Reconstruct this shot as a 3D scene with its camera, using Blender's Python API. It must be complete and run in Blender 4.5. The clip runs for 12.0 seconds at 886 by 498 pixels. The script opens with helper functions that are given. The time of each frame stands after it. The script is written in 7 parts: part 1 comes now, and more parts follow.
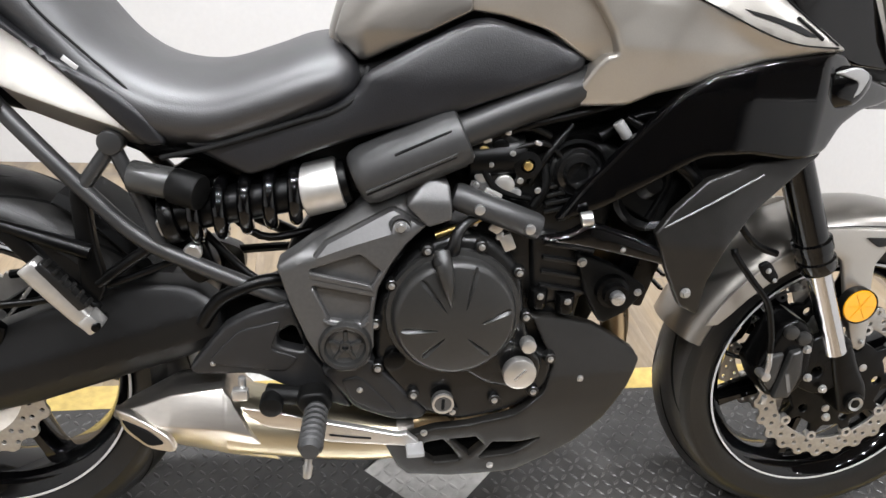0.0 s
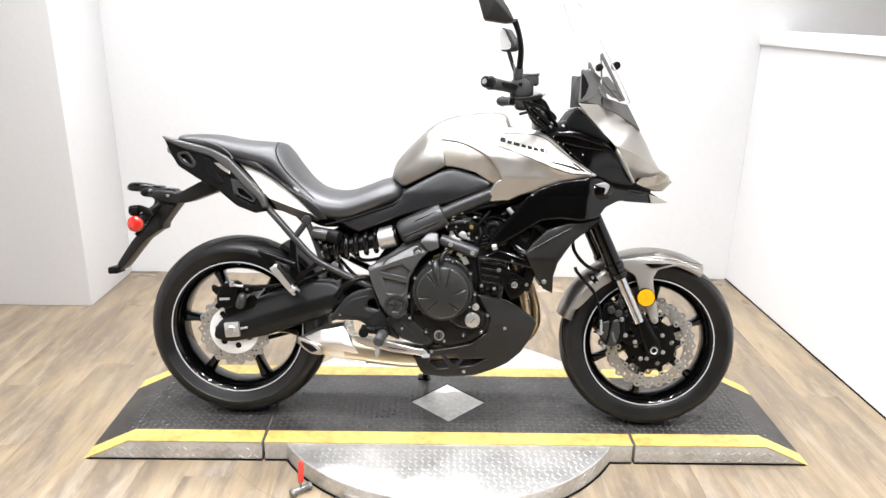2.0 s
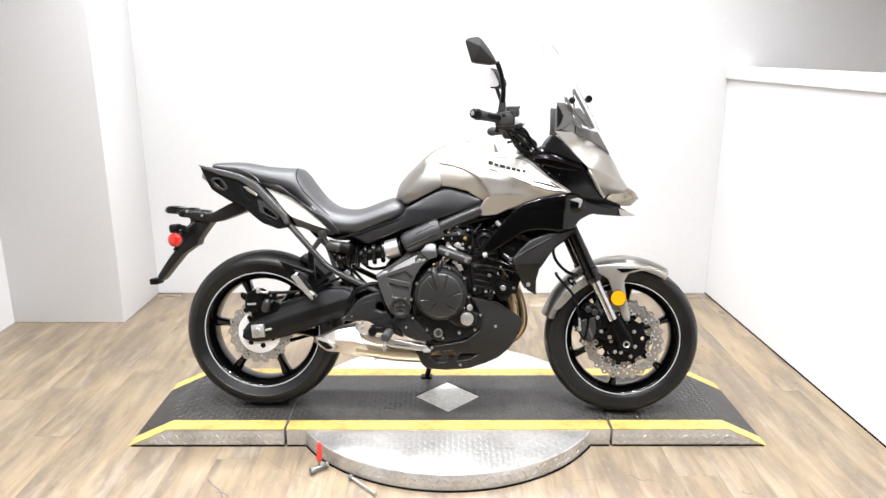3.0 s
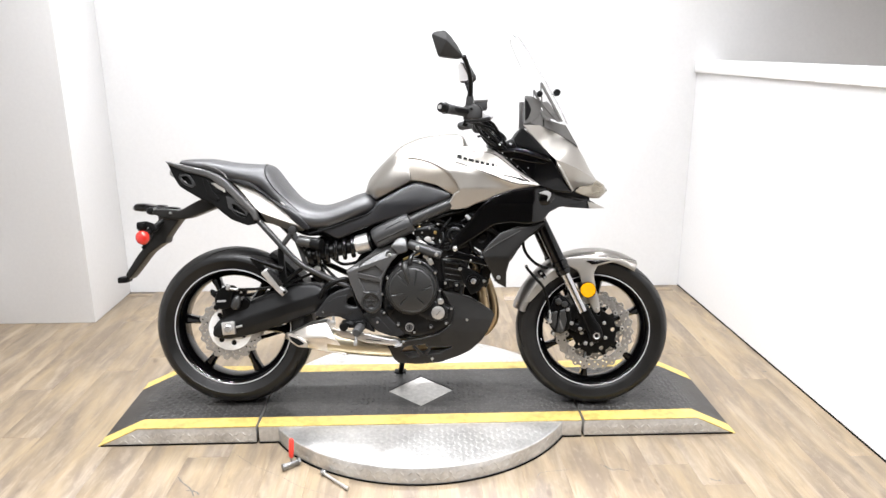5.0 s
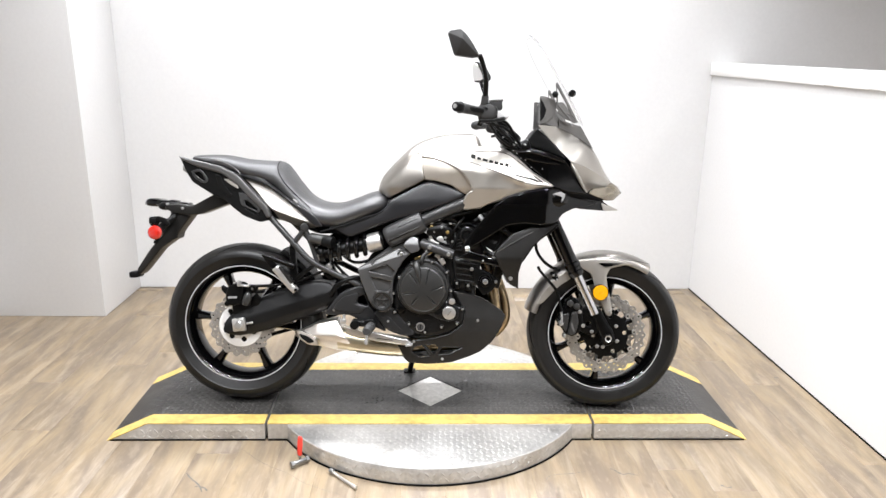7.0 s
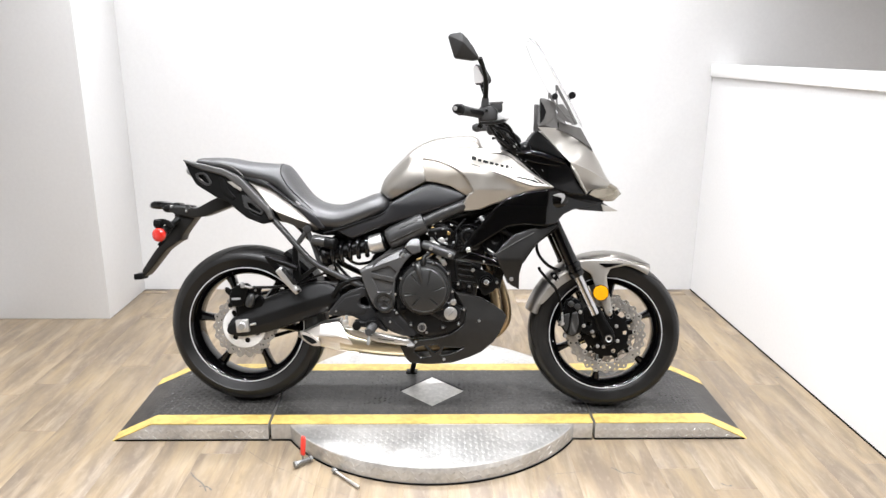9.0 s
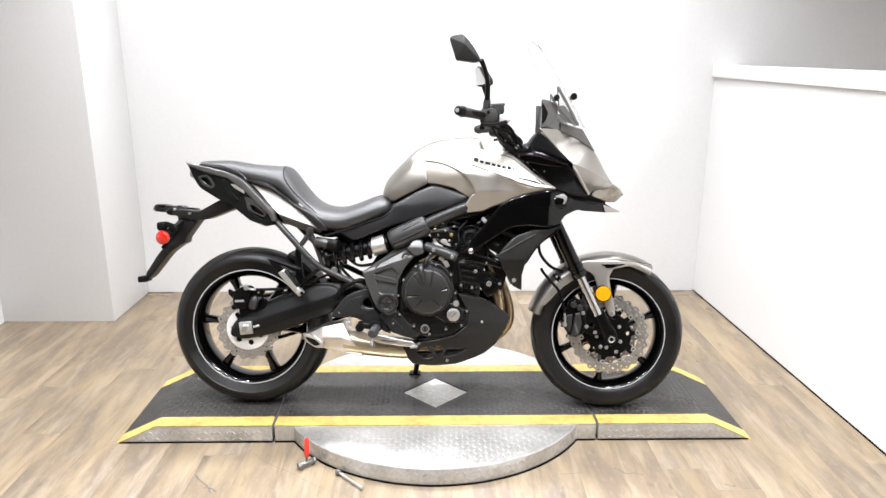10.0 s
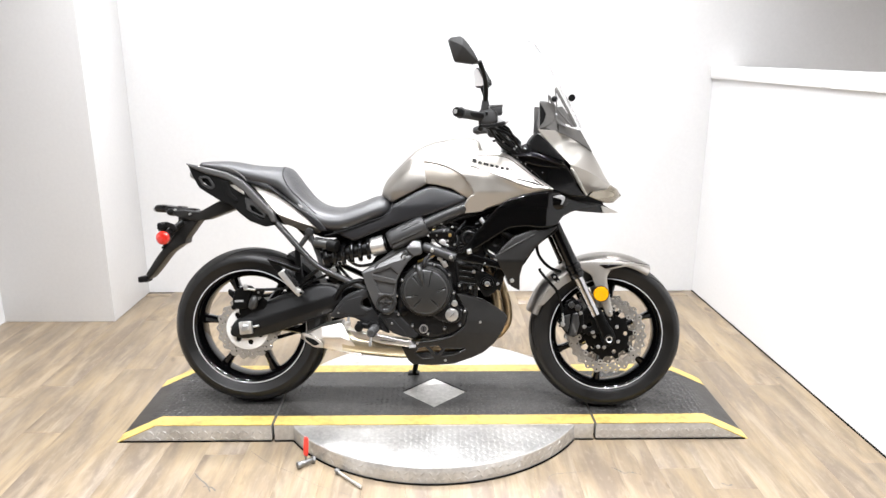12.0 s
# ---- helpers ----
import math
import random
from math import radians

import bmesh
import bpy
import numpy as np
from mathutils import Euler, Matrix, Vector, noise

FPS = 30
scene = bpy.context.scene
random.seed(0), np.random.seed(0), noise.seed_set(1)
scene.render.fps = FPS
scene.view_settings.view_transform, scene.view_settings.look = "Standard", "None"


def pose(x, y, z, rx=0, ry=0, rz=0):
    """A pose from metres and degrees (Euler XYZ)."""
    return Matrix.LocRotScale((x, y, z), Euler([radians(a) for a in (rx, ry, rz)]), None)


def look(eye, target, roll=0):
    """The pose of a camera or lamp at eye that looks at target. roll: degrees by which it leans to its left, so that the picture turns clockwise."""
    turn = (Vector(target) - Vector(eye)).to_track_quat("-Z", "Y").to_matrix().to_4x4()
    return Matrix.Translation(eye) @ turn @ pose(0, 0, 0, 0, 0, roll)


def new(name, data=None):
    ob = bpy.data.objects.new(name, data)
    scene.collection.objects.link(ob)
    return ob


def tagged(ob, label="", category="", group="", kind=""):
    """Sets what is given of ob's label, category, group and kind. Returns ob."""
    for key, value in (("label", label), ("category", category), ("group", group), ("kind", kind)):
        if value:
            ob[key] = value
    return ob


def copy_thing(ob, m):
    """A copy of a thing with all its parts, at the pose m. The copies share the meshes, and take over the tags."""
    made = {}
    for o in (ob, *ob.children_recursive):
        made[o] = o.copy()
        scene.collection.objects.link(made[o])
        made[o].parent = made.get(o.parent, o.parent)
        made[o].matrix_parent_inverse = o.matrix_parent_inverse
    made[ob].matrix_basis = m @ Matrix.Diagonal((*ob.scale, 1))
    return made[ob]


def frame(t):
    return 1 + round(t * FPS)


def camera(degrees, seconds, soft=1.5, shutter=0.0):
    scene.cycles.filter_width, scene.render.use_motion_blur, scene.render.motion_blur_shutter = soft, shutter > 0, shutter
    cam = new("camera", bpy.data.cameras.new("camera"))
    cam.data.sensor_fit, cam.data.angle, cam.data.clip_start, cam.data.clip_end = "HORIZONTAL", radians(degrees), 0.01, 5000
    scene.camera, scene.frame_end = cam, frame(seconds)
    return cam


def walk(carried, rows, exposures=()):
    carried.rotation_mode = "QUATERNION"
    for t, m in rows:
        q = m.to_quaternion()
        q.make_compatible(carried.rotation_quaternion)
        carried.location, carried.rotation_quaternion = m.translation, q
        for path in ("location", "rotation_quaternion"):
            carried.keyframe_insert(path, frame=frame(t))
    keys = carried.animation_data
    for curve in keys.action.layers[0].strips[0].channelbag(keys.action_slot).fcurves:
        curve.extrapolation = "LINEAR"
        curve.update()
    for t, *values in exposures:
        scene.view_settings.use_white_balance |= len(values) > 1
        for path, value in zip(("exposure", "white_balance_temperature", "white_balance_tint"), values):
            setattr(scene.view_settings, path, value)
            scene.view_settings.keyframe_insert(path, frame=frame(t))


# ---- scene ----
cam = camera(63.8, 12.0, soft=1.5)
PATH = [
    (0, (-0.217, -0.952, 1.175), (0.123, 0.72, 0.131), 5.8),
    (0.5, (-0.194, -1.325, 1.272), (-0.002, 0.45, 0.371), 3.1),
    (1, (-0.083, -1.678, 1.365), (0.001, 0.148, 0.554), 1.7),
    (1.5, (-0.095, -2.014, 1.405), (-0.031, -0.145, 0.694), 0.7),
    (2, (-0.067, -2.31, 1.438), (-0.036, -0.413, 0.805), 1.1),
    (2.5, (-0.011, -2.524, 1.441), (-0.011, -0.619, 0.831), 2.1),
    (3, (-0.044, -2.683, 1.454), (-0.028, -0.756, 0.918), 0.2),
    (3.2, (-0.036, -2.686, 1.458), (-0.026, -0.775, 0.866), -0.1),
    (5, (-0.005, -2.691, 1.445), (0.065, -0.768, 0.901), -0.1),
    (5.5, (-0.016, -2.684, 1.446), (0.041, -0.759, 0.905), 0.4),
    (6, (-0.026, -2.674, 1.442), (0.024, -0.753, 0.889), 0.3),
    (6.5, (-0.027, -2.673, 1.443), (0.023, -0.75, 0.896), 0.8),
    (7, (-0.022, -2.678, 1.443), (0.027, -0.754, 0.897), 0.7),
    (9, (-0.014, -2.702, 1.443), (0.025, -0.777, 0.905), 0.4),
    (9.5, (-0.013, -2.704, 1.441), (0.026, -0.778, 0.903), 0.3),
    (10, (-0.013, -2.708, 1.443), (0.018, -0.781, 0.91), 0.1),
    (10.5, (-0.01, -2.713, 1.444), (0.02, -0.783, 0.918), 0.2),
    (11, (-0.005, -2.711, 1.444), (0.024, -0.784, 0.909), 0.3),
    (11.5, (-0.005, -2.717, 1.445), (0.022, -0.79, 0.912), 0.1),
    (12, (-0.005, -2.723, 1.447), (0.024, -0.795, 0.915), 0.1),
]
walk(cam, [(t, look(eye, target, roll)) for t, eye, target, roll in PATH], exposures=[(0, -0.06), (0.5, 0.08), (1.0, 0.22), (3.0, 0.28), (5.0, 0.26), (7.0, 0.14), (9.5, 0.16), (10.5, 0.24), (12.0, 0.28)])

from mathutils.geometry import delaunay_2d_cdt

# ---- light ----
world = bpy.data.worlds.new("world")
scene.world = world
world.use_nodes = True
world.node_tree.nodes["Background"].inputs[0].default_value = (0.9, 0.95, 1.0, 1)
world.node_tree.nodes["Background"].inputs[1].default_value = 0.15

LAMP_POWER = 21.5
# the last two lamps are unseen, added to brighten walls beyond the half wall
LAMPS = [(x, y) for y in (-2.40, -1.05, 0.75) for x in (-1.45, -0.75, -0.05, 0.60, 1.12)] + [(2.60, -0.25), (2.95, -2.40)]
CEILING = 3.0


# ---- materials ----
def material(name, color, rough=0.5, metal=0.0, vary=0.15, scale=40.0, bump=0.0, bump_scale=300.0, coat=0.0, blotch=3.0, stretch=(1, 1, 1), spec=0.5):
    """A painted, moulded or metal surface: tone at two scales, uneven gloss and fine relief."""
    m = bpy.data.materials.new(name)
    m.use_nodes = True
    nt = m.node_tree
    b = nt.nodes["Principled BSDF"]
    tc = nt.nodes.new("ShaderNodeTexCoord")
    mp = nt.nodes.new("ShaderNodeMapping")
    mp.inputs["Scale"].default_value = stretch
    nt.links.new(tc.outputs["Object"], mp.inputs[0])
    n1, n2 = nt.nodes.new("ShaderNodeTexNoise"), nt.nodes.new("ShaderNodeTexNoise")
    n1.inputs["Scale"].default_value, n2.inputs["Scale"].default_value = scale, blotch
    n1.inputs["Detail"].default_value = n2.inputs["Detail"].default_value = 5
    for n in (n1, n2):
        nt.links.new(mp.outputs[0], n.inputs["Vector"])
    add = nt.nodes.new("ShaderNodeMath")
    add.operation = "ADD"
    nt.links.new(n1.outputs["Fac"], add.inputs[0])
    nt.links.new(n2.outputs["Fac"], add.inputs[1])
    ramp = nt.nodes.new("ShaderNodeMapRange")
    ramp.inputs["From Min"].default_value, ramp.inputs["From Max"].default_value = 0.6, 1.4
    ramp.inputs["To Min"].default_value, ramp.inputs["To Max"].default_value = 1 - vary, 1 + vary
    nt.links.new(add.outputs[0], ramp.inputs["Value"])
    mul = nt.nodes.new("ShaderNodeVectorMath")
    mul.operation = "SCALE"
    mul.inputs[0].default_value = color[:3]
    nt.links.new(ramp.outputs[0], mul.inputs["Scale"])
    nt.links.new(mul.outputs[0], b.inputs["Base Color"])
    rr = nt.nodes.new("ShaderNodeMapRange")
    rr.inputs["From Min"].default_value, rr.inputs["From Max"].default_value = 0.3, 0.7
    rr.inputs["To Min"].default_value, rr.inputs["To Max"].default_value = max(0.02, rough * 0.76), min(1, rough * 1.24)
    nt.links.new(n2.outputs["Fac"], rr.inputs["Value"])
    nt.links.new(rr.outputs[0], b.inputs["Roughness"])
    b.inputs["Metallic"].default_value = metal
    b.inputs["Coat Weight"].default_value = coat
    b.inputs["Coat Roughness"].default_value = 0.06
    b.inputs["Specular IOR Level"].default_value = spec
    if bump:
        n3 = nt.nodes.new("ShaderNodeTexNoise")
        n3.inputs["Scale"].default_value = bump_scale
        n3.inputs["Detail"].default_value = 3
        nt.links.new(mp.outputs[0], n3.inputs["Vector"])
        bp = nt.nodes.new("ShaderNodeBump")
        bp.inputs["Strength"].default_value = bump
        bp.inputs["Distance"].default_value = 0.002
        nt.links.new(n3.outputs["Fac"], bp.inputs["Height"])
        nt.links.new(bp.outputs[0], b.inputs["Normal"])
    return m


def lens_material(name, color, rough=0.15):
    m = material(name, color, rough, vary=0.08, scale=90, coat=0.6)
    nt = m.node_tree
    b = nt.nodes["Principled BSDF"]
    b.inputs["Transmission Weight"].default_value = 0.15
    b.inputs["Subsurface Weight"].default_value = 0.0
    return m


def clear_material(name, color, rough=0.02):
    m = bpy.data.materials.new(name)
    m.use_nodes = True
    b = m.node_tree.nodes["Principled BSDF"]
    b.inputs["Base Color"].default_value = (*color, 1)
    b.inputs["Roughness"].default_value = rough
    b.inputs["Transmission Weight"].default_value = 1.0
    b.inputs["IOR"].default_value = 1.04
    return m


def lamp_material(name, strength):
    m = bpy.data.materials.new(name)
    m.use_nodes = True
    b = m.node_tree.nodes["Principled BSDF"]
    b.inputs["Emission Color"].default_value = (0.95, 0.98, 1.0, 1)
    b.inputs["Emission Strength"].default_value = strength
    return m


def wood_material():
    """Pale oak vinyl planks: broad soft patches and streaks along the plank, fine grain and scattered knots, each plank with its own place in the grain."""
    m = bpy.data.materials.new("pale_oak_vinyl")
    m.use_nodes = True
    nt = m.node_tree
    b = nt.nodes["Principled BSDF"]
    link = nt.links.new
    tc, oi = nt.nodes.new("ShaderNodeTexCoord"), nt.nodes.new("ShaderNodeObjectInfo")
    off = nt.nodes.new("ShaderNodeMath")
    off.operation, off.inputs[1].default_value = "MULTIPLY", 37.0
    link(oi.outputs["Random"], off.inputs[0])
    comb = nt.nodes.new("ShaderNodeCombineXYZ")
    for i in range(3):
        link(off.outputs[0], comb.inputs[i])

    def noise(stretch, scale, detail, rough=0.5, distortion=0.0):
        mp = nt.nodes.new("ShaderNodeMapping")
        link(tc.outputs["Object"], mp.inputs["Vector"])
        link(comb.outputs[0], mp.inputs["Location"])
        mp.inputs["Scale"].default_value = stretch
        n = nt.nodes.new("ShaderNodeTexNoise")
        n.inputs["Scale"].default_value, n.inputs["Detail"].default_value = scale, detail
        n.inputs["Roughness"].default_value, n.inputs["Distortion"].default_value = rough, distortion
        link(mp.outputs[0], n.inputs["Vector"])
        return n.outputs["Fac"]

    def mapped(src, lo, hi, a, c):
        r = nt.nodes.new("ShaderNodeMapRange")
        r.inputs["From Min"].default_value, r.inputs["From Max"].default_value = lo, hi
        r.inputs["To Min"].default_value, r.inputs["To Max"].default_value = a, c
        link(src, r.inputs["Value"])
        return r.outputs[0]

    def blend(fac, a, c):
        x = nt.nodes.new("ShaderNodeMix")
        x.data_type = "RGBA"
        link(fac, x.inputs["Factor"])
        for src, k in ((a, 6), (c, 7)):
            if isinstance(src, tuple):
                x.inputs[k].default_value = (*src, 1)
            else:
                link(src, x.inputs[k])
        return x.outputs[2]

    grain = noise((1.0, 0.045, 1.0), 150, 7, 0.68)
    streak = noise((1.0, 0.13, 1.0), 27, 4, 0.55, 0.6)
    patch = noise((1.0, 0.24, 1.0), 11, 3, 0.55, 0.5)
    fleck = noise((1.0, 0.40, 1.0), 60, 4, 0.6)
    knot = noise((1.0, 0.45, 1.0), 16, 1, 0.4)
    tan = blend(mapped(patch, 0.36, 0.64, 0, 1), (0.135, 0.104, 0.075), (0.220, 0.166, 0.102))
    tan = blend(mapped(streak, 0.50, 0.70, 0, 0.65), tan, (0.263, 0.214, 0.152))
    tan = blend(mapped(streak, 0.46, 0.30, 0, 0.65), tan, (0.116, 0.088, 0.061))
    tan = blend(mapped(fleck, 0.52, 0.70, 0, 0.45), tan, (0.240, 0.196, 0.141))
    tan = blend(mapped(grain, 0.52, 0.30, 0, 0.45), tan, (0.112, 0.081, 0.053))
    tan = blend(mapped(knot, 0.74, 0.80, 0, 0.7), tan, (0.077, 0.052, 0.033))
    mul = nt.nodes.new("ShaderNodeVectorMath")
    mul.operation = "SCALE"
    link(tan, mul.inputs[0])
    link(mapped(oi.outputs["Random"], 0, 1, 0.94, 1.06), mul.inputs["Scale"])
    link(mul.outputs[0], b.inputs["Base Color"])
    link(mapped(grain, 0.2, 0.8, 0.34, 0.52), b.inputs["Roughness"])
    bp = nt.nodes.new("ShaderNodeBump")
    bp.inputs["Strength"].default_value, bp.inputs["Distance"].default_value = 0.10, 0.001
    link(grain, bp.inputs["Height"])
    link(bp.outputs[0], b.inputs["Normal"])
    return m


WALL = material("white_wall_paint", (0.62, 0.616, 0.611), 0.5, vary=0.035, scale=60, bump=0.06, bump_scale=260, blotch=1.2)
FAR_WALL = material("tan_wall_paint", (0.34, 0.285, 0.215), 0.6, vary=0.05, scale=60, blotch=1.2)
TAUPE_WALL = material("pale_taupe_wall_paint", (0.68, 0.62, 0.565), 0.6, vary=0.05, scale=60, blotch=1.2)
LEDGE = material("white_gloss_trim", (0.82, 0.81, 0.80), 0.3, vary=0.03, scale=20)
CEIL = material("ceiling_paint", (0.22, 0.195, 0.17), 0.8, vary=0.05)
WOOD = wood_material()
SUBFLOOR = material("plank_joint", (0.17, 0.135, 0.09), 0.8)
BLACK_TREAD = material("black_tread_coating", (0.025, 0.0235, 0.022), 0.40, vary=0.7, scale=24, bump=0.25, bump_scale=240, blotch=5, spec=0.42)
# lug colour lighter than the deck, standing in for glints on the lugs
TREAD_GLINT = material("worn_tread_lugs", (0.044, 0.042, 0.039), 0.33, vary=0.6, scale=40, bump=0.15, bump_scale=240, blotch=5, spec=0.6)
YELLOW = material("yellow_safety_paint", (0.44, 0.318, 0.092), 0.48, vary=0.38, scale=45, bump=0.2, bump_scale=160, blotch=14)
TREAD_STEEL = material("diamond_plate_aluminium", (0.53, 0.52, 0.50), 0.42, 0.80, vary=0.25, scale=60, bump=0.12, bump_scale=400, blotch=9)
# near-black for thin joints, and for shade painted into slots and recesses
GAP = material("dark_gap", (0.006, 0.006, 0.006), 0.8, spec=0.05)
SILVER = material("champagne_silver_paint", (0.37, 0.350, 0.318), 0.37, 0.78, vary=0.05, scale=600, bump=0.03, bump_scale=900, coat=0.0, blotch=2)
# the silver paint again, darkened to hold down lit tops
TANK = material("champagne_grey_metallic_paint", (0.285, 0.268, 0.245), 0.33, 0.92, vary=0.05, scale=600, bump=0.03, bump_scale=900, coat=0.0, blotch=2)
BRONZE = material("matte_titanium_paint", (0.35, 0.318, 0.275), 0.40, 0.7, vary=0.05, scale=500, blotch=3)
GLOSS = material("black_gloss_paint", (0.0010, 0.0010, 0.0011), 0.08, vary=0.2, coat=0.05, spec=0.32)
WHEEL = material("black_wheel_paint", (0.0010, 0.0010, 0.0011), 0.06, vary=0.2, spec=0.35)
MATTE = material("black_moulded_plastic", (0.0034, 0.0034, 0.0033), 0.42, vary=0.3, scale=80, bump=0.22, bump_scale=700, spec=0.11)
SATIN = material("satin_black_paint", (0.0012, 0.0012, 0.0012), 0.30, vary=0.25, scale=50, bump=0.05, spec=0.16)
FRAME_GREY = material("dark_grey_satin_paint", (0.088, 0.087, 0.086), 0.36, 0.65, vary=0.14, scale=200, bump=0.12, bump_scale=500, spec=0.4)
CASE = material("black_engine_paint", (0.0042, 0.0042, 0.0042), 0.31, 0.05, vary=0.3, scale=90, bump=0.12, bump_scale=420, spec=0.40)
VINYL = material("black_seat_vinyl", (0.0088, 0.0088, 0.0098), 0.36, vary=0.15, scale=60, bump=0.22, bump_scale=520, spec=0.38)
VINYL_TOP = material("grey_black_seat_vinyl", (0.0085, 0.0085, 0.0095), 0.46, vary=0.15, scale=60, bump=0.2, bump_scale=520, spec=0.9)
RUBBER = material("tyre_rubber", (0.0042, 0.0040, 0.0037), 0.40, vary=0.45, scale=30, bump=0.2, bump_scale=300, blotch=8, spec=0.33)
# tread lightened for wear and for the sheen its blocks reflect
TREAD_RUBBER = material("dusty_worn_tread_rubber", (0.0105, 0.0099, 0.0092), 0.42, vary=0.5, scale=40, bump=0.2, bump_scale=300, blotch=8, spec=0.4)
STEEL_WARM = material("heat_tinted_steel", (0.43, 0.385, 0.285), 0.3, 1.0, vary=0.3, scale=30, stretch=(0.2, 1, 1), blotch=7)
STEEL = material("brushed_steel", (0.58, 0.55, 0.51), 0.30, 1.0, vary=0.2, scale=70, stretch=(0.15, 1, 1), bump=0.04, blotch=6)
DISC_STEEL = material("brake_disc_steel", (0.38, 0.368, 0.345), 0.34, 0.9, vary=0.18, scale=160)
DISC_PLATE = material("bright_machined_disc_plate", (0.74, 0.735, 0.72), 0.5, 0.55, vary=0.1, scale=160)
ALU = material("cast_aluminium", (0.53, 0.52, 0.50), 0.36, 0.9, vary=0.15, scale=60, bump=0.1)
RAIL_GREY = material("grey_moulded_plastic", (0.032, 0.032, 0.032), 0.38, 0.3, vary=0.15, scale=120, bump=0.12, bump_scale=600, spec=0.4)
BOLT = material("zinc_bolt", (0.46, 0.46, 0.455), 0.3, 0.9, vary=0.1)
STRIPE = material("silver_rim_tape", (0.42, 0.42, 0.43), 0.35, 0.3, vary=0.15)
PIPE = material("heat_stained_steel", (0.40, 0.295, 0.175), 0.3, 1.0, vary=0.35, scale=14, blotch=9)
AMBER = lens_material("amber_lens", (0.68, 0.305, 0.004))
RESERVOIR = material("cloudy_grey_plastic", (0.028, 0.028, 0.027), 0.3, vary=0.25, scale=30)
RED = lens_material("red_lens", (0.48, 0.016, 0.008))
SMOKE = material("grey_smoked_plastic", (0.085, 0.082, 0.078), 0.25, vary=0.12, coat=0.1)
MIRROR_SHELL = material("dark_grey_mirror_plastic", (0.026, 0.0255, 0.025), 0.48, vary=0.12, scale=90, bump=0.1, bump_scale=500, spec=0.14)
GRIP = material("grey_black_grip_rubber", (0.026, 0.026, 0.026), 0.5, vary=0.2, scale=120, bump=0.25, bump_scale=500, spec=0.3)
SCUFF = material("grey_floor_scuff", (0.10, 0.092, 0.085), 0.6, vary=0.4, scale=90)
BELLY = material("satin_black_belly_plastic", (0.0072, 0.0067, 0.0060), 0.33, vary=0.3, scale=60, bump=0.15, bump_scale=600, spec=0.34)
PALE = material("pale_clear_plastic", (0.36, 0.355, 0.35), 0.3, vary=0.1)
STAY_GREY = material("grey_satin_tube_paint", (0.024, 0.024, 0.024), 0.34, 0.2, vary=0.15, scale=90, spec=0.45)
GREY_PANEL = material("dark_grey_moulded_panel", (0.0105, 0.0105, 0.0108), 0.36, 0.05, vary=0.25, scale=90, bump=0.2, bump_scale=600, spec=0.4)
COVER_GREY = material("charcoal_cast_cover_paint", (0.0180, 0.0178, 0.0170), 0.38, 0.20, vary=0.18, scale=160, bump=0.10, bump_scale=700, spec=0.55)
SWING = material("satin_black_swingarm_paint", (0.0034, 0.0034, 0.0034), 0.36, 0.0, vary=0.2, scale=90, bump=0.08, bump_scale=500, spec=0.24)
HEAD_BLACK = material("gloss_black_head_paint", (0.003, 0.003, 0.003), 0.2, 0.0, vary=0.2, scale=80, spec=0.6)
LIGHT_GREY = material("pale_grey_plastic", (0.20, 0.198, 0.195), 0.35, vary=0.1)
HEADLIGHT = material("headlight_lens", (0.25, 0.222, 0.175), 0.16, 0.7, vary=0.2, scale=25, coat=0.2)
MIRROR = material("mirror_glass", (0.9, 0.9, 0.9), 0.02, 1.0, vary=0.0)
SCREEN = clear_material("clear_windscreen", (0.90, 0.90, 0.895))
STANCHION = material("hard_chrome_tube", (0.52, 0.52, 0.53), 0.13, 1.0, vary=0.05, scale=80)
DECAL = material("black_decal", (0.010, 0.010, 0.010), 0.5, spec=0.05)
VALVE = material("dull_grey_valve_metal", (0.22, 0.22, 0.215), 0.4, 0.8, vary=0.3, scale=60)
RED_GRIP = material("red_vinyl_grip", (0.62, 0.035, 0.022), 0.4, vary=0.1)
GOLD = material("brass_fitting", (0.62, 0.45, 0.18), 0.3, 1.0)
LAMP = lamp_material("lamp_glow", 18.0)


# ---- mesh tools ----
def part(name, bm, mat, parent=None, label="", smooth=38, kind=""):
    me = bpy.data.meshes.new(name)
    bmesh.ops.recalc_face_normals(bm, faces=bm.faces)
    bm.to_mesh(me)
    bm.free()
    me.materials.append(mat)
    if smooth:
        me.shade_smooth()
        me.set_sharp_from_angle(angle=radians(smooth))
    ob = new(name, me)
    if parent is not None:
        ob.parent = parent
    return tagged(ob, label=label, kind=kind)


def again(ob, parent, m, name=None):
    """Another part on the same mesh."""
    o = new(name or ob.name.split(".")[0], ob.data)
    o.parent = parent
    o.matrix_basis = m
    return o


def flipped(ob, parent=None):
    """The same part on the other side of the machine."""
    bm = bmesh.new()
    bm.from_mesh(ob.data)
    for v in bm.verts:
        v.co.y = -v.co.y
    return part(ob.name.split(".")[0], bm, ob.data.materials[0], parent or ob.parent, ob.get("label", ""))


def rounded(pts, cut=0.18, times=2):
    """A closed outline with its corners rounded off."""
    for _ in range(times):
        out = []
        for i, p in enumerate(pts):
            q = pts[(i + 1) % len(pts)]
            out += [(p[0] + (q[0] - p[0]) * cut, p[1] + (q[1] - p[1]) * cut), (q[0] + (p[0] - q[0]) * cut, q[1] + (p[1] - q[1]) * cut)]
        pts = out
    return pts


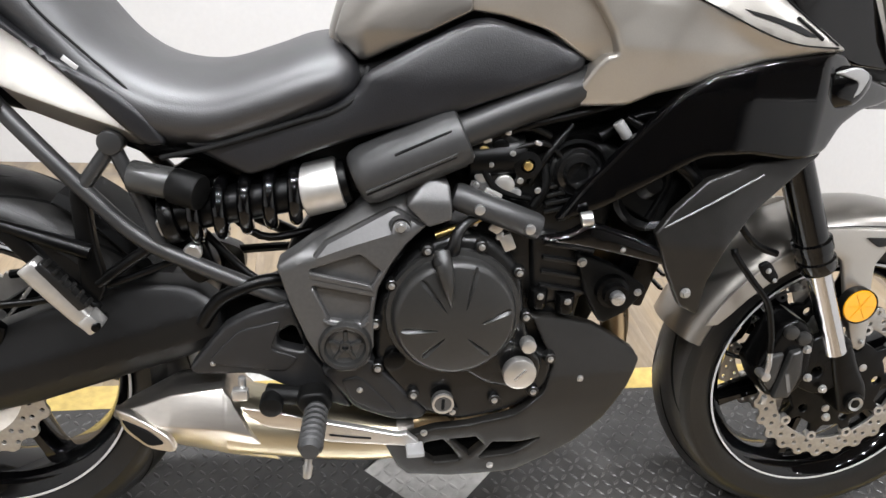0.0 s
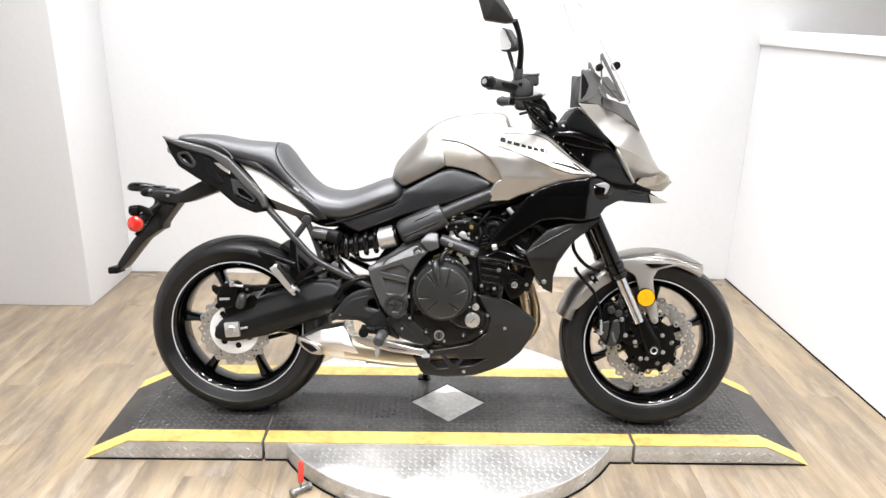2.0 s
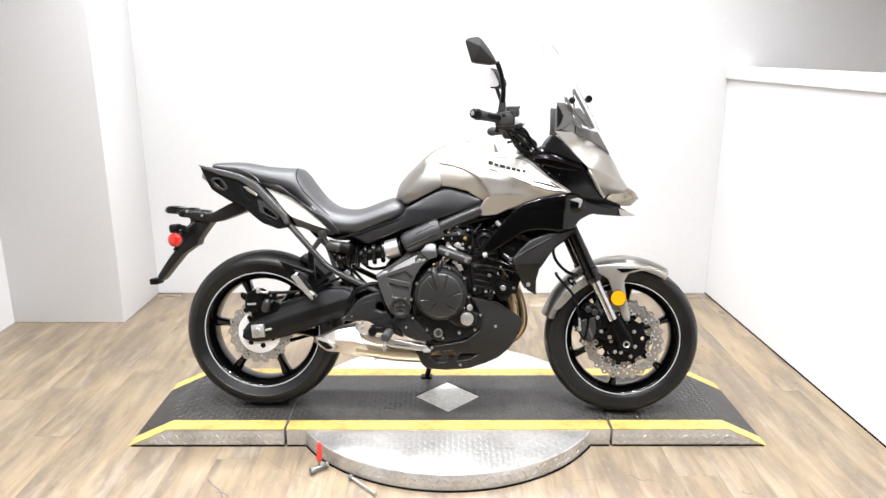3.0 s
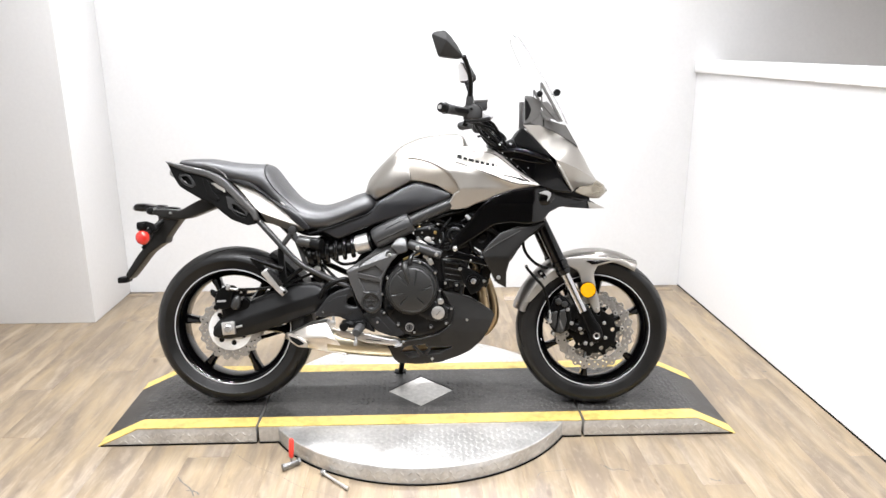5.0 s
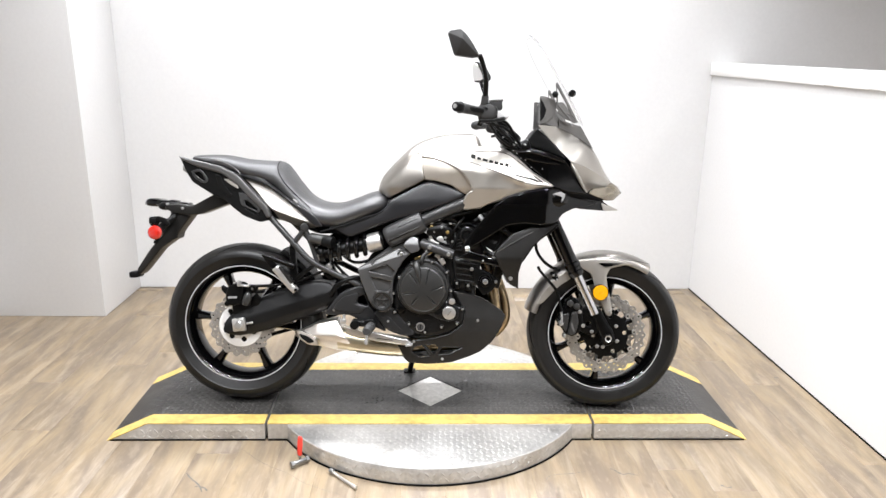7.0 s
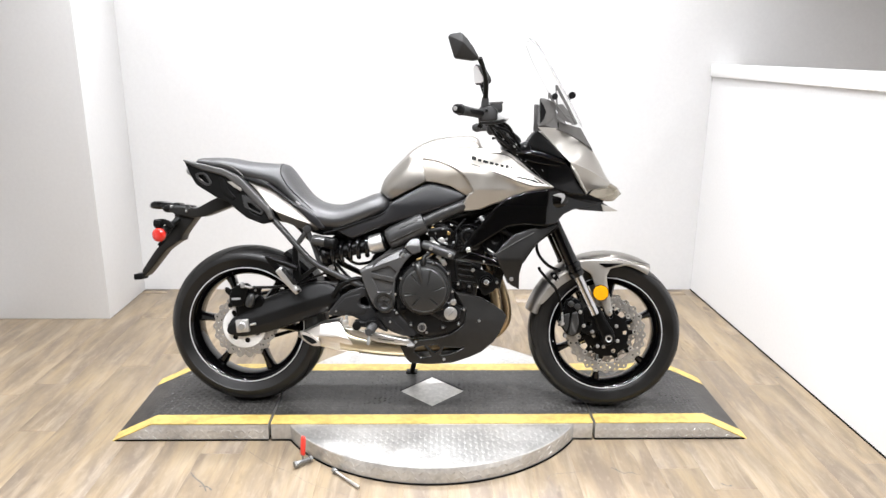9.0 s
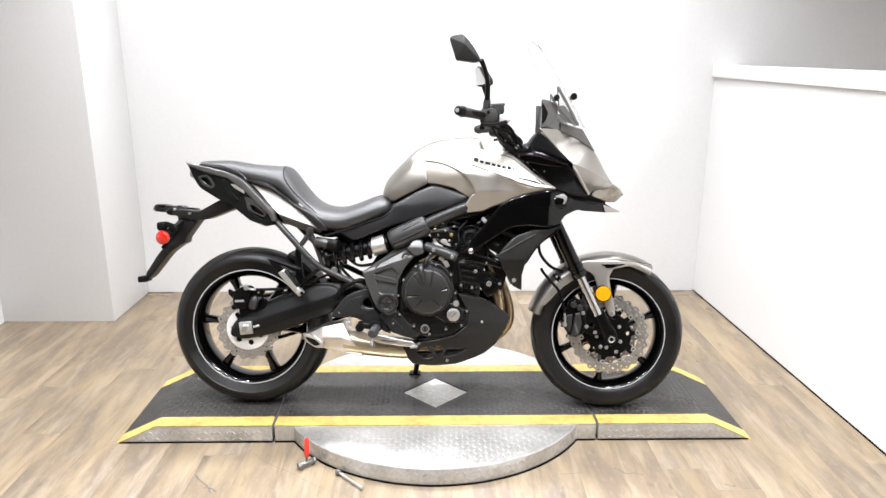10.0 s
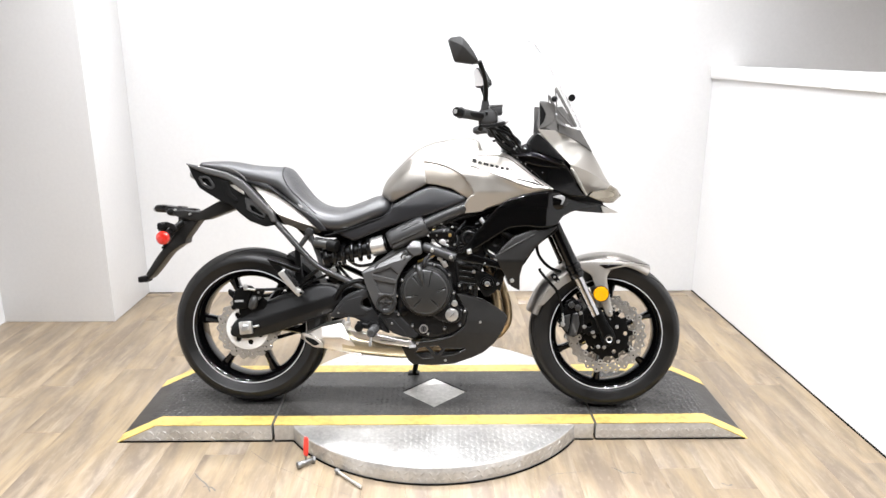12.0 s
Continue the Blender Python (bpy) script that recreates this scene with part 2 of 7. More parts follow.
def circle(cx, cz, r, n=24, a0=0.0):
    return [(cx + r * math.cos(a0 + 2 * math.pi * i / n), cz + r * math.sin(a0 + 2 * math.pi * i / n)) for i in range(n)]


def inside(p, poly):
    c, n = False, len(poly)
    for i in range(n):
        (x1, z1), (x2, z2) = poly[i], poly[i - 1]
        if (z1 > p[1]) != (z2 > p[1]) and p[0] < (x2 - x1) * (p[1] - z1) / (z2 - z1) + x1:
            c = not c
    return c


def edge_distance(pts, loops):
    d = np.full(len(pts), 9.0)
    for lp in loops:
        a = np.array(lp)
        b = np.roll(a, -1, 0)
        e = b - a
        ll = np.maximum((e * e).sum(1), 1e-12)
        t = np.clip(((pts[:, None, :] - a[None]) * e[None]).sum(2) / ll[None], 0, 1)
        near = a[None] + t[..., None] * e[None]
        d = np.minimum(d, np.sqrt(((pts[:, None, :] - near) ** 2).sum(2)).min(1))
    return d


def plate(outline, y, thick, r=0.006, holes=(), grid=0.014, cut=0.18, times=2, crown=0.0, creases=()):
    """A moulded panel: a side outline (x, z) laid on the surface y(x, z), with rounded rims, holes, sharp creases and thickness. Its outside looks to -y."""
    outer = rounded(outline, cut, times) if times else list(outline)
    loops = [outer] + [list(h) for h in holes]
    pts, edges, ring = [], [], []
    gap = min(grid, max(0.005, 1.4 * r)) if r else grid
    for lp in loops:
        dense = []
        for i, p in enumerate(lp):
            q = lp[(i + 1) % len(lp)]
            k = max(1, round(math.hypot(q[0] - p[0], q[1] - p[1]) / gap))
            dense += [(p[0] + (q[0] - p[0]) * j / k, p[1] + (q[1] - p[1]) * j / k) for j in range(k)]
        s, n = len(pts), len(dense)
        pts += dense
        edges += [(s + i, s + (i + 1) % n) for i in range(n)]
        for i in range(n if r else 0):
            a, c = dense[i - 1], dense[(i + 1) % n]
            tx, tz = c[0] - a[0], c[1] - a[1]
            ll = math.hypot(tx, tz) or 1
            for sg in (1, -1):
                for k in (0.2, 0.55, 1.0):
                    ring.append((dense[i][0] - sg * tz / ll * r * k, dense[i][1] + sg * tx / ll * r * k, r * k))
    for ln in creases:
        dense = []
        for p, q in zip(ln, ln[1:]):
            k = max(1, round(math.hypot(q[0] - p[0], q[1] - p[1]) / gap))
            dense += [(p[0] + (q[0] - p[0]) * j / k, p[1] + (q[1] - p[1]) * j / k) for j in range(k)]
        dense.append(ln[-1])
        s = len(pts)
        pts += dense
        edges += [(s + i, s + i + 1) for i in range(len(dense) - 1)]
    xs, zs = [p[0] for p in outer], [p[1] for p in outer]
    ok = lambda c: inside(c, outer) and not any(inside(c, h) for h in loops[1:])
    ring = [c for c in ring if ok(c)]
    if ring:
        d = edge_distance(np.array([c[:2] for c in ring]), loops)
        pts += [c[:2] for c, k in zip(ring, d) if k > 0.9 * c[2]]
    cand = [(x, z) for i, x in enumerate(np.arange(min(xs), max(xs), grid)) for z in np.arange(min(zs) + (i % 2) * grid / 2, max(zs), grid)]
    cand = [c for c in cand if ok(c)]
    if cand:
        d = edge_distance(np.array(cand), loops)
        pts += [c for c, k in zip(cand, d) if k > r + 0.4 * grid and all(line_gap(c[0], c[1], ln) > 0.35 * grid for ln in creases)]
    vs, _, fs, *_ = delaunay_2d_cdt([Vector((p[0], p[1])) for p in pts], edges, [], 1, 1e-6)
    vs = [(v.x, v.y) for v in vs]
    tris = []
    for f in fs:
        c = (sum(vs[i][0] for i in f) / len(f), sum(vs[i][1] for i in f) / len(f))
        if inside(c, outer) and not any(inside(c, h) for h in loops[1:]):
            tris.append(tuple(f))
    d = edge_distance(np.array(vs), loops)
    yf = y if callable(y) else (lambda x, z: y)
    bm = bmesh.new()
    front, back = [], []
    for (x, z), k in zip(vs, d):
        y0 = yf(x, z)
        u = 1 - min(k / r, 1) if r else 0
        dip = r * (1 - math.sqrt(max(0, 1 - u * u))) - crown * min(k / 0.05, 1) ** 0.7
        front.append(bm.verts.new((x, y0 + dip, z)))
        back.append(bm.verts.new((x, y0 + thick, z)))
    count = {}
    for f in tris:
        for i in range(3):
            e = (f[i], f[(i + 1) % 3])
            count[tuple(sorted(e))] = count.get(tuple(sorted(e)), []) + [e]
        bm.faces.new([front[i] for i in f])
        bm.faces.new([back[i] for i in reversed(f)])
    for es in count.values():
        if len(es) == 1:
            a, b = es[0]
            bm.faces.new((front[b], front[a], back[a], back[b]))
    return bm


def line_gap(x, z, pts):
    """How far (x, z) lies from an open line of points."""
    best = 9.0
    for (ax, az), (bx, bz) in zip(pts, pts[1:]):
        ex, ez = bx - ax, bz - az
        t = min(1.0, max(0.0, ((x - ax) * ex + (z - az) * ez) / (ex * ex + ez * ez)))
        best = min(best, math.hypot(x - ax - t * ex, z - az - t * ez))
    return best


def beside(pts, d):
    """The line moved sideways by d."""
    out = []
    for i, p in enumerate(pts):
        a, c = pts[max(i - 1, 0)], pts[min(i + 1, len(pts) - 1)]
        ll = math.hypot(c[0] - a[0], c[1] - a[1])
        out.append((p[0] - (c[1] - a[1]) / ll * d, p[1] + (c[0] - a[0]) / ll * d))
    return out


def spline(rows, n):
    """Rows of numbers, eased through every row."""
    rows = [np.array(r, float) for r in rows]
    out = []
    for i in range(len(rows) - 1):
        p0, p1, p2, p3 = rows[max(i - 1, 0)], rows[i], rows[i + 1], rows[min(i + 2, len(rows) - 1)]
        for j in range(n):
            t = j / n
            out.append(0.5 * (2 * p1 + (p2 - p0) * t + (2 * p0 - 5 * p1 + 4 * p2 - p3) * t * t + (3 * p1 - p0 - 3 * p2 + p3) * t ** 3))
    return out + [rows[-1]]


def loft(stations, n=4, around=32, yc=0.0, power=2.5):
    """A body along x from stations (x, z low, z high, half width): rounded-box sections, closed at both ends."""
    bm = bmesh.new()
    rings = []
    for x, lo, hi, w in spline(stations, n):
        ring = []
        for k in range(around):
            a = 2 * math.pi * k / around
            c, s = math.cos(a), math.sin(a)
            ring.append(bm.verts.new((x, yc + w * math.copysign(abs(c) ** (2 / power), c), (lo + hi) / 2 + (hi - lo) / 2 * math.copysign(abs(s) ** (2 / power), s))))
        rings.append(ring)
    for a, b in zip(rings, rings[1:]):
        for k in range(around):
            bm.faces.new((a[k], a[(k + 1) % around], b[(k + 1) % around], b[k]))
    bm.faces.new(rings[0])
    bm.faces.new(rings[-1])
    return bm


def folded(stations, section, yc):
    """A sheet-metal body along x from stations (x, z low, z high, half width, lean of the cut), with flat facets after the section's (across, up) corners."""
    bm = bmesh.new()
    rings = [[bm.verts.new((x - lean * (v - 0.5), yc + w * u, lo + (hi - lo) * v)) for u, v in section] for x, lo, hi, w, lean in stations]
    n = len(section)
    for a, c in zip(rings, rings[1:]):
        for k in range(n):
            bm.faces.new((a[k], a[(k + 1) % n], c[(k + 1) % n], c[k]))
    bm.faces.new(rings[0])
    bm.faces.new(rings[-1])
    bmesh.ops.bevel(bm, geom=list(bm.edges), offset=0.0028, segments=3, affect="EDGES", profile=0.5, clamp_overlap=True)
    return bm


def tube(points, radius, sides=14, n=6, bm=None, end=True):
    """A pipe or cable through points; radius one number or one a point."""
    bm = bm or bmesh.new()
    rad = radius if isinstance(radius, (list, tuple)) else [radius] * len(points)
    rows = spline([(*p, r) for p, r in zip(points, rad)], n) if n > 1 else [np.array((*p, r), float) for p, r in zip(points, rad)]
    side = None
    rings = []
    for i, row in enumerate(rows):
        d = Vector((rows[min(i + 1, len(rows) - 1)] - rows[max(i - 1, 0)])[:3]).normalized()
        if side is None:
            side = d.orthogonal().normalized()
        side = (side - d * side.dot(d)).normalized()
        up = d.cross(side)
        rings.append([bm.verts.new(Vector(row[:3]) + (side * math.cos(2 * math.pi * k / sides) + up * math.sin(2 * math.pi * k / sides)) * row[3]) for k in range(sides)])
    for a, b in zip(rings, rings[1:]):
        for k in range(sides):
            bm.faces.new((a[k], a[(k + 1) % sides], b[(k + 1) % sides], b[k]))
    if end:
        bm.faces.new(rings[0])
        bm.faces.new(rings[-1])
    return bm


def rod(p, q, profile, sides=24, bm=None):
    """A turned piece from p to q: profile rows of (share of the length, radius)."""
    p, q = Vector(p), Vector(q)
    return tube([p + (q - p) * f for f, _ in profile], [r for _, r in profile], sides, 1, bm)


def drum(p, q, r, bevel=0.003, sides=28, bm=None):
    ln = (Vector(q) - Vector(p)).length
    b = min(bevel / ln, 0.45)
    return rod(p, q, [(0, r - bevel), (b * 0.3, r - bevel * 0.3), (b, r), (1 - b, r), (1 - b * 0.3, r - bevel * 0.3), (1, r - bevel)], sides, bm)


def turned(profile, cx, cz, segments=96, a0=0.0, a1=2 * math.pi, closed=True, bm=None):
    """A profile of (radius, y) turned about the axle at (cx, cz)."""
    bm = bm or bmesh.new()
    full = a1 - a0 > 6.28
    cnt = segments if full else segments + 1
    rings = [[bm.verts.new((cx + r * math.cos(a0 + (a1 - a0) * i / segments), y, cz + r * math.sin(a0 + (a1 - a0) * i / segments))) for r, y in profile] for i in range(cnt)]
    m = len(profile)
    for i in range(segments):
        a, b = rings[i], rings[(i + 1) % cnt]
        for k in range(m if closed else m - 1):
            bm.faces.new((a[k], a[(k + 1) % m], b[(k + 1) % m], b[k]))
    if closed and not full:
        bm.faces.new(rings[0])
        bm.faces.new(rings[-1])
    return bm


def box(cx, cy, cz, sx, sy, sz, bevel=0.003, turn=None, bm=None):
    bm = bm or bmesh.new()
    m = Matrix.Translation((cx, cy, cz)) @ (turn or Matrix()) @ Matrix.Diagonal((sx, sy, sz, 1))
    g = bmesh.ops.create_cube(bm, size=1, matrix=m)
    if bevel:
        es = list({e for v in g["verts"] for e in v.link_edges})
        bmesh.ops.bevel(bm, geom=es, offset=bevel, segments=2, affect="EDGES", profile=0.5)
    return bm


def tilt(deg):
    """A turn in the side view: positive lifts the front."""
    return Matrix.Rotation(radians(-deg), 4, "Y")


# ---- the room ----
BACK, LEFT, COLUMN_X, COLUMN_Y = 1.522, -2.38, -1.773, 1.018
floor = tagged(part("floor", box(0.5, -3.0, -0.03, 6.6, 9.6, 0.05, 0), SUBFLOOR), "floor of pale oak vinyl planks with darker grain", "floor", kind="structure")
tagged(part("wall_back", box(0.6, BACK + 0.06, CEILING / 2, 6.6, 0.12, CEILING, 0), WALL), "smooth white painted wall behind the motorcycle", "wall", kind="structure")
tagged(part("wall_column", box((LEFT + COLUMN_X) / 2 - 0.06, (BACK + COLUMN_Y) / 2 - 0.002, CEILING / 2, COLUMN_X - LEFT + 0.12, BACK - COLUMN_Y, CEILING, 0.004), WALL), "white boxed-out wall corner beside the back wall", "wall", kind="structure")
tagged(part("wall_left", box(LEFT - 0.06, (COLUMN_Y - 7.4) / 2, CEILING / 2, 0.12, COLUMN_Y + 7.4, CEILING, 0), WALL), "plain white painted side wall", "wall", kind="structure")
tagged(part("wall_front", box(0.6, -7.46, CEILING / 2, 6.6, 0.12, CEILING, 0), FAR_WALL), "plain tan wall facing the back wall", "wall", kind="structure")
tagged(part("wall_right_far", box(3.66, -2.95, CEILING / 2, 0.12, 9.0, CEILING, 0), TAUPE_WALL), "plain pale taupe wall beyond the half-height wall", "wall", kind="structure")
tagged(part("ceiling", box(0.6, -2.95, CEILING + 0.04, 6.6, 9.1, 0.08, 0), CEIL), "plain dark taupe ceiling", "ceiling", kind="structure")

# half-height wall at the right, slightly askew to the room
HALF_TURN = Matrix.Rotation(radians(1.33), 4, "Z")


def half_wall():
    ln = 8.8
    bm = box(0.06, -ln / 2, 0.653, 0.12, ln, 1.306, 0)
    w = part("wall_half", bm, WALL, kind="structure")
    w.matrix_basis = Matrix.Translation((1.630, BACK - 0.003, 0)) @ HALF_TURN
    tagged(w, "white half-height wall with a broad white cap", "wall")
    cap = part("trim_half_wall_cap", box(0.06, -ln / 2, 1.340, 0.15, ln, 0.068, 0.005), LEDGE, kind="structure")
    cap.matrix_basis = w.matrix_basis
    joint = part("trim_floor_joint", box(-0.0015, -ln / 2, 0.0035, 0.003, ln, 0.007, 0), GAP, kind="structure")
    joint.matrix_basis = w.matrix_basis
    tagged(joint, "thin dark joint between floor and half-height wall", "trim")
    tagged(cap, "white glossy cap on the half-height wall", "trim")


half_wall()


def ceiling_lamp():
    lamp = new("ceiling_lamp")
    part("trim_ring", turned([(0.065, -0.008), (0.085, -0.006), (0.085, 0.004), (0.065, 0.004)], 0, 0, 40), LEDGE, lamp)
    part("lens", drum((0, -0.004, 0), (0, 0.004, 0), 0.065, 0.001, 40), LAMP, lamp)
    return tagged(lamp, "round white recessed lamp, out of view in the ceiling", "lamp", "ceiling lamps")


first_lamp = None
for lx, ly in LAMPS:
    m = pose(lx, ly, CEILING - 0.006, -90, 0, 0)
    if first_lamp is None:
        first_lamp = ceiling_lamp()
        first_lamp.matrix_basis = m
    else:
        copy_thing(first_lamp, m)
    data = bpy.data.lights.new("lamp_light", "AREA")
    data.shape, data.size, data.energy, data.color, data.spread = "DISK", 0.13, LAMP_POWER, (0.97, 0.985, 1.03), radians(124)
    new("lamp_light", data).matrix_basis = Matrix.Translation((lx, ly, CEILING - 0.03))

# ---- the display platform ----
TOP, EDGE_Y, JOINT, BEND, TOE = 0.073, 0.266, 0.620, 1.064, 1.214


def lugs(spots, length, width, height):
    """Raised tread lugs, each a low ridge with sloped sides: spots of (place, turn)."""
    vs, fs = [], []
    for m in spots:
        s = len(vs)
        l, w = length / 2, width / 2
        for p in ((-l, 0, 0), (-l * 0.45, -w, 0), (l * 0.45, -w, 0), (l, 0, 0), (l * 0.45, w, 0), (-l * 0.45, w, 0), (-l * 0.6, 0, height), (l * 0.6, 0, height), (0, -w * 0.45, height), (0, w * 0.45, height)):
            vs.append(m @ Vector(p))
        fs += [tuple(s + i for i in f) for f in ((0, 1, 8, 6), (1, 2, 8), (2, 3, 7, 8), (3, 4, 9, 7), (4, 5, 9), (5, 0, 6, 9), (6, 8, 7, 9))]
    me = bpy.data.meshes.new("tread")
    me.from_pydata(vs, [], fs)
    return me


def tread(name, spots, mat, parent, size=(0.0205, 0.0064, 0.0019), label=""):
    me = lugs(spots, *size)
    me.materials.append(mat)
    ob = new(name, me)
    ob.parent = parent
    return tagged(ob, label=label, kind="stuff")


def lug_spots(x0, x1, y0, y1, test, place, step=0.0205):
    out = []
    nx, ny = int((x1 - x0) / step), int((y1 - y0) / step)
    for i in range(nx + 1):
        for j in range(ny + 1):
            x, y = x0 + i * step, y0 + j * step
            if test(x, y):
                out.append(place(x, y) @ Matrix.Rotation(radians(45 if (i + j) % 2 else -45), 4, "Z"))
    return out


def prism_x(profile, y0, y1, bevel=0.0):
    """A side profile (x, z) carried across from y0 to y1."""
    bm = bmesh.new()
    f = bm.faces.new([bm.verts.new((x, y0, z)) for x, z in profile])
    g = bmesh.ops.extrude_face_region(bm, geom=[f])
    for v in g["geom"]:
        if isinstance(v, bmesh.types.BMVert):
            v.co.y = y1
    if bevel:
        bmesh.ops.bevel(bm, geom=list(bm.edges), offset=bevel, segments=2, affect="EDGES", profile=0.5)
    return bm


STRIPE_W = 0.068
slope = math.atan2(TOP, TOE - BEND)


def platform_section(name, x_in, s):
    """A ramp section: steel sides, black tread top that slopes down to its toe, and yellow bands along both edges."""
    th = new(name)
    prof = [(s * (x_in + 0.005), 0.006), (s * (x_in + 0.005), TOP - 0.004), (s * BEND, TOP - 0.004), (s * (TOE - 0.010), 0.006)]
    part("body", prism_x(prof, -EDGE_Y, EDGE_Y, 0.002), TREAD_STEEL, th, "bright aluminium tread plate sides")
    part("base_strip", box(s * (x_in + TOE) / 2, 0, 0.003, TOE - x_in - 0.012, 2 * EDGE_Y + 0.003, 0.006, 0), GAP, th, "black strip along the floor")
    yi = EDGE_Y - STRIPE_W
    top = [(s * (x_in + 0.005), TOP - 0.003), (s * (x_in + 0.005), TOP), (s * BEND, TOP), (s * (TOE + 0.006), 0.001), (s * (TOE - 0.002), 0.0005), (s * BEND, TOP - 0.003)]
    part("deck", prism_x(top, -yi, yi), BLACK_TREAD, th, "worn black tread coating")
    for y0, y1 in ((-EDGE_Y - 0.001, -yi), (yi, EDGE_Y + 0.001)):
        part("yellow_band", prism_x([(x, z + 0.0004) for x, z in top], y0, y1), YELLOW, th, "scuffed yellow safety paint")
    flat = lambda x, y: Matrix.Translation((s * x, y, TOP))
    down = lambda x, y: Matrix.Translation((s * x, y, TOP - (x - BEND) * math.tan(slope))) @ Matrix.Rotation(s * slope, 4, "Y")
    tread("deck_tread", lug_spots(x_in + 0.018, TOE - 0.014, -yi + 0.01, yi - 0.006, lambda x, y: True, lambda x, y: flat(x, y) if x < BEND else down(x, y)), TREAD_GLINT, th)
    for side in (-1, 1):
        tread("side_tread", lug_spots(x_in + 0.022, TOE - 0.03, 0.014, TOP - 0.01, lambda x, z: z < TOP - 0.014 - max(0, x - BEND) * math.tan(slope),
              lambda x, z: Matrix.Translation((s * x, side * EDGE_Y, z)) @ Matrix.Rotation(radians(90 * -side), 4, "X") @ Matrix.Diagonal((1, 1, 1, 1)), 0.026), TREAD_STEEL, th, (0.024, 0.0062, 0.0014))
    return tagged(th, "low ramp with black tread deck, yellow edges and aluminium sides", "ramp", "platform ramps")


platform_section("ramp", JOINT, -1)
platform_section("ramp", JOINT, 1)


def turntable():
    """The middle section and the round table under it, whose rims stand out before and behind."""
    th = new("turntable")
    yi = EDGE_Y - STRIPE_W
    x = JOINT - 0.005
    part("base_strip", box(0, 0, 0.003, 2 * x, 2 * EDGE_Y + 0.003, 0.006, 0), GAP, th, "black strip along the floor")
    part("body", box(0, 0, (TOP + 0.002) / 2, 2 * x, 2 * EDGE_Y, TOP - 0.010, 0.002), TREAD_STEEL, th, "bright aluminium tread plate sides")
    dia = [(0, -0.133), (0.136, 0.002), (0, 0.137), (-0.136, 0.002)]
    bm = bmesh.new()
    # the deck round the diamond opening
    outer = [(-x, -yi), (0, -yi), (x, -yi), (x, 0.002), (x, yi), (0, yi), (-x, yi), (-x, 0.002)]
    o = [bm.verts.new((*p, TOP)) for p in outer]
    d = [bm.verts.new((*p, TOP)) for p in dia]
    dn = [bm.verts.new((*p, TOP - 0.0035)) for p in dia]
    for f in ((o[0], o[1], d[0], d[3], o[7]), (o[1], o[2], o[3], d[1], d[0]), (o[3], o[4], o[5], d[2], d[1]), (o[5], o[6], o[7], d[3], d[2])):
        bm.faces.new(f)
    for i in range(4):
        bm.faces.new((d[i], d[(i + 1) % 4], dn[(i + 1) % 4], dn[i]))
    part("deck", bm, BLACK_TREAD, th, "worn black tread coating")
    dp = bmesh.new()
    dp.faces.new([dp.verts.new((px * 0.985, py * 0.985, TOP - 0.003)) for px, py in dia])
    part("diamond_inlay", dp, TREAD_STEEL, th, "bare aluminium diamond plate inlay")
    in_dia = lambda px, py, k: abs(px) / 0.136 + abs(py - 0.002) / 0.135 < k
    tread("deck_tread", lug_spots(-x + 0.012, x - 0.008, -yi + 0.01, yi - 0.006, lambda px, py: not in_dia(px, py, 1.07), lambda px, py: Matrix.Translation((px, py, TOP))), TREAD_GLINT, th)
    tread("inlay_tread", lug_spots(-0.13, 0.13, -0.13, 0.135, lambda px, py: in_dia(px, py, 0.88), lambda px, py: Matrix.Translation((px, py, TOP - 0.003))), TREAD_STEEL, th, (0.024, 0.008, 0.0008))
    for y0, y1 in ((-EDGE_Y - 0.001, -yi), (yi, EDGE_Y + 0.001)):
        part("yellow_band", box(0, (y0 + y1) / 2, TOP - 0.0015, 2 * x, y1 - y0, 0.0038, 0.001), YELLOW, th, "scuffed yellow safety paint")
    for side in (-1, 1):
        # round rim: part of a circle whose centre lies past the middle
        cy, r, z1 = 0.08, 0.642, 0.066
        a = math.asin((cy + EDGE_Y) / r)
        n = 56
        arc = [(r * math.cos(math.pi + a + (math.pi - 2 * a) * i / n), cy + r * math.sin(math.pi + a + (math.pi - 2 * a) * i / n)) for i in range(n + 1)]
        bm = bmesh.new()
        lo = [bm.verts.new((px, side * -py, 0.004)) for px, py in arc]
        md = [bm.verts.new((px, side * -py, z1 - 0.003)) for px, py in arc]
        hi = [bm.verts.new((px * 0.996, side * -(py + 0.002), z1)) for px, py in arc]
        for i in range(n):
            bm.faces.new((lo[i], lo[i + 1], md[i + 1], md[i]))
            bm.faces.new((md[i], md[i + 1], hi[i + 1], hi[i]))
        bm.faces.new(hi)
        bm.faces.new(lo)
        bm.faces.new((lo[0], md[0], hi[0], hi[-1], md[-1], lo[-1]))
        rim = part("rim", bm, TREAD_STEEL, th, "round bright aluminium tread plate rim")
        spots = lug_spots(-0.62, 0.62, -0.56, -EDGE_Y - 0.012, lambda px, py: px * px + (py - cy) ** 2 < (r - 0.014) ** 2, lambda px, py: Matrix.Translation((px, side * -py, z1)), 0.0205)
        tread("rim_tread", spots, TREAD_STEEL, rim, (0.0175, 0.0050, 0.0011))
        edge_spots = []
        k = 0
        for row in range(2):
            cnt = 46
            for i in range(1, cnt):
                b = math.pi + a + (math.pi - 2 * a) * (i + 0.5 * row) / cnt
                px, py = r * math.cos(b), cy + r * math.sin(b)
                if py > -EDGE_Y - 0.008:
                    continue
                nrm = Vector((math.cos(b), side * -math.sin(b), 0))
                rot = nrm.to_track_quat("Z", "X").to_matrix().to_4x4()
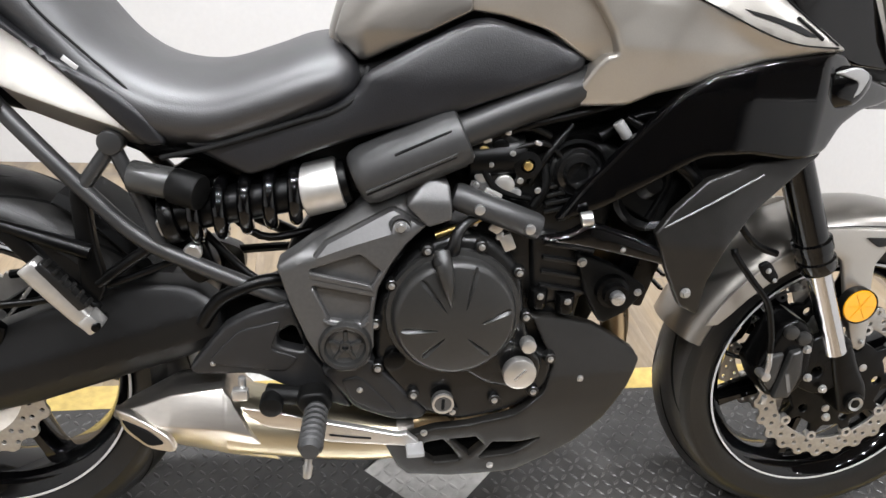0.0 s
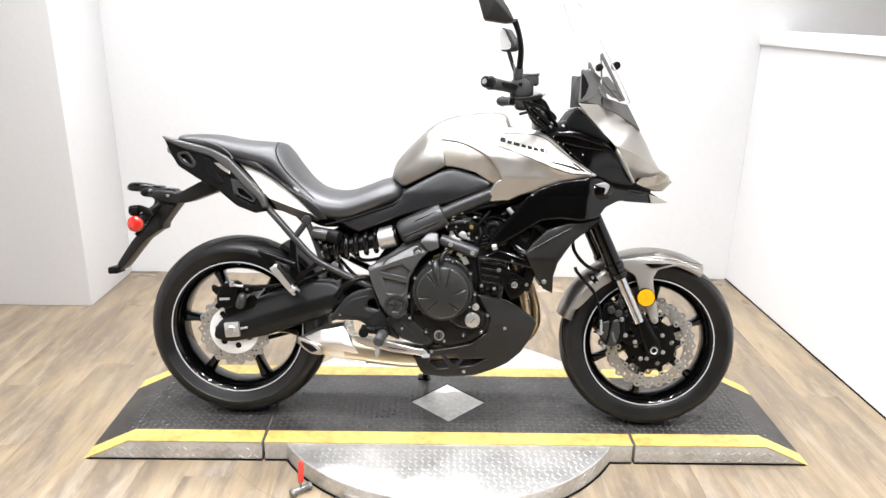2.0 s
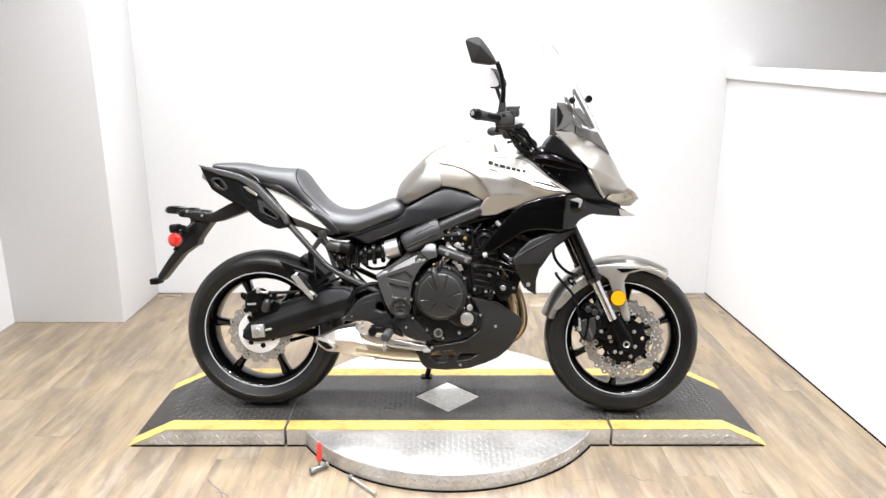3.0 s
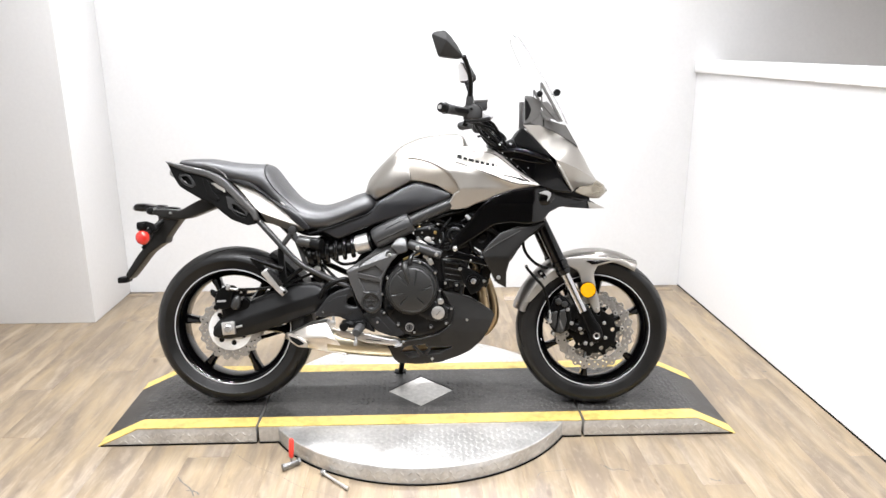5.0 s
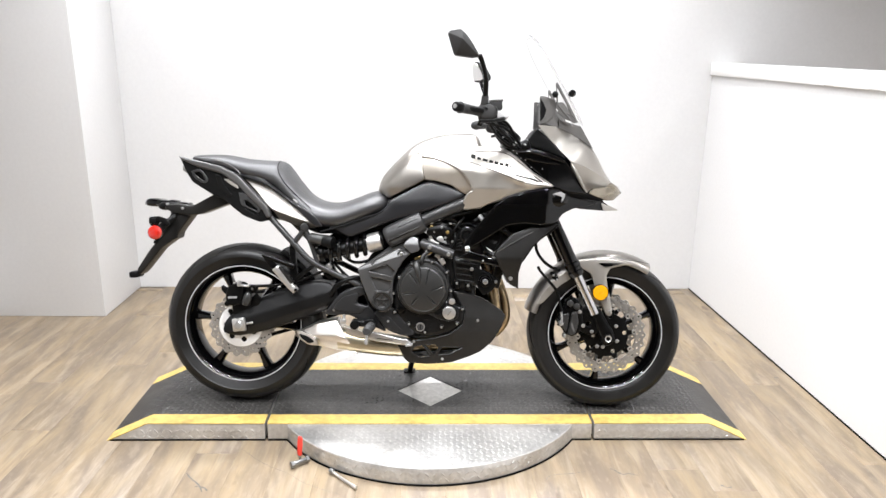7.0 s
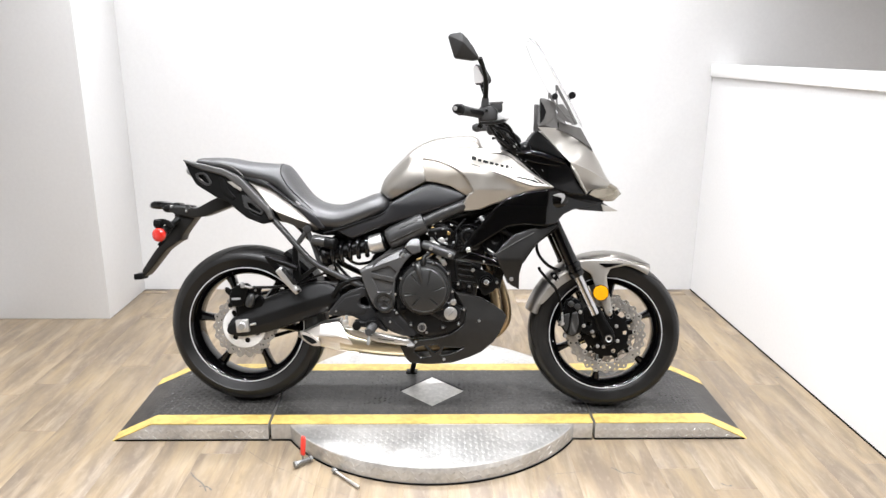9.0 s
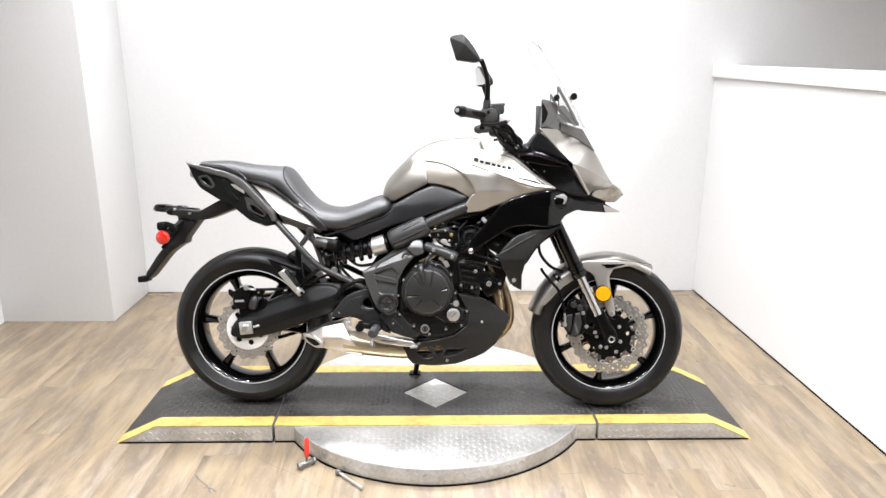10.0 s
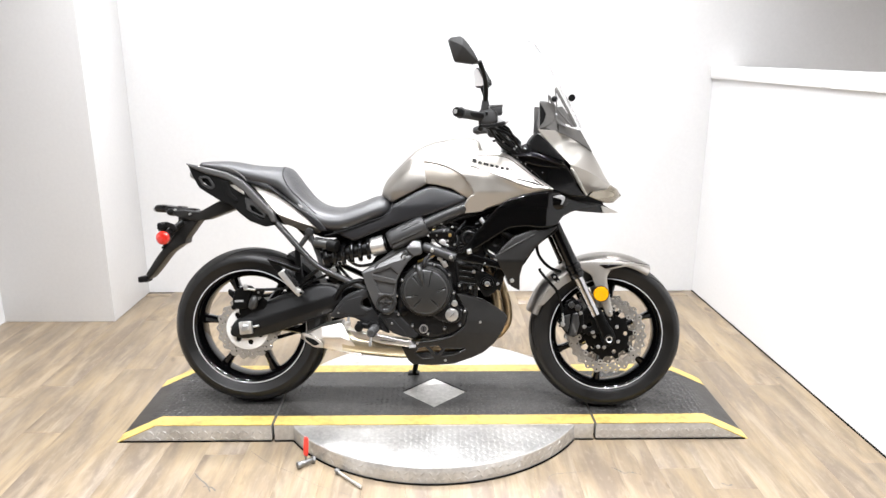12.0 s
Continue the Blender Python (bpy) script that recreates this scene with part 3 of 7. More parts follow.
                edge_spots.append(Matrix.Translation((px, side * -py, 0.022 + row * 0.024)) @ rot @ Matrix.Rotation(radians(45 if (i + row) % 2 else -45), 4, "Z"))
        tread("edge_tread", edge_spots, TREAD_STEEL, rim, (0.024, 0.0062, 0.0014))
        base = bmesh.new()
        p0 = [base.verts.new((px * 1.004, side * -(py - 0.003), 0.001)) for px, py in arc]
        p1 = [base.verts.new((px * 1.004, side * -(py - 0.003), 0.007)) for px, py in arc]
        base.faces.new(p1)
        base.faces.new(p0)
        for i in range(n):
            base.faces.new((p0[i], p0[i + 1], p1[i + 1], p1[i]))
        part("base_ring", base, GAP, th, "black base ring")
    return tagged(th, "motorcycle turntable with black tread deck, yellow bands and bright aluminium rim", "turntable")


turntable()


def air_valve():
    """A small ball valve with a red grip, standing on the floor by the rim."""
    th = new("air_valve")
    th.matrix_basis = pose(-0.465, -0.437, 0, 0, 0, 38) @ Matrix.Diagonal((0.68, 0.85, 0.95, 1))
    part("body", drum((-0.042, 0, 0.018), (0.042, 0, 0.018), 0.010, 0.003, 20), VALVE, th, "metal valve body")
    part("nut", rod((-0.054, 0, 0.018), (-0.034, 0, 0.018), [(0, 0.010), (0.1, 0.014), (0.9, 0.014), (1, 0.010)], 6), VALVE, th)
    part("nut", rod((0.034, 0, 0.018), (0.052, 0, 0.018), [(0, 0.010), (0.1, 0.014), (0.9, 0.014), (1, 0.010)], 6), VALVE, th)
    part("stem", drum((0, 0, 0.030), (0, 0, 0.048), 0.006, 0.001, 12), VALVE, th)
    part("lever", box(0.0, 0.0, 0.047, 0.022, 0.014, 0.004, 0.001), VALVE, th)
    part("grip", rod((0.0, 0, 0.045), (0.012, 0.006, 0.118), [(0, 0.008), (0.08, 0.012), (0.5, 0.013), (0.92, 0.012), (1, 0.008)], 16), RED_GRIP, th, "red vinyl-dipped grip")
    return tagged(th, "small metal ball valve with a red grip beside the turntable", "valve")


air_valve()


def lever_rod():
    th = new("release_lever")
    part("rod", tube([(-0.348, -0.487, 0.012), (-0.300, -0.535, 0.010), (-0.252, -0.583, 0.009)], [0.0045, 0.0045, 0.0062], 12, 3), ALU, th, "grey metal rod")
    part("end", drum((-0.352, -0.482, 0.0125), (-0.340, -0.495, 0.0125), 0.009, 0.002, 14), VALVE, th)
    return tagged(th, "thin grey metal release lever lying on the floor", "lever")


lever_rod()

# ---- the motorcycle: x forward, y to its left, z up from the ground between the wheels ----
bike = tagged(new("motorcycle"), "champagne silver and black touring motorcycle leaning on its side stand", "motorcycle")
bike.matrix_basis = pose(-0.029, -0.083, 0.0735, -10.5, 0, -2.6)
RX, RZ, RR = -0.705, 0.312, 0.312
FX, FZ, FR = 0.708, 0.299, 0.299


def bolt_mesh():
    bm = rod((0, 0, 0), (0, -0.006, 0), [(0, 0.0068), (0.75, 0.0066), (1, 0.0054)], 6)
    drum((0, -0.0005, 0), (0, 0.002, 0), 0.0088, 0.0008, 18, bm)
    return bm


first_bolt = [None]


def bolt(x, y, z, parent, size=1.0):
    if first_bolt[0] is None:
        first_bolt[0] = part("bolt", bolt_mesh(), BOLT, parent)
        first_bolt[0].matrix_basis = Matrix.Translation((x, y, z)) @ Matrix.Scale(size * 0.74, 4)
        return first_bolt[0]
    return again(first_bolt[0], parent, Matrix.Translation((x, y, z)) @ Matrix.Scale(size * 0.74, 4), "bolt")


def tyre(cx, cz, r_out, half, bead, bead_half, parent, label):
    """A road tyre with a rounded tread and dark ribbons for the long slanting grooves on both shoulders."""
    side = [(bead, bead_half), (bead + 0.012, bead_half + 0.006), (bead + 0.035, half * 0.98), (r_out - half * 0.62, half)]
    pts = [(bead, bead_half * 0.72)] + [tuple(p) for p in spline(side, 3)]

    def crown(a):
        return r_out - half * 0.62 + half * 0.62 * math.cos(a) ** 0.9, half * math.sin(a)

    pts += [crown(math.pi / 2 * (1 - i / 12)) for i in range(1, 12)] + [(r_out, 0)]
    body = part("tyre", turned([(r, -y) for r, y in pts] + [(r, y) for r, y in reversed(pts[:-1])], cx, cz, 180), RUBBER, parent, label, smooth=50)
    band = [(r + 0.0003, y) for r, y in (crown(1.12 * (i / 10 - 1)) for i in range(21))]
    part("tread_band", turned(band + [(r - 0.003, y * 0.98) for r, y in reversed(band)], cx, cz, 180), TREAD_RUBBER, body, "worn tread surface, lightened for its sheen", smooth=50)
    # no groove is cut: near-black ribbons on the tread paint its shade
    bm = bmesh.new()
    for sgn in (-1, 1):
        for k in range(13):
            start = 2 * math.pi * (k + (0.5 if sgn > 0 else 0)) / 13
            rings = []
            for i in range(17):
                f = i / 16
                lean = 1.14 - 0.92 * f ** 0.8
                turn = start - 0.62 * f
                w = 0.0034 * math.sin(math.pi * min(1, 0.06 + f * 0.94)) ** 0.6 + 0.0003
                row = []
                for d in (-w, w):
                    r, y = crown(lean + d / half)
                    at = turn + d * 0.35 / r_out
                    row.append(bm.verts.new((cx + (r + 0.0008) * math.cos(at), sgn * (y + 0.0006), cz + (r + 0.0008) * math.sin(at))))
                rings.append(row)
            for a, b in zip(rings, rings[1:]):
                bm.faces.new((a[0], a[1], b[1], b[0]))
    part("tread_groove", bm, GAP, body, "slanting grooves painted as dark ribbons", kind="stuff")


def rim(r_edge, half, inner):
    """A cast rim: flanges, tapered well and a deep inner ring."""
    p = [(r_edge, half), (r_edge + 0.003, half - 0.004), (r_edge - 0.004, half - 0.012), (r_edge - 0.022, half - 0.02), (r_edge - 0.026, 0.0)]
    outer = [(r, -y) for r, y in p] + [(r, y) for r, y in reversed(p[:-1])]
    q = [(r_edge - 0.005, half - 0.001), (r_edge - 0.010, half - 0.006), (inner + 0.007, half - 0.018), (inner, half * 0.42), (inner, 0.0)]
    return outer + [(r, y) for r, y in q] + [(r, -y) for r, y in reversed(q[:-1])]


def spoke(cx, cz, ang, r0, r1, w0, w1, d0, d1):
    """A cast spoke, wide at the hub, with a ridge down its face."""
    bm = bmesh.new()
    rings = []
    for k in range(7):
        f = k / 6
        r, w, d = r0 + (r1 - r0) * f, w0 + (w1 - w0) * f + (0.007 * max(0, f - 0.75) / 0.25), d0 + (d1 - d0) * f
        pts = []
        for u, y in ((-w, -d * 0.55), (-w * 0.45, -d), (w * 0.45, -d), (w, -d * 0.55), (w, d * 0.55), (w * 0.45, d), (-w * 0.45, d), (-w, d * 0.55)):
            x, z = r * math.cos(ang) - u * math.sin(ang), r * math.sin(ang) + u * math.cos(ang)
            pts.append(bm.verts.new((cx + x, y, cz + z)))
        rings.append(pts)
    for a, b in zip(rings, rings[1:]):
        for k in range(8):
            bm.faces.new((a[k], a[(k + 1) % 8], b[(k + 1) % 8], b[k]))
    bm.faces.new(rings[0])
    bm.faces.new(rings[-1])
    return bm


def petal_disc(cx, cz, y, r_out, r_in, petals, rows, thick=0.005):
    """A petal brake disc with drilled holes."""
    n = petals * 10
    out = []
    for i in range(n):
        a = 2 * math.pi * i / n
        w = math.cos(a * petals)
        out.append((cx + (r_out + 0.0045 * math.copysign(abs(w) ** 0.6, w)) * math.cos(a), cz + (r_out + 0.0045 * math.copysign(abs(w) ** 0.6, w)) * math.sin(a)))
    holes = [circle(cx, cz, r_in, 48)]
    for r, cnt, ph, size in rows:
        for i in range(cnt):
            a = 2 * math.pi * (i + ph) / cnt
            holes.append(circle(cx + r * math.cos(a), cz + r * math.sin(a), size, 9))
    return plate(out, y - thick / 2, thick, 0.001, holes, 0.02, times=0)


def front_wheel():
    w = part("front_wheel", turned(rim(0.222, 0.052, 0.193), FX, FZ, 120), WHEEL, bike, "gloss black cast wheel with a silver rim line")
    tyre(FX, FZ, FR, 0.060, 0.222, 0.048, w, "black road tyre with slanting grooves")
    for i in range(6):
        part("spoke", spoke(FX, FZ, radians(22 + 60 * i), 0.04, 0.197, 0.013, 0.0085, 0.030, 0.020), WHEEL, w)
    for y in (-0.0535, 0.0535):
        part("rim_tape", turned([(0.2182, y - 0.0006), (0.2215, y - 0.0006), (0.2215, y + 0.0006), (0.2182, y + 0.0006)], FX, FZ, 120), STRIPE, w, "thin silver line round the rim")
    part("hub", drum((FX, -0.055, FZ), (FX, 0.055, FZ), 0.045, 0.006, 40), WHEEL, w)
    for y in (-0.072, 0.072):
        d = part("brake_disc", petal_disc(FX, FZ, y, 0.149, 0.113, 24, [(0.143, 24, 0.0, 0.0036), (0.132, 24, 0.5, 0.0036), (0.121, 24, 0.15, 0.0036)]), DISC_STEEL, w, "drilled petal brake disc", smooth=25)
        arms = [2 * math.pi * k / 10 + 0.1 for k in range(10)]
        holes = [circle(FX + 0.072 * math.cos(a), FZ + 0.072 * math.sin(a), 0.0085, 12) for a in arms[::2]]
        outl = []
        for i in range(200):
            a = 2 * math.pi * i / 200
            r = 0.086 + 0.026 * max(0, math.cos((a - 0.1) * 10)) ** 2.2
            outl.append((FX + r * math.cos(a), FZ + r * math.sin(a)))
        part("disc_carrier", plate(outl, y - 0.004, 0.009, 0.002, holes, 0.02, times=0), SATIN, d, "black disc carrier")
        for a in arms:
            bx, bz, o = FX + 0.109 * math.cos(a), FZ + 0.109 * math.sin(a), math.copysign(0.006, y)
            part("disc_button", turned([(0.0045, y - o), (0.0045, y + o), (0.0092, y + o), (0.0100, y), (0.0092, y - o)], bx, bz, 18), ALU, d)
        for a in arms[1::2]:
            bx, bz = FX + 0.050 * math.cos(a), FZ + 0.050 * math.sin(a)
            part("carrier_bolt", drum((bx, y - 0.006, bz), (bx, y + 0.006, bz), 0.0075, 0.002, 14), BOLT, d)
    part("valve_stem", tube([(FX - 0.178, 0, FZ + 0.02), (FX - 0.150, -0.02, FZ + 0.02)], 0.004, 10, 2), SATIN, w)


def rear_wheel():
    w = part("rear_wheel", turned(rim(0.230, 0.066, 0.199), RX, RZ, 120), WHEEL, bike, "gloss black cast wheel with a silver rim line")
    tyre(RX, RZ, RR, 0.080, 0.230, 0.062, w, "wide black road tyre")
    for i in range(6):
        part("spoke", spoke(RX, RZ, radians(-6 + 60 * i), 0.05, 0.203, 0.016, 0.0115, 0.036, 0.024), WHEEL, w)
    for y in (-0.0675, 0.0675):
        part("rim_tape", turned([(0.2255, y - 0.0006), (0.2292, y - 0.0006), (0.2292, y + 0.0006), (0.2255, y + 0.0006)], RX, RZ, 120), STRIPE, w, "thin silver line round the rim")
    part("hub", drum((RX, -0.085, RZ), (RX, 0.09, RZ), 0.052, 0.008, 40), WHEEL, w)
    band = part("brake_disc", petal_disc(RX, RZ, -0.096, 0.120, 0.084, 18, [(0.113, 20, 0.0, 0.0036), (0.103, 20, 0.5, 0.0036), (0.093, 20, 0.2, 0.0036)]), DISC_STEEL, w, "drilled petal brake disc", smooth=25)
    cuts = [circle(RX + 0.056 * math.cos(a), RZ + 0.056 * math.sin(a), 0.0108, 14) for a in [2 * math.pi * k / 7 + radians(25) for k in range(7)]]
    part("disc_plate", plate(circle(RX, RZ, 0.0845, 60), -0.0988, 0.004, 0.001, [circle(RX, RZ, 0.030, 30)] + cuts, 0.02, times=0), DISC_PLATE, band, "bright inner disc plate")
    part("carrier", drum((RX, -0.094, RZ), (RX, -0.085, RZ), 0.080, 0.003, 36), SATIN, w)
    teeth = [(RX + (0.098 + 0.005 * math.cos(i * math.pi / 2)) * math.cos(i * math.pi / 92), RZ + (0.098 + 0.005 * math.cos(i * math.pi / 2)) * math.sin(i * math.pi / 92)) for i in range(184)]
    part("sprocket", plate(teeth, 0.098, 0.007, 0, [circle(RX, RZ, 0.045, 30)], 0.03, times=0), ALU, w)


rear_wheel()
front_wheel()

# -- rear suspension, brake and stays --
swing = part("swingarm", plate([(-0.770, 0.290), (-0.752, 0.345), (-0.700, 0.375), (-0.655, 0.410), (-0.555, 0.452), (-0.447, 0.490), (-0.371, 0.492), (-0.325, 0.468), (-0.322, 0.425), (-0.352, 0.386), (-0.415, 0.362), (-0.503, 0.330), (-0.591, 0.298), (-0.657, 0.282), (-0.715, 0.272)], lambda x, z: -0.132 + max(0, z - (0.338 + (x + 0.70) * 0.335)) * 0.42 + max(0, (0.300 + (x + 0.70) * 0.335) - z) * 0.5, 0.040, 0.010, grid=0.008), SWING, bike, "satin black swingarm", smooth=20)
flipped(swing)
part("crossmember", box(-0.40, 0, 0.44, 0.09, 0.20, 0.07, 0.015), SATIN, swing)
part("chain", tube([(-0.705, 0.101, 0.410), (-0.40, 0.101, 0.455), (-0.16, 0.10, 0.475), (-0.125, 0.10, 0.445), (-0.16, 0.10, 0.41), (-0.45, 0.10, 0.295), (-0.705, 0.101, 0.214)], 0.008, 8, 6), SATIN, bike, "drive chain")
part("axle_block", box(-0.700, -0.136, 0.322, 0.050, 0.016, 0.050, 0.004, tilt(6)), ALU, swing, "bright square axle adjuster")
part("axle_nut", rod((-0.700, -0.142, 0.322), (-0.700, -0.156, 0.322), [(0, 0.0165), (0.8, 0.0165), (1, 0.013)], 6), BOLT, swing)
part("adjuster_bolt", drum((-0.672, -0.137, 0.326), (-0.648, -0.137, 0.331), 0.0045, 0.001, 12), BOLT, swing)
for (bx, bz) in ((-0.755, 0.30), (-0.745, 0.366), (-0.62, 0.30)):
    part("disc_bolt", drum((bx, -0.102, bz), (bx, -0.096, bz), 0.009, 0.002, 14), SATIN, swing)
cal = part("rear_caliper", plate([(-0.748, 0.436), (-0.745, 0.402), (-0.719, 0.395), (-0.693, 0.402), (-0.683, 0.428), (-0.677, 0.474), (-0.690, 0.482), (-0.714, 0.482), (-0.737, 0.468)], -0.150, 0.055, 0.006, cut=0.08, grid=0.008, creases=[[(-0.742, 0.444), (-0.684, 0.446)]]), SATIN, bike, "black rear brake caliper")
part("caliper_ear", plate([(-0.768, 0.470), (-0.752, 0.462), (-0.738, 0.466), (-0.736, 0.440), (-0.752, 0.438), (-0.766, 0.452)], -0.138, 0.024, 0.003, cut=0.08), SATIN, cal)
part("caliper_cylinder", rod((-0.660, -0.138, 0.448), (-0.676, -0.138, 0.396), [(0, 0.006), (0.08, 0.012), (0.35, 0.0165), (0.75, 0.0175), (0.95, 0.013), (1, 0.006)], 20), COVER_GREY, cal, "dark grey piston housing")
part("caliper_bridge", plate([(-0.684, 0.470), (-0.650, 0.474), (-0.630, 0.466), (-0.636, 0.446), (-0.655, 0.440), (-0.682, 0.452)], -0.132, 0.020, 0.003, cut=0.08), SATIN, cal)
bolt(-0.650, -0.134, 0.460, cal, 0.7)
part("caliper_bracket", plate([(-0.735, 0.400), (-0.680, 0.405), (-0.640, 0.440), (-0.620, 0.420), (-0.645, 0.350), (-0.70, 0.335), (-0.728, 0.355)], -0.118, 0.014, 0.004, cut=0.08), SATIN, cal)
part("caliper_pin", drum((-0.742, -0.152, 0.404), (-0.742, -0.11, 0.404), 0.010, 0.003, 18), SATIN, cal)
part("caliper_mark", box(-0.720, -0.1512, 0.429, 0.034, 0.0014, 0.008, 0, tilt(3)), LIGHT_GREY, cal, "small pale bars of unreadable lettering")
part("banjo", drum((-0.693, -0.152, 0.472), (-0.693, -0.152, 0.492), 0.0085, 0.002, 14), BOLT, cal)
part("banjo_pipe", tube([(-0.690, -0.152, 0.478), (-0.668, -0.151, 0.474), (-0.650, -0.150, 0.474)], 0.0048, 10, 3), BOLT, cal)
part("brake_hose", tube([(-0.655, -0.150, 0.474), (-0.62, -0.148, 0.474), (-0.55, -0.135, 0.478), (-0.46, -0.12, 0.50), (-0.36, -0.11, 0.54)], 0.0055, 10), SATIN, bike, "black brake hose")
for bx, bz in ((-0.715, 0.485), (-0.70, 0.492)):
    part("bleed_nipple", drum((bx, -0.14, bz - 0.02), (bx, -0.14, bz), 0.005, 0.001, 10), BOLT, cal)

part("hugger", turned([(0.322, -0.075), (0.334, -0.062), (0.338, 0.0), (0.334, 0.062), (0.322, 0.075), (0.318, 0.072), (0.332, 0.0), (0.318, -0.072)], RX, RZ, 30, radians(18), radians(62)), MATTE, bike, "black rear mudguard over the tyre")

sub = part("rear_stay", tube([(-0.590, -0.118, 0.742), (-0.535, -0.130, 0.685), (-0.484, -0.134, 0.630), (-0.425, -0.136, 0.572), (-0.350, -0.136, 0.532), (-0.235, -0.132, 0.480)], 0.0115, 14), STAY_GREY, bike, "dark grey tubular footrest stay")
part("branch", tube([(-0.490, -0.134, 0.636), (-0.448, -0.128, 0.695)], 0.010, 12, 2), STAY_GREY, sub)
part("branch", tube([(-0.448, -0.128, 0.690), (-0.420, -0.132, 0.625), (-0.396, -0.134, 0.555)], 0.010, 12, 4), STAY_GREY, sub)
part("boss", drum((-0.449, -0.142, 0.698), (-0.449, -0.112, 0.698), 0.016, 0.003, 20), STAY_GREY, sub)
part("brace", plate([(-0.508, 0.640), (-0.485, 0.630), (-0.482, 0.560), (-0.472, 0.500), (-0.485, 0.468), (-0.508, 0.480), (-0.506, 0.545)], -0.136, 0.014, 0.004), SATIN, sub)
part("brace", tube([(-0.484, -0.130, 0.500), (-0.440, -0.132, 0.535), (-0.405, -0.134, 0.560)], 0.008, 12, 3), SATIN, sub)
part("peg_arm", tube([(-0.608, -0.142, 0.592), (-0.55, -0.142, 0.572), (-0.487, -0.140, 0.550)], [0.006, 0.010, 0.011], 12, 4), SATIN, sub)
part("peg_arm", plate([(-0.612, 0.598), (-0.570, 0.580), (-0.545, 0.545), (-0.500, 0.490), (-0.478, 0.468), (-0.500, 0.462), (-0.56, 0.525), (-0.60, 0.572)], -0.146, 0.012, 0.004), SATIN, sub)
peg = part("passenger_peg", loft([(-0.060, -0.013, 0.013, 0.012), (-0.050, -0.016, 0.016, 0.014), (0.030, -0.014, 0.014, 0.013), (0.060, -0.010, 0.012, 0.012), (0.066, -0.008, 0.009, 0.009)], 3, 18, power=4), ALU, sub, "bare folded aluminium passenger footpeg")
peg.matrix_basis = Matrix.Translation((-0.512, -0.185, 0.508)) @ tilt(-51) @ Matrix.Diagonal((0.92, 0.95, 0.95, 1))
part("peg_rubber", box(-0.010, -0.003, 0.014, 0.085, 0.022, 0.014, 0.004), RUBBER, peg, "black rubber pad")
for k in range(6):
    part("pad_rib", box(-0.045 + 0.015 * k, -0.003, 0.022, 0.006, 0.021, 0.004, 0.001), RUBBER, sub).matrix_basis = peg.matrix_basis
part("peg_hinge", box(0.055, 0, 0.004, 0.026, 0.030, 0.024, 0.004), ALU, sub).matrix_basis = peg.matrix_basis
part("hinge_pin", drum((0.062, -0.020, 0.010), (0.062, 0.020, 0.010), 0.006, 0.001, 12), SATIN, sub).matrix_basis = peg.matrix_basis
flipped(sub)

sh = part("rear_shock", tube([(-0.39, -0.125, 0.598), (-0.20, -0.125, 0.642), (-0.16, -0.125, 0.655)], 0.026, 16, 2), SATIN, bike, "black rear shock with coil spring")
coil = []
for i in range(121):
    f = i / 120
    a = f * 2 * math.pi * 5.2
    c = Vector((-0.372, -0.125, 0.600)).lerp(Vector((-0.205, -0.125, 0.640)), f)
    coil.append(c + Vector((-0.22 * math.cos(a) * 0.034, math.sin(a) * 0.034, math.cos(a) * 0.034)))
part("spring", tube(coil, 0.0094, 10, 1), GLOSS, sh, "gloss black coil spring")
part("shock_shroud", plate([(-0.41, 0.640), (-0.38, 0.575), (-0.28, 0.600), (-0.19, 0.615), (-0.17, 0.69), (-0.30, 0.70)], -0.070, 0.02, 0.004), MATTE, sh, "black splash shield")
part("spring_seat", drum((-0.392, -0.125, 0.595), (-0.372, -0.125, 0.600), 0.036, 0.004), SATIN, sh)
part("adjuster_collar", drum((-0.212, -0.128, 0.639), (-0.160, -0.128, 0.654), 0.036, 0.004, 36), ALU, sh, "bright silver preload collar")
part("collar_ring", drum((-0.165, -0.128, 0.653), (-0.150, -0.128, 0.657), 0.030, 0.003, 30), SATIN, sh)
can = part("frame_cover_sleeve", rod((-0.140, -0.150, 0.664), (0.000, -0.150, 0.731), [(0, 0.030), (0.03, 0.036), (0.12, 0.040), (0.9, 0.041), (0.98, 0.038), (1, 0.032)], 40), RAIL_GREY, bike, "dark grey ribbed sleeve")
for up, f0, f1, r, mt in ((0.020, 0.34, 0.84, 0.0022, GAP), (-0.012, 0.10, 0.90, 0.0020, STAY_GREY), (-0.0165, 0.10, 0.90, 0.0016, GAP)):
    off = math.sqrt(0.0405 ** 2 - up ** 2)
    part("sleeve_line", tube([(-0.140 + 0.140 * f, -0.150 - off, 0.664 + 0.067 * f + up) for f in (f0, f1)], r, 8, 1), mt, can)
tubef = part("frame_tube", tube([(-0.01, -0.140, 0.728), (0.07, -0.142, 0.765), (0.160, -0.144, 0.803), (0.28, -0.12, 0.86)], 0.024, 18, 4), STAY_GREY, bike, "dark grey main frame tube")
flipped(tubef)
rr = part("rear_reservoir", drum((-0.425, -0.150, 0.660), (-0.360, -0.156, 0.650), 0.0205, 0.004, 24), RESERVOIR, bike, "cloudy grey brake fluid reservoir with a black cap")
part("reservoir_cap", drum((-0.372, -0.154, 0.650), (-0.334, -0.168, 0.644), 0.0235, 0.004, 24), MATTE, rr, "black screw cap")
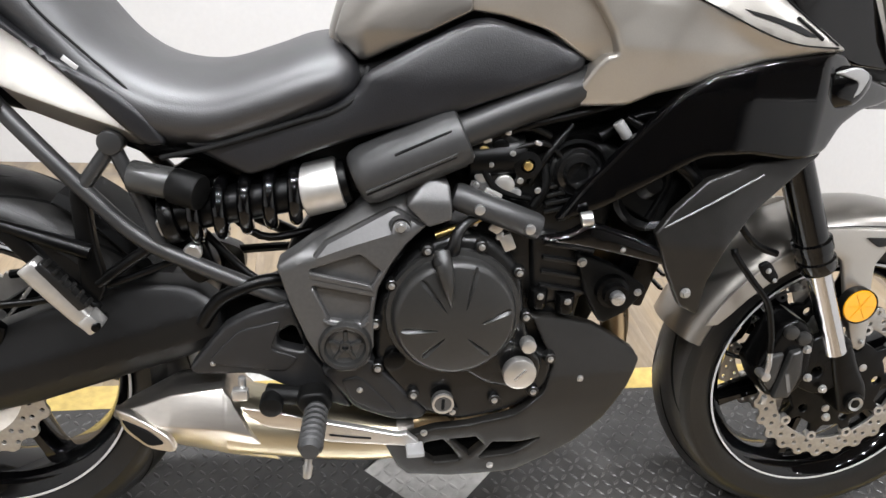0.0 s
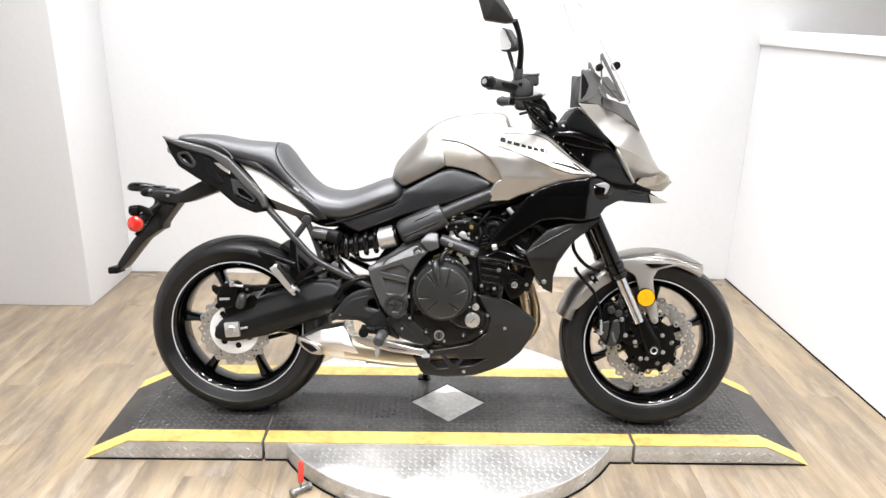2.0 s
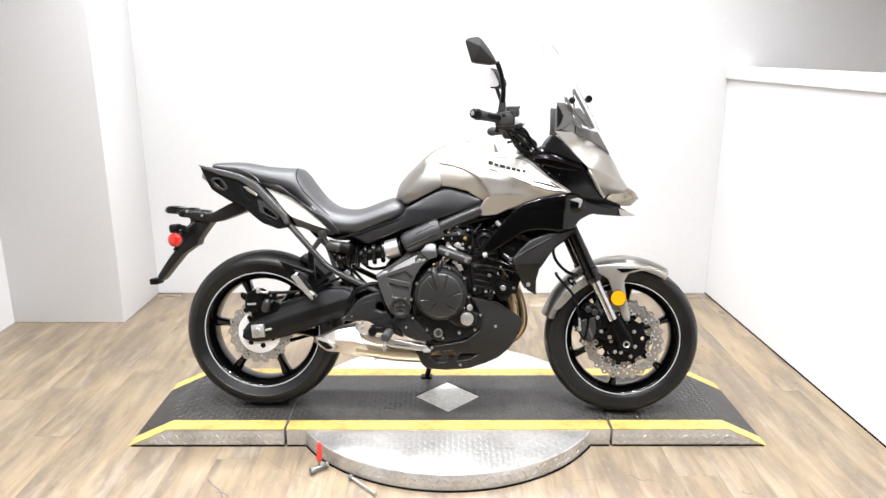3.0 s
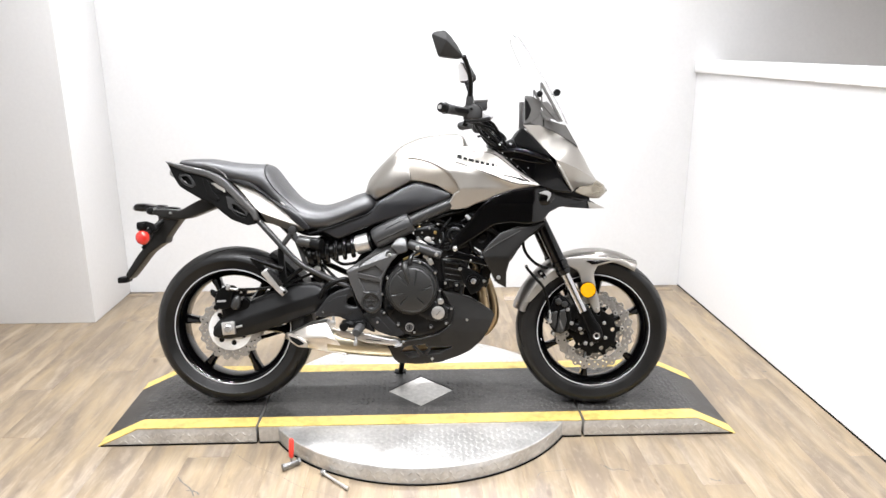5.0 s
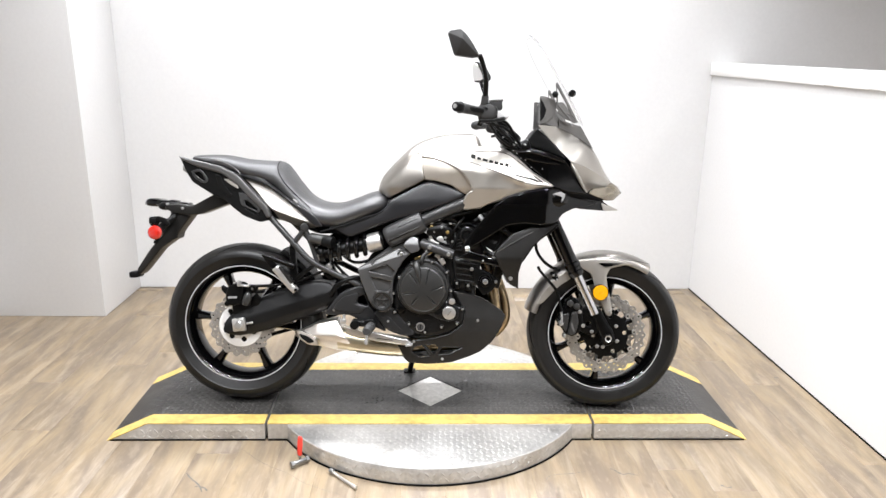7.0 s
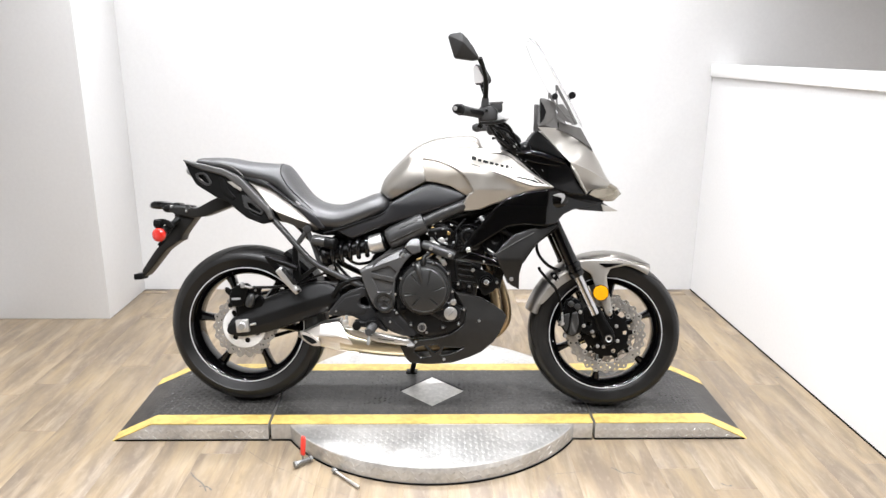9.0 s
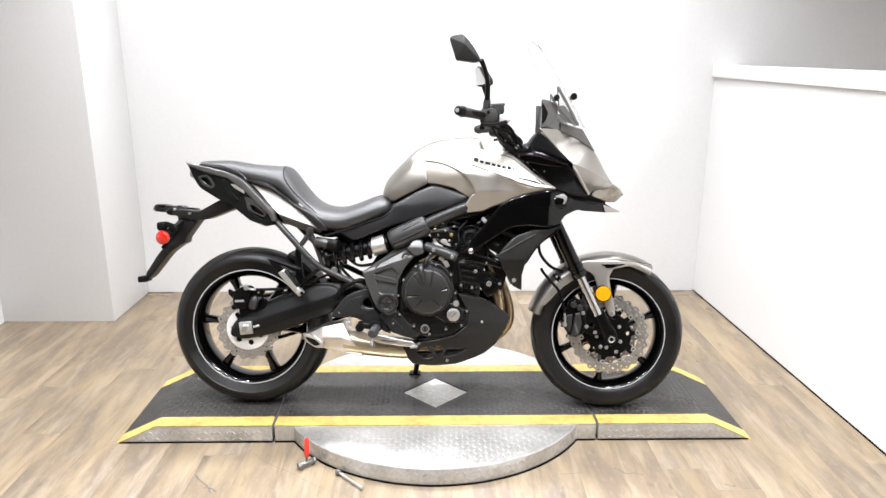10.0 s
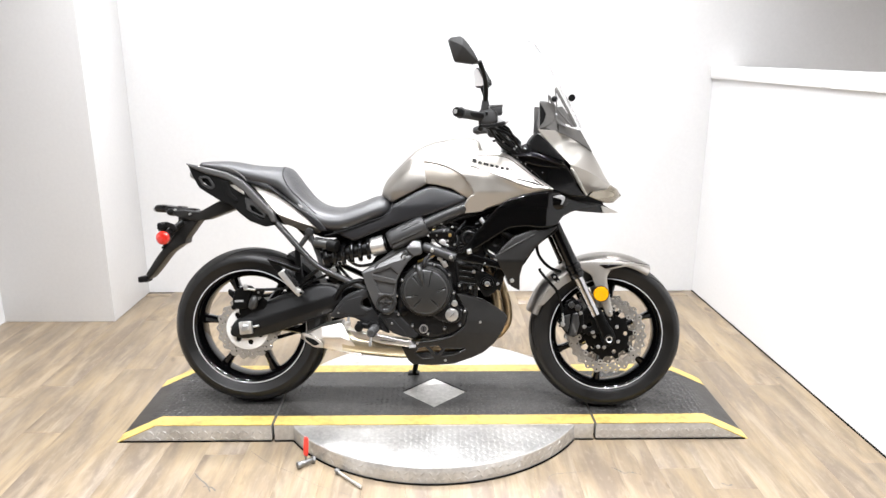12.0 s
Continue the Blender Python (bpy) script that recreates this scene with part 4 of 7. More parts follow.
link = part("shock_mount", plate([(-0.43, 0.62), (-0.385, 0.615), (-0.345, 0.56), (-0.325, 0.51), (-0.36, 0.49), (-0.41, 0.56)], -0.118, 0.03, 0.005), SATIN, bike)
for bx, bz in ((-0.395, 0.585), (-0.357, 0.550)):
    part("mount_bolt", rod((bx, -0.118, bz), (bx, -0.140, bz), [(0, 0.010), (0.55, 0.010), (0.56, 0.0125), (0.9, 0.0125), (1, 0.010)], 18), BOLT, link)
for i, (h0, h1) in enumerate((((-0.35, -0.10, 0.57), (-0.20, -0.11, 0.49)), ((-0.34, -0.09, 0.62), (-0.20, -0.10, 0.575)))):
    part("wire", tube([h0, ((h0[0] + h1[0]) / 2, -0.11, (h0[2] + h1[2]) / 2 - 0.03), h1], 0.006, 10), SATIN, link)

part("seat_subframe", plate([(-0.455, 0.712), (-0.30, 0.705), (-0.05, 0.740), (-0.02, 0.700), (-0.10, 0.640), (-0.19, 0.625), (-0.30, 0.648), (-0.345, 0.675), (-0.40, 0.672), (-0.45, 0.692)], -0.112, 0.03, 0.005), SATIN, bike, "black steel seat subframe")
part("frame_inner", plate([(-0.235, 0.545), (-0.20, 0.60), (-0.15, 0.66), (-0.02, 0.70), (0.03, 0.66), (0.0, 0.60), (-0.12, 0.40), (-0.20, 0.35), (-0.36, 0.39), (-0.33, 0.47), (-0.24, 0.50)], -0.100, 0.03, 0.005), SATIN, bike, "black steel main frame plate")

# -- seat and tail --
seat = part("seat", loft([(-0.884, 0.938, 0.960, 0.078), (-0.878, 0.930, 0.966, 0.090), (-0.780, 0.903, 0.968, 0.112), (-0.690, 0.873, 0.954, 0.132), (-0.600, 0.840, 0.948, 0.142), (-0.562, 0.815, 0.946, 0.142), (-0.540, 0.790, 0.930, 0.141), (-0.500, 0.755, 0.876, 0.141), (-0.455, 0.715, 0.825, 0.144), (-0.400, 0.680, 0.795, 0.153), (-0.330, 0.676, 0.790, 0.166), (-0.260, 0.698, 0.812, 0.169), (-0.210, 0.717, 0.832, 0.166), (-0.175, 0.733, 0.838, 0.158), (-0.150, 0.748, 0.828, 0.142), (-0.138, 0.765, 0.808, 0.118)], 5, 48, power=2.25), VINYL_TOP, bike, "black vinyl stepped two-part seat")
part("seam", tube([(-0.556, -0.06, 0.9455), (-0.555, -0.100, 0.935), (-0.548, -0.128, 0.905), (-0.520, -0.138, 0.86), (-0.475, -0.139, 0.815), (-0.42, -0.141, 0.765), (-0.385, -0.143, 0.72)], 0.0018, 6), DECAL, seat)
part("seam", tube([(-0.385, -0.150, 0.684), (-0.326, -0.1545, 0.700), (-0.270, -0.1575, 0.719), (-0.222, -0.1600, 0.737), (-0.175, -0.1610, 0.753), (-0.148, -0.1580, 0.768), (-0.134, -0.1480, 0.786), (-0.128, -0.130, 0.806)], 0.0034, 8), DECAL, seat, "dark joint under the seat rim")
part("seat_side", plate([(-0.865, 0.938), (-0.790, 0.940), (-0.700, 0.915), (-0.610, 0.885), (-0.560, 0.845), (-0.500, 0.800), (-0.440, 0.770), (-0.395, 0.735), (-0.375, 0.702), (-0.400, 0.697), (-0.430, 0.722), (-0.475, 0.768), (-0.530, 0.815), (-0.590, 0.855), (-0.676, 0.879), (-0.741, 0.903), (-0.816, 0.928)], lambda x, z: -0.154 + max(0, -x - 0.56) * 0.19 + max(0, z - 0.86) * 0.25, 0.03, 0.008), VINYL, seat, "black vinyl seat side")
part("seat_tag", box(-0.478, -0.1575, 0.797, 0.020, 0.002, 0.006, 0.0005, tilt(-38)), PALE, seat, "small pale tag")
part("piping", tube([(-0.790, -0.112, 0.944), (-0.735, -0.128, 0.928), (-0.700, -0.134, 0.905), (-0.690, -0.138, 0.890)], 0.0022, 8), SMOKE, seat, "pale seat piping")

def tail_crease(x):
    return float(np.interp(x, (-0.70, -0.569, -0.494, -0.435, -0.400), (0.812, 0.764, 0.737, 0.718, 0.702)))


def tail_y(x, z):
    """Two facets that meet on a crease: the upper looks up, the lower tucks under."""
    c = tail_crease(x)
    return -0.142 + max(0, -x - 0.55) * 0.10 + max(0, z - c) * 0.36 + max(0, c - z) * 1.3


seam = [(x, tail_crease(x)) for x in (-0.400, -0.435, -0.470, -0.494, -0.530, -0.569)]
tail = part("tail_cowl", plate([(-0.690, 0.886), (-0.650, 0.879), (-0.611, 0.866), (-0.547, 0.824), (-0.461, 0.754), (-0.399, 0.704)] + seam + [(-0.590, 0.782), (-0.640, 0.838)], tail_y, 0.02, 0.001, grid=0.010, times=0), SILVER, bike, "champagne silver tail cowl")
under = part("cowl_underside", plate(list(reversed(seam)) + [(-0.414, 0.693), (-0.468, 0.694), (-0.516, 0.712), (-0.556, 0.728)], tail_y, 0.02, 0.001, grid=0.010, times=0), SILVER, tail)
flipped(under)
flipped(tail)
rail = part("grab_rail", plate([(-0.940, 0.958), (-0.885, 0.947), (-0.765, 0.922), (-0.701, 0.893), (-0.650, 0.842), (-0.583, 0.775), (-0.572, 0.735), (-0.590, 0.732), (-0.605, 0.762), (-0.655, 0.805), (-0.700, 0.850), (-0.765, 0.895), (-0.860, 0.918), (-0.928, 0.945)], lambda x, z: -0.152 + max(0, -x - 0.62) * 0.17, 0.026, 0.007, crown=0.003, cut=0.1), FRAME_GREY, bike, "grey moulded grab rail")
flipped(rail)
side = part("tail_panel", plate([(-0.935, 0.950), (-0.86, 0.925), (-0.765, 0.897), (-0.700, 0.852), (-0.650, 0.805), (-0.600, 0.762), (-0.582, 0.722), (-0.617, 0.715), (-0.682, 0.737), (-0.725, 0.769), (-0.757, 0.797), (-0.801, 0.812), (-0.887, 0.861), (-0.910, 0.898)], lambda x, z: -0.140 + max(0, -x - 0.62) * 0.17, 0.014, 0.004, cut=0.08,
    holes=[rounded([(-0.885, 0.900), (-0.850, 0.905), (-0.825, 0.870), (-0.838, 0.862), (-0.870, 0.878)], 0.2), rounded([(-0.690, 0.790), (-0.665, 0.792), (-0.615, 0.752), (-0.625, 0.742), (-0.670, 0.762)], 0.2)]), MATTE, bike, "black moulded tail side panel with openings")
flipped(side)
part("opening_back", plate([(-0.90, 0.91), (-0.80, 0.905), (-0.60, 0.77), (-0.60, 0.73), (-0.70, 0.755), (-0.82, 0.84)], lambda x, z: -0.128 + max(0, -x - 0.62) * 0.17, 0.004, 0.001), MATTE, side)
part("tail_insert", plate([(-0.785, 0.893), (-0.735, 0.884), (-0.704, 0.860), (-0.698, 0.838), (-0.734, 0.856)], lambda x, z: -0.1445 + max(0, -x - 0.62) * 0.17 + (z - 0.86) * 0.3, 0.008, 0.002, cut=0.08), SILVER, side, "silver insert")
# flat black plate paints the pocket's shade
part("insert_pocket", plate([(-0.783, 0.884), (-0.734, 0.853), (-0.702, 0.838), (-0.712, 0.830), (-0.764, 0.843), (-0.782, 0.864)], lambda x, z: -0.1425 + max(0, -x - 0.62) * 0.17, 0.004, 0.001, cut=0.08), GAP, side)
part("opening_lip", plate([(-0.892, 0.905), (-0.848, 0.911), (-0.817, 0.868), (-0.838, 0.855), (-0.875, 0.873)], lambda x, z: -0.1435 + max(0, -x - 0.62) * 0.17, 0.006, 0.002, holes=[rounded([(-0.880, 0.898), (-0.852, 0.902), (-0.830, 0.870), (-0.840, 0.866), (-0.868, 0.881)], 0.2)]), RAIL_GREY, side)
part("opening_lip", plate([(-0.700, 0.826), (-0.672, 0.820), (-0.610, 0.768), (-0.622, 0.748), (-0.690, 0.778)], lambda x, z: -0.1435 + max(0, -x - 0.62) * 0.17, 0.006, 0.002, holes=[rounded([(-0.678, 0.796), (-0.662, 0.794), (-0.622, 0.762), (-0.628, 0.757), (-0.672, 0.775)], 0.12)], cut=0.08), RAIL_GREY, side)
part("panel_step", plate([(-0.792, 0.893), (-0.772, 0.886), (-0.752, 0.845), (-0.724, 0.815), (-0.735, 0.805), (-0.775, 0.832)], lambda x, z: -0.1445 + max(0, -x - 0.62) * 0.17, 0.007, 0.002, cut=0.06), MATTE, side)
part("tail_core", loft([(-0.925, 0.925, 0.948, 0.05), (-0.86, 0.870, 0.938, 0.085), (-0.75, 0.812, 0.905, 0.105), (-0.62, 0.735, 0.850, 0.115), (-0.50, 0.71, 0.78, 0.110), (-0.36, 0.69, 0.72, 0.10)], 4, 28, power=4), MATTE, bike, "black tail frame cover")
part("tail_lamp", loft([(-0.940, 0.900, 0.930, 0.05), (-0.915, 0.885, 0.940, 0.062), (-0.88, 0.88, 0.93, 0.066)], 3, 24, power=3), LIGHT_GREY, bike, "pale tail lamp lens")

hold = part("plate_bracket", plate([(-0.800, 0.822), (-0.840, 0.806), (-0.909, 0.768), (-0.965, 0.775), (-1.010, 0.772), (-1.020, 0.758), (-0.985, 0.738), (-0.922, 0.730), (-0.880, 0.735), (-0.765, 0.780)], -0.040, 0.080, 0.006, cut=0.08), BELLY, bike, "black rear mudguard and number plate bracket")
part("mudguard_flap", plate([(-0.914, 0.737), (-0.955, 0.680), (-0.968, 0.660), (-0.972, 0.640), (-0.990, 0.632), (-1.037, 0.598), (-1.109, 0.508), (-1.125, 0.492), (-1.135, 0.515), (-1.083, 0.593), (-1.035, 0.650), (-0.985, 0.738)], lambda x, z: -0.036 + max(0, z - 0.64) * 0.12, 0.070, 0.006, cut=0.08, grid=0.012), BELLY, hold)
part("flap_foot", box(-1.143, -0.02, 0.494, 0.036, 0.06, 0.024, 0.005, tilt(4)), MATTE, hold)
part("plate_lamp", loft([(-1.050, 0.755, 0.772, 0.02), (-1.030, 0.748, 0.782, 0.035), (-0.96, 0.752, 0.780, 0.035)], 3, 20), MATTE, hold)
for s, mat, lab in ((-1, RED, "round red rear marker lens"), (1, MATTE, "black rear indicator")):
    st = part("indicator_stalk", tube([(-0.975, s * 0.05, 0.725), (-0.995, s * 0.09, 0.70), (-1.008, s * 0.115, 0.682)], [0.011, 0.012, 0.016], 14, 3), MATTE, hold)
    if s < 0:
        part("marker_body", rod((-1.016, -0.112, 0.669), (-1.016, -0.136, 0.669), [(0, 0.018), (0.5, 0.026), (1, 0.027)], 30), MATTE, st)
        part("marker_lens", rod((-1.016, -0.134, 0.669), (-1.016, -0.150, 0.669), [(0, 0.0265), (0.45, 0.0265), (0.8, 0.022), (1, 0.012)], 30), RED, st, lab)
        part("bracket_clip", box(-1.028, -0.115, 0.712, 0.030, 0.03, 0.024, 0.004), MATTE, st)
part("bracket_rib", tube([(-0.985, -0.042, 0.735), (-1.010, -0.044, 0.690), (-1.060, -0.042, 0.620)], 0.006, 8), MATTE, hold)
part("marker_arm", plate([(-1.046, 0.726), (-1.012, 0.730), (-0.985, 0.722), (-0.965, 0.700), (-0.978, 0.690), (-1.005, 0.708), (-1.020, 0.690), (-1.044, 0.694)], -0.118, 0.010, 0.003, cut=0.08), MATTE, hold)
for cx, cz, w, h in ((-1.035, 0.796, 0.060, 0.022), (-1.000, 0.800, 0.030, 0.016), (-0.955, 0.790, 0.038, 0.020), (-0.985, 0.764, 0.050, 0.030)):
    part("lamp_bracket", box(cx, 0.02, cz - 0.020, w, 0.05, h, 0.005, tilt(-6)), GLOSS, hold)
for cx, cz in ((-1.005, 0.786), (-0.945, 0.770), (-1.020, 0.708)):
    part("bracket_screw", drum((cx, -0.036, cz - 0.012), (cx, -0.048, cz - 0.012), 0.005, 0.001, 10), BOLT, hold)
far = part("rear_indicator", loft([(-1.165, 0.765, 0.780, 0.012), (-1.150, 0.757, 0.790, 0.026), (-1.10, 0.756, 0.789, 0.028), (-1.07, 0.762, 0.783, 0.018)], 3, 22, yc=0.14), GLOSS, bike, "black rear indicator")
part("lens", loft([(-1.168, 0.762, 0.778, 0.012), (-1.155, 0.757, 0.786, 0.022), (-1.140, 0.760, 0.784, 0.02)], 3, 18, yc=0.14), LIGHT_GREY, far)
part("stalk", tube([(-1.075, 0.14, 0.772), (-1.03, 0.10, 0.765), (-0.98, 0.04, 0.752)], 0.010, 12), MATTE, far)

# -- tank and upper panels --
def tank_top(x):
    return float(np.interp(x, (-0.178, -0.163, -0.125, -0.059, -0.030, 0.0, 0.028, 0.093, 0.158, 0.223, 0.289, 0.33, 0.39, 0.477), (0.842, 0.885, 0.930, 0.990, 0.996, 0.998, 1.003, 1.011, 1.016, 1.016, 1.009, 0.985, 0.930, 0.868)))


def tank_y(x, z):
    """The tank's flank: drawn in towards the seat; from its widest line it leans inwards to a shoulder along the top."""
    w = float(np.interp(x, (-0.18, -0.14, -0.08, 0.0, 0.1, 0.2, 0.3, 0.4, 0.5), (0.094, 0.118, 0.134, 0.146, 0.168, 0.188, 0.197, 0.198, 0.190)))
    c = float(np.interp(x, (-0.18, -0.05, 0.05, 0.16, 0.28, 0.40, 0.47), (0.830, 0.865, 0.895, 0.915, 0.895, 0.868, 0.858)))
    yt = float(np.interp(x, (-0.18, -0.10, 0.0, 0.25, 0.33, 0.40, 0.47), (0.050, 0.085, 0.106, 0.112, 0.140, 0.165, 0.185)))
    bend = float(np.interp(x, (-0.05, 0.08), (2.4, 1.6)))
    up = min(1.0, max(0.0, (z - c) / max(0.005, tank_top(x) - c)))
    return -(yt + (w - yt) * (1 - up ** bend)) + max(0, 0.855 - z) * 0.30


tank = part("fuel_tank", loft([(-0.180, 0.80, 0.846, 0.060), (-0.166, 0.79, 0.890, 0.080), (-0.134, 0.79, 0.931, 0.094), (-0.093, 0.79, 0.973, 0.096), (-0.060, 0.80, 1.005, 0.094), (-0.027, 0.81, 1.027, 0.090), (0.027, 0.82, 1.049, 0.086), (0.094, 0.82, 1.060, 0.083), (0.141, 0.82, 1.064, 0.081), (0.178, 0.82, 1.062, 0.079), (0.200, 0.83, 1.049, 0.077), (0.222, 0.83, 1.014, 0.080), (0.300, 0.85, 1.000, 0.095), (0.400, 0.86, 0.955, 0.100)], 5, 52, power=3.0), TANK, bike, "champagne silver fuel tank")
knee = part("knee_panel", plate([(-0.172, 0.842), (-0.160, 0.884), (-0.125, 0.928), (-0.088, 0.962), (-0.056, 0.990), (-0.026, 0.990), (-0.012, 0.962), (-0.005, 0.922), (0.001, 0.884), (-0.060, 0.850), (-0.136, 0.809)], lambda x, z: tank_y(x, z) - 0.002, 0.02, 0.004, grid=0.008, cut=0.08), TANK, tank, "silver knee panel")
flipped(knee)
inset = part("side_panel", plate([(-0.024, 0.974), (0.040, 0.978), (0.092, 0.966), (0.150, 0.930), (0.195, 0.892), (0.212, 0.845), (0.185, 0.822), (0.148, 0.834), (0.098, 0.866), (0.040, 0.880), (-0.014, 0.884)], lambda x, z: tank_y(x, z) + 0.001 + max(0, 0.950 - z) * 0.12, 0.02, 0.004, grid=0.008, cut=0.12), BRONZE, tank, "warm grey recessed tank flank")
flipped(inset)
def shroud_y(x, z):
    """The shroud stands off the tank; under a rising ledge its flank falls back towards the front."""
    c = float(np.interp(x, (0.165, 0.263, 0.348, 0.399, 0.466), (0.950, 0.915, 0.882, 0.868, 0.866)))
    deep = float(np.interp(x, (0.16, 0.26, 0.36, 0.46), (0.0, 0.006, 0.013, 0.016)))
    return tank_y(x, z) - 0.008 + (deep * (1 - math.exp(-(c - z) / 0.010)) if z < c else 0)


main = part("tank_shroud", plate([(-0.013, 0.966), (-0.004, 0.984), (0.028, 0.997), (0.093, 1.006), (0.158, 1.011), (0.223, 1.011), (0.289, 1.004), (0.318, 0.990), (0.348, 0.966), (0.400, 0.918), (0.443, 0.890), (0.478, 0.866), (0.420, 0.855), (0.365, 0.843), (0.327, 0.827), (0.289, 0.811), (0.240, 0.797), (0.208, 0.780), (0.150, 0.774), (0.122, 0.780), (0.143, 0.805), (0.155, 0.830), (0.166, 0.842), (0.178, 0.846), (0.168, 0.872), (0.142, 0.908), (0.107, 0.932), (0.068, 0.951), (0.029, 0.962)], shroud_y, 0.030, 0.007, grid=0.007, cut=0.10), SILVER, tank, "champagne silver tank shroud with black lettering shapes", smooth=30)
flipped(main)
sy = lambda x, z: shroud_y(x, z) - 0.0010
for pts, r in (([(0.182, 0.992), (0.230, 0.992), (0.275, 0.990), (0.313, 0.978), (0.350, 0.951), (0.390, 0.921), (0.460, 0.872)], 0.0012), ([(0.165, 0.950), (0.182, 0.946), (0.263, 0.917), (0.348, 0.884), (0.399, 0.871), (0.460, 0.869)], 0.0012), ([(0.400, 0.902), (0.420, 0.889), (0.436, 0.878)], 0.0024)):
    dense = [tuple(p) for p in spline(pts, 8)]
    part("pinstripe", tube([(x, sy(x, z), z) for x, z in dense], r, 6, 1), DECAL, main, "thin black line")
part("decal_wedge", plate([(0.325, 0.908), (0.362, 0.902), (0.402, 0.893), (0.428, 0.881), (0.412, 0.881), (0.375, 0.893), (0.337, 0.902)], lambda a, c: shroud_y(a, c) - 0.0014, 0.003, 0, grid=0.006, times=0), DECAL, main, "tapered black decal")
# the maker's mark, as plain black bars
widths = (0.0165, 0.0135, 0.0190, 0.0135, 0.0130, 0.0135, 0.0130, 0.0045)
for i, (w, h) in enumerate(zip(widths, (0.0145, 0.0095, 0.0095, 0.0095, 0.0095, 0.0095, 0.0130, 0.0125))):
    x = 0.171 + sum(widths[:i]) + 0.0058 * i
    z = 0.966 - (x - 0.171) * 0.245
    q = w * 0.245
    part("mark_bar", plate([(x, z), (x + w, z - q), (x + w + 0.002, z - q + h), (x + 0.002, z + h)], lambda a, c: shroud_y(a, c) - 0.0012, 0.003, 0, grid=0.006, times=0), DECAL, main, "plain black bar")

cover = part("side_cover", plate([(-0.132, 0.800), (-0.071, 0.835), (-0.003, 0.872), (0.026, 0.877), (0.098, 0.859), (0.152, 0.838), (0.146, 0.818), (0.078, 0.793), (-0.017, 0.757), (-0.113, 0.729), (-0.198, 0.698), (-0.251, 0.672), (-0.279, 0.663), (-0.316, 0.680), (-0.372, 0.706), (-0.300, 0.722), (-0.241, 0.735), (-0.172, 0.756), (-0.140, 0.782)], lambda x, z: -0.163 + max(0, -x - 0.1) * 0.06 + max(0, z - 0.80) * 0.18, 0.03, 0.010, crown=0.003, cut=0.14), VINYL, bike, "matte black side cover under the tank")
flipped(cover)
part("under_tank", loft([(-0.34, 0.66, 0.72, 0.09), (-0.2, 0.68, 0.80, 0.10), (0.0, 0.72, 0.86, 0.11), (0.2, 0.735, 0.88, 0.115), (0.30, 0.735, 0.90, 0.112), (0.38, 0.76, 0.93, 0.10)], 4, 24, power=4), MATTE, bike, "black air box under the tank")

part("air_duct", plate([(0.06, 0.700), (0.08, 0.800), (0.30, 0.840), (0.38, 0.790), (0.32, 0.715), (0.22, 0.690), (0.14, 0.665)], -0.080, 0.02, 0.004), MATTE, bike, "black air duct behind the cylinder head")

# -- engine --
block = part("engine", plate([(-0.20, 0.44), (-0.16, 0.53), (-0.06, 0.56), (0.03, 0.60), (0.07, 0.68), (0.19, 0.73), (0.25, 0.70), (0.22, 0.58), (0.20, 0.48), (0.19, 0.36), (0.12, 0.29), (-0.04, 0.27), (-0.13, 0.32)], -0.125, 0.25, 0.015, grid=0.03), CASE, bike, "black parallel-twin engine")
case = part("clutch_case", plate([(-0.062, 0.565), (-0.017, 0.592), (0.047, 0.588), (0.094, 0.546), (0.108, 0.470), (0.122, 0.418), (0.158, 0.404), (0.159, 0.358), (0.128, 0.323), (0.081, 0.303), (0.017, 0.290), (-0.039, 0.310), (-0.082, 0.357), (-0.108, 0.402), (-0.109, 0.489)], -0.160, 0.04, 0.010), CASE, block, "black clutch case")
CLUTCH = (0.001, 0.478)
GROOVES = [((-0.049, 0.538), (-0.013, 0.493)), ((0.025, 0.556), (0.014, 0.498)), ((0.078, 0.494), (0.037, 0.476)), ((-0.074, 0.461), (-0.023, 0.465)), ((-0.042, 0.420), (-0.014, 0.452)), ((0.052, 0.424), (0.020, 0.452))]


def clutch_dome():
    """A shallow domed cover with pressed wedge grooves, a stepped shoulder and a flange."""
    bm = bmesh.new()
    prof = [(0.004 + 0.0755 * i / 52, -0.1985 + 0.0075 * (i / 52) ** 2.2) for i in range(53)] + [(0.083, -0.1885), (0.0865, -0.184), (0.0880, -0.176), (0.0890, -0.1705), (0.0955, -0.1695), (0.0965, -0.166), (0.0965, -0.150)]
    rings, n = [], 360
    for r, y in prof:
        ring = []
        for k in range(n):
            x, z = CLUTCH[0] + r * math.cos(2 * math.pi * k / n), CLUTCH[1] + r * math.sin(2 * math.pi * k / n)
            dip = 0.0
            if r < 0.0815:
                for (ox, oz), (ix, iz) in GROOVES:
                    ex, ez = ix - ox, iz - oz
                    t = ((x - ox) * ex + (z - oz) * ez) / (ex * ex + ez * ez)
                    if 0 < t < 1:
                        half = 0.0052 * min(1, t / 0.12) ** 0.7 * (1 - t) ** 0.8 + 0.0002
                        off = abs((x - ox) * -ez + (z - oz) * ex) / math.hypot(ex, ez)
                        dip = max(dip, 0.0042 * max(0.0, 1 - off / half))
            ring.append(bm.verts.new((x, y + dip, z)))
        rings.append(ring)
    for a, b in zip(rings, rings[1:]):
        for k in range(n):
            bm.faces.new((a[k], a[(k + 1) % n], b[(k + 1) % n], b[k]))
    bm.faces.new(rings[0])
    return bm


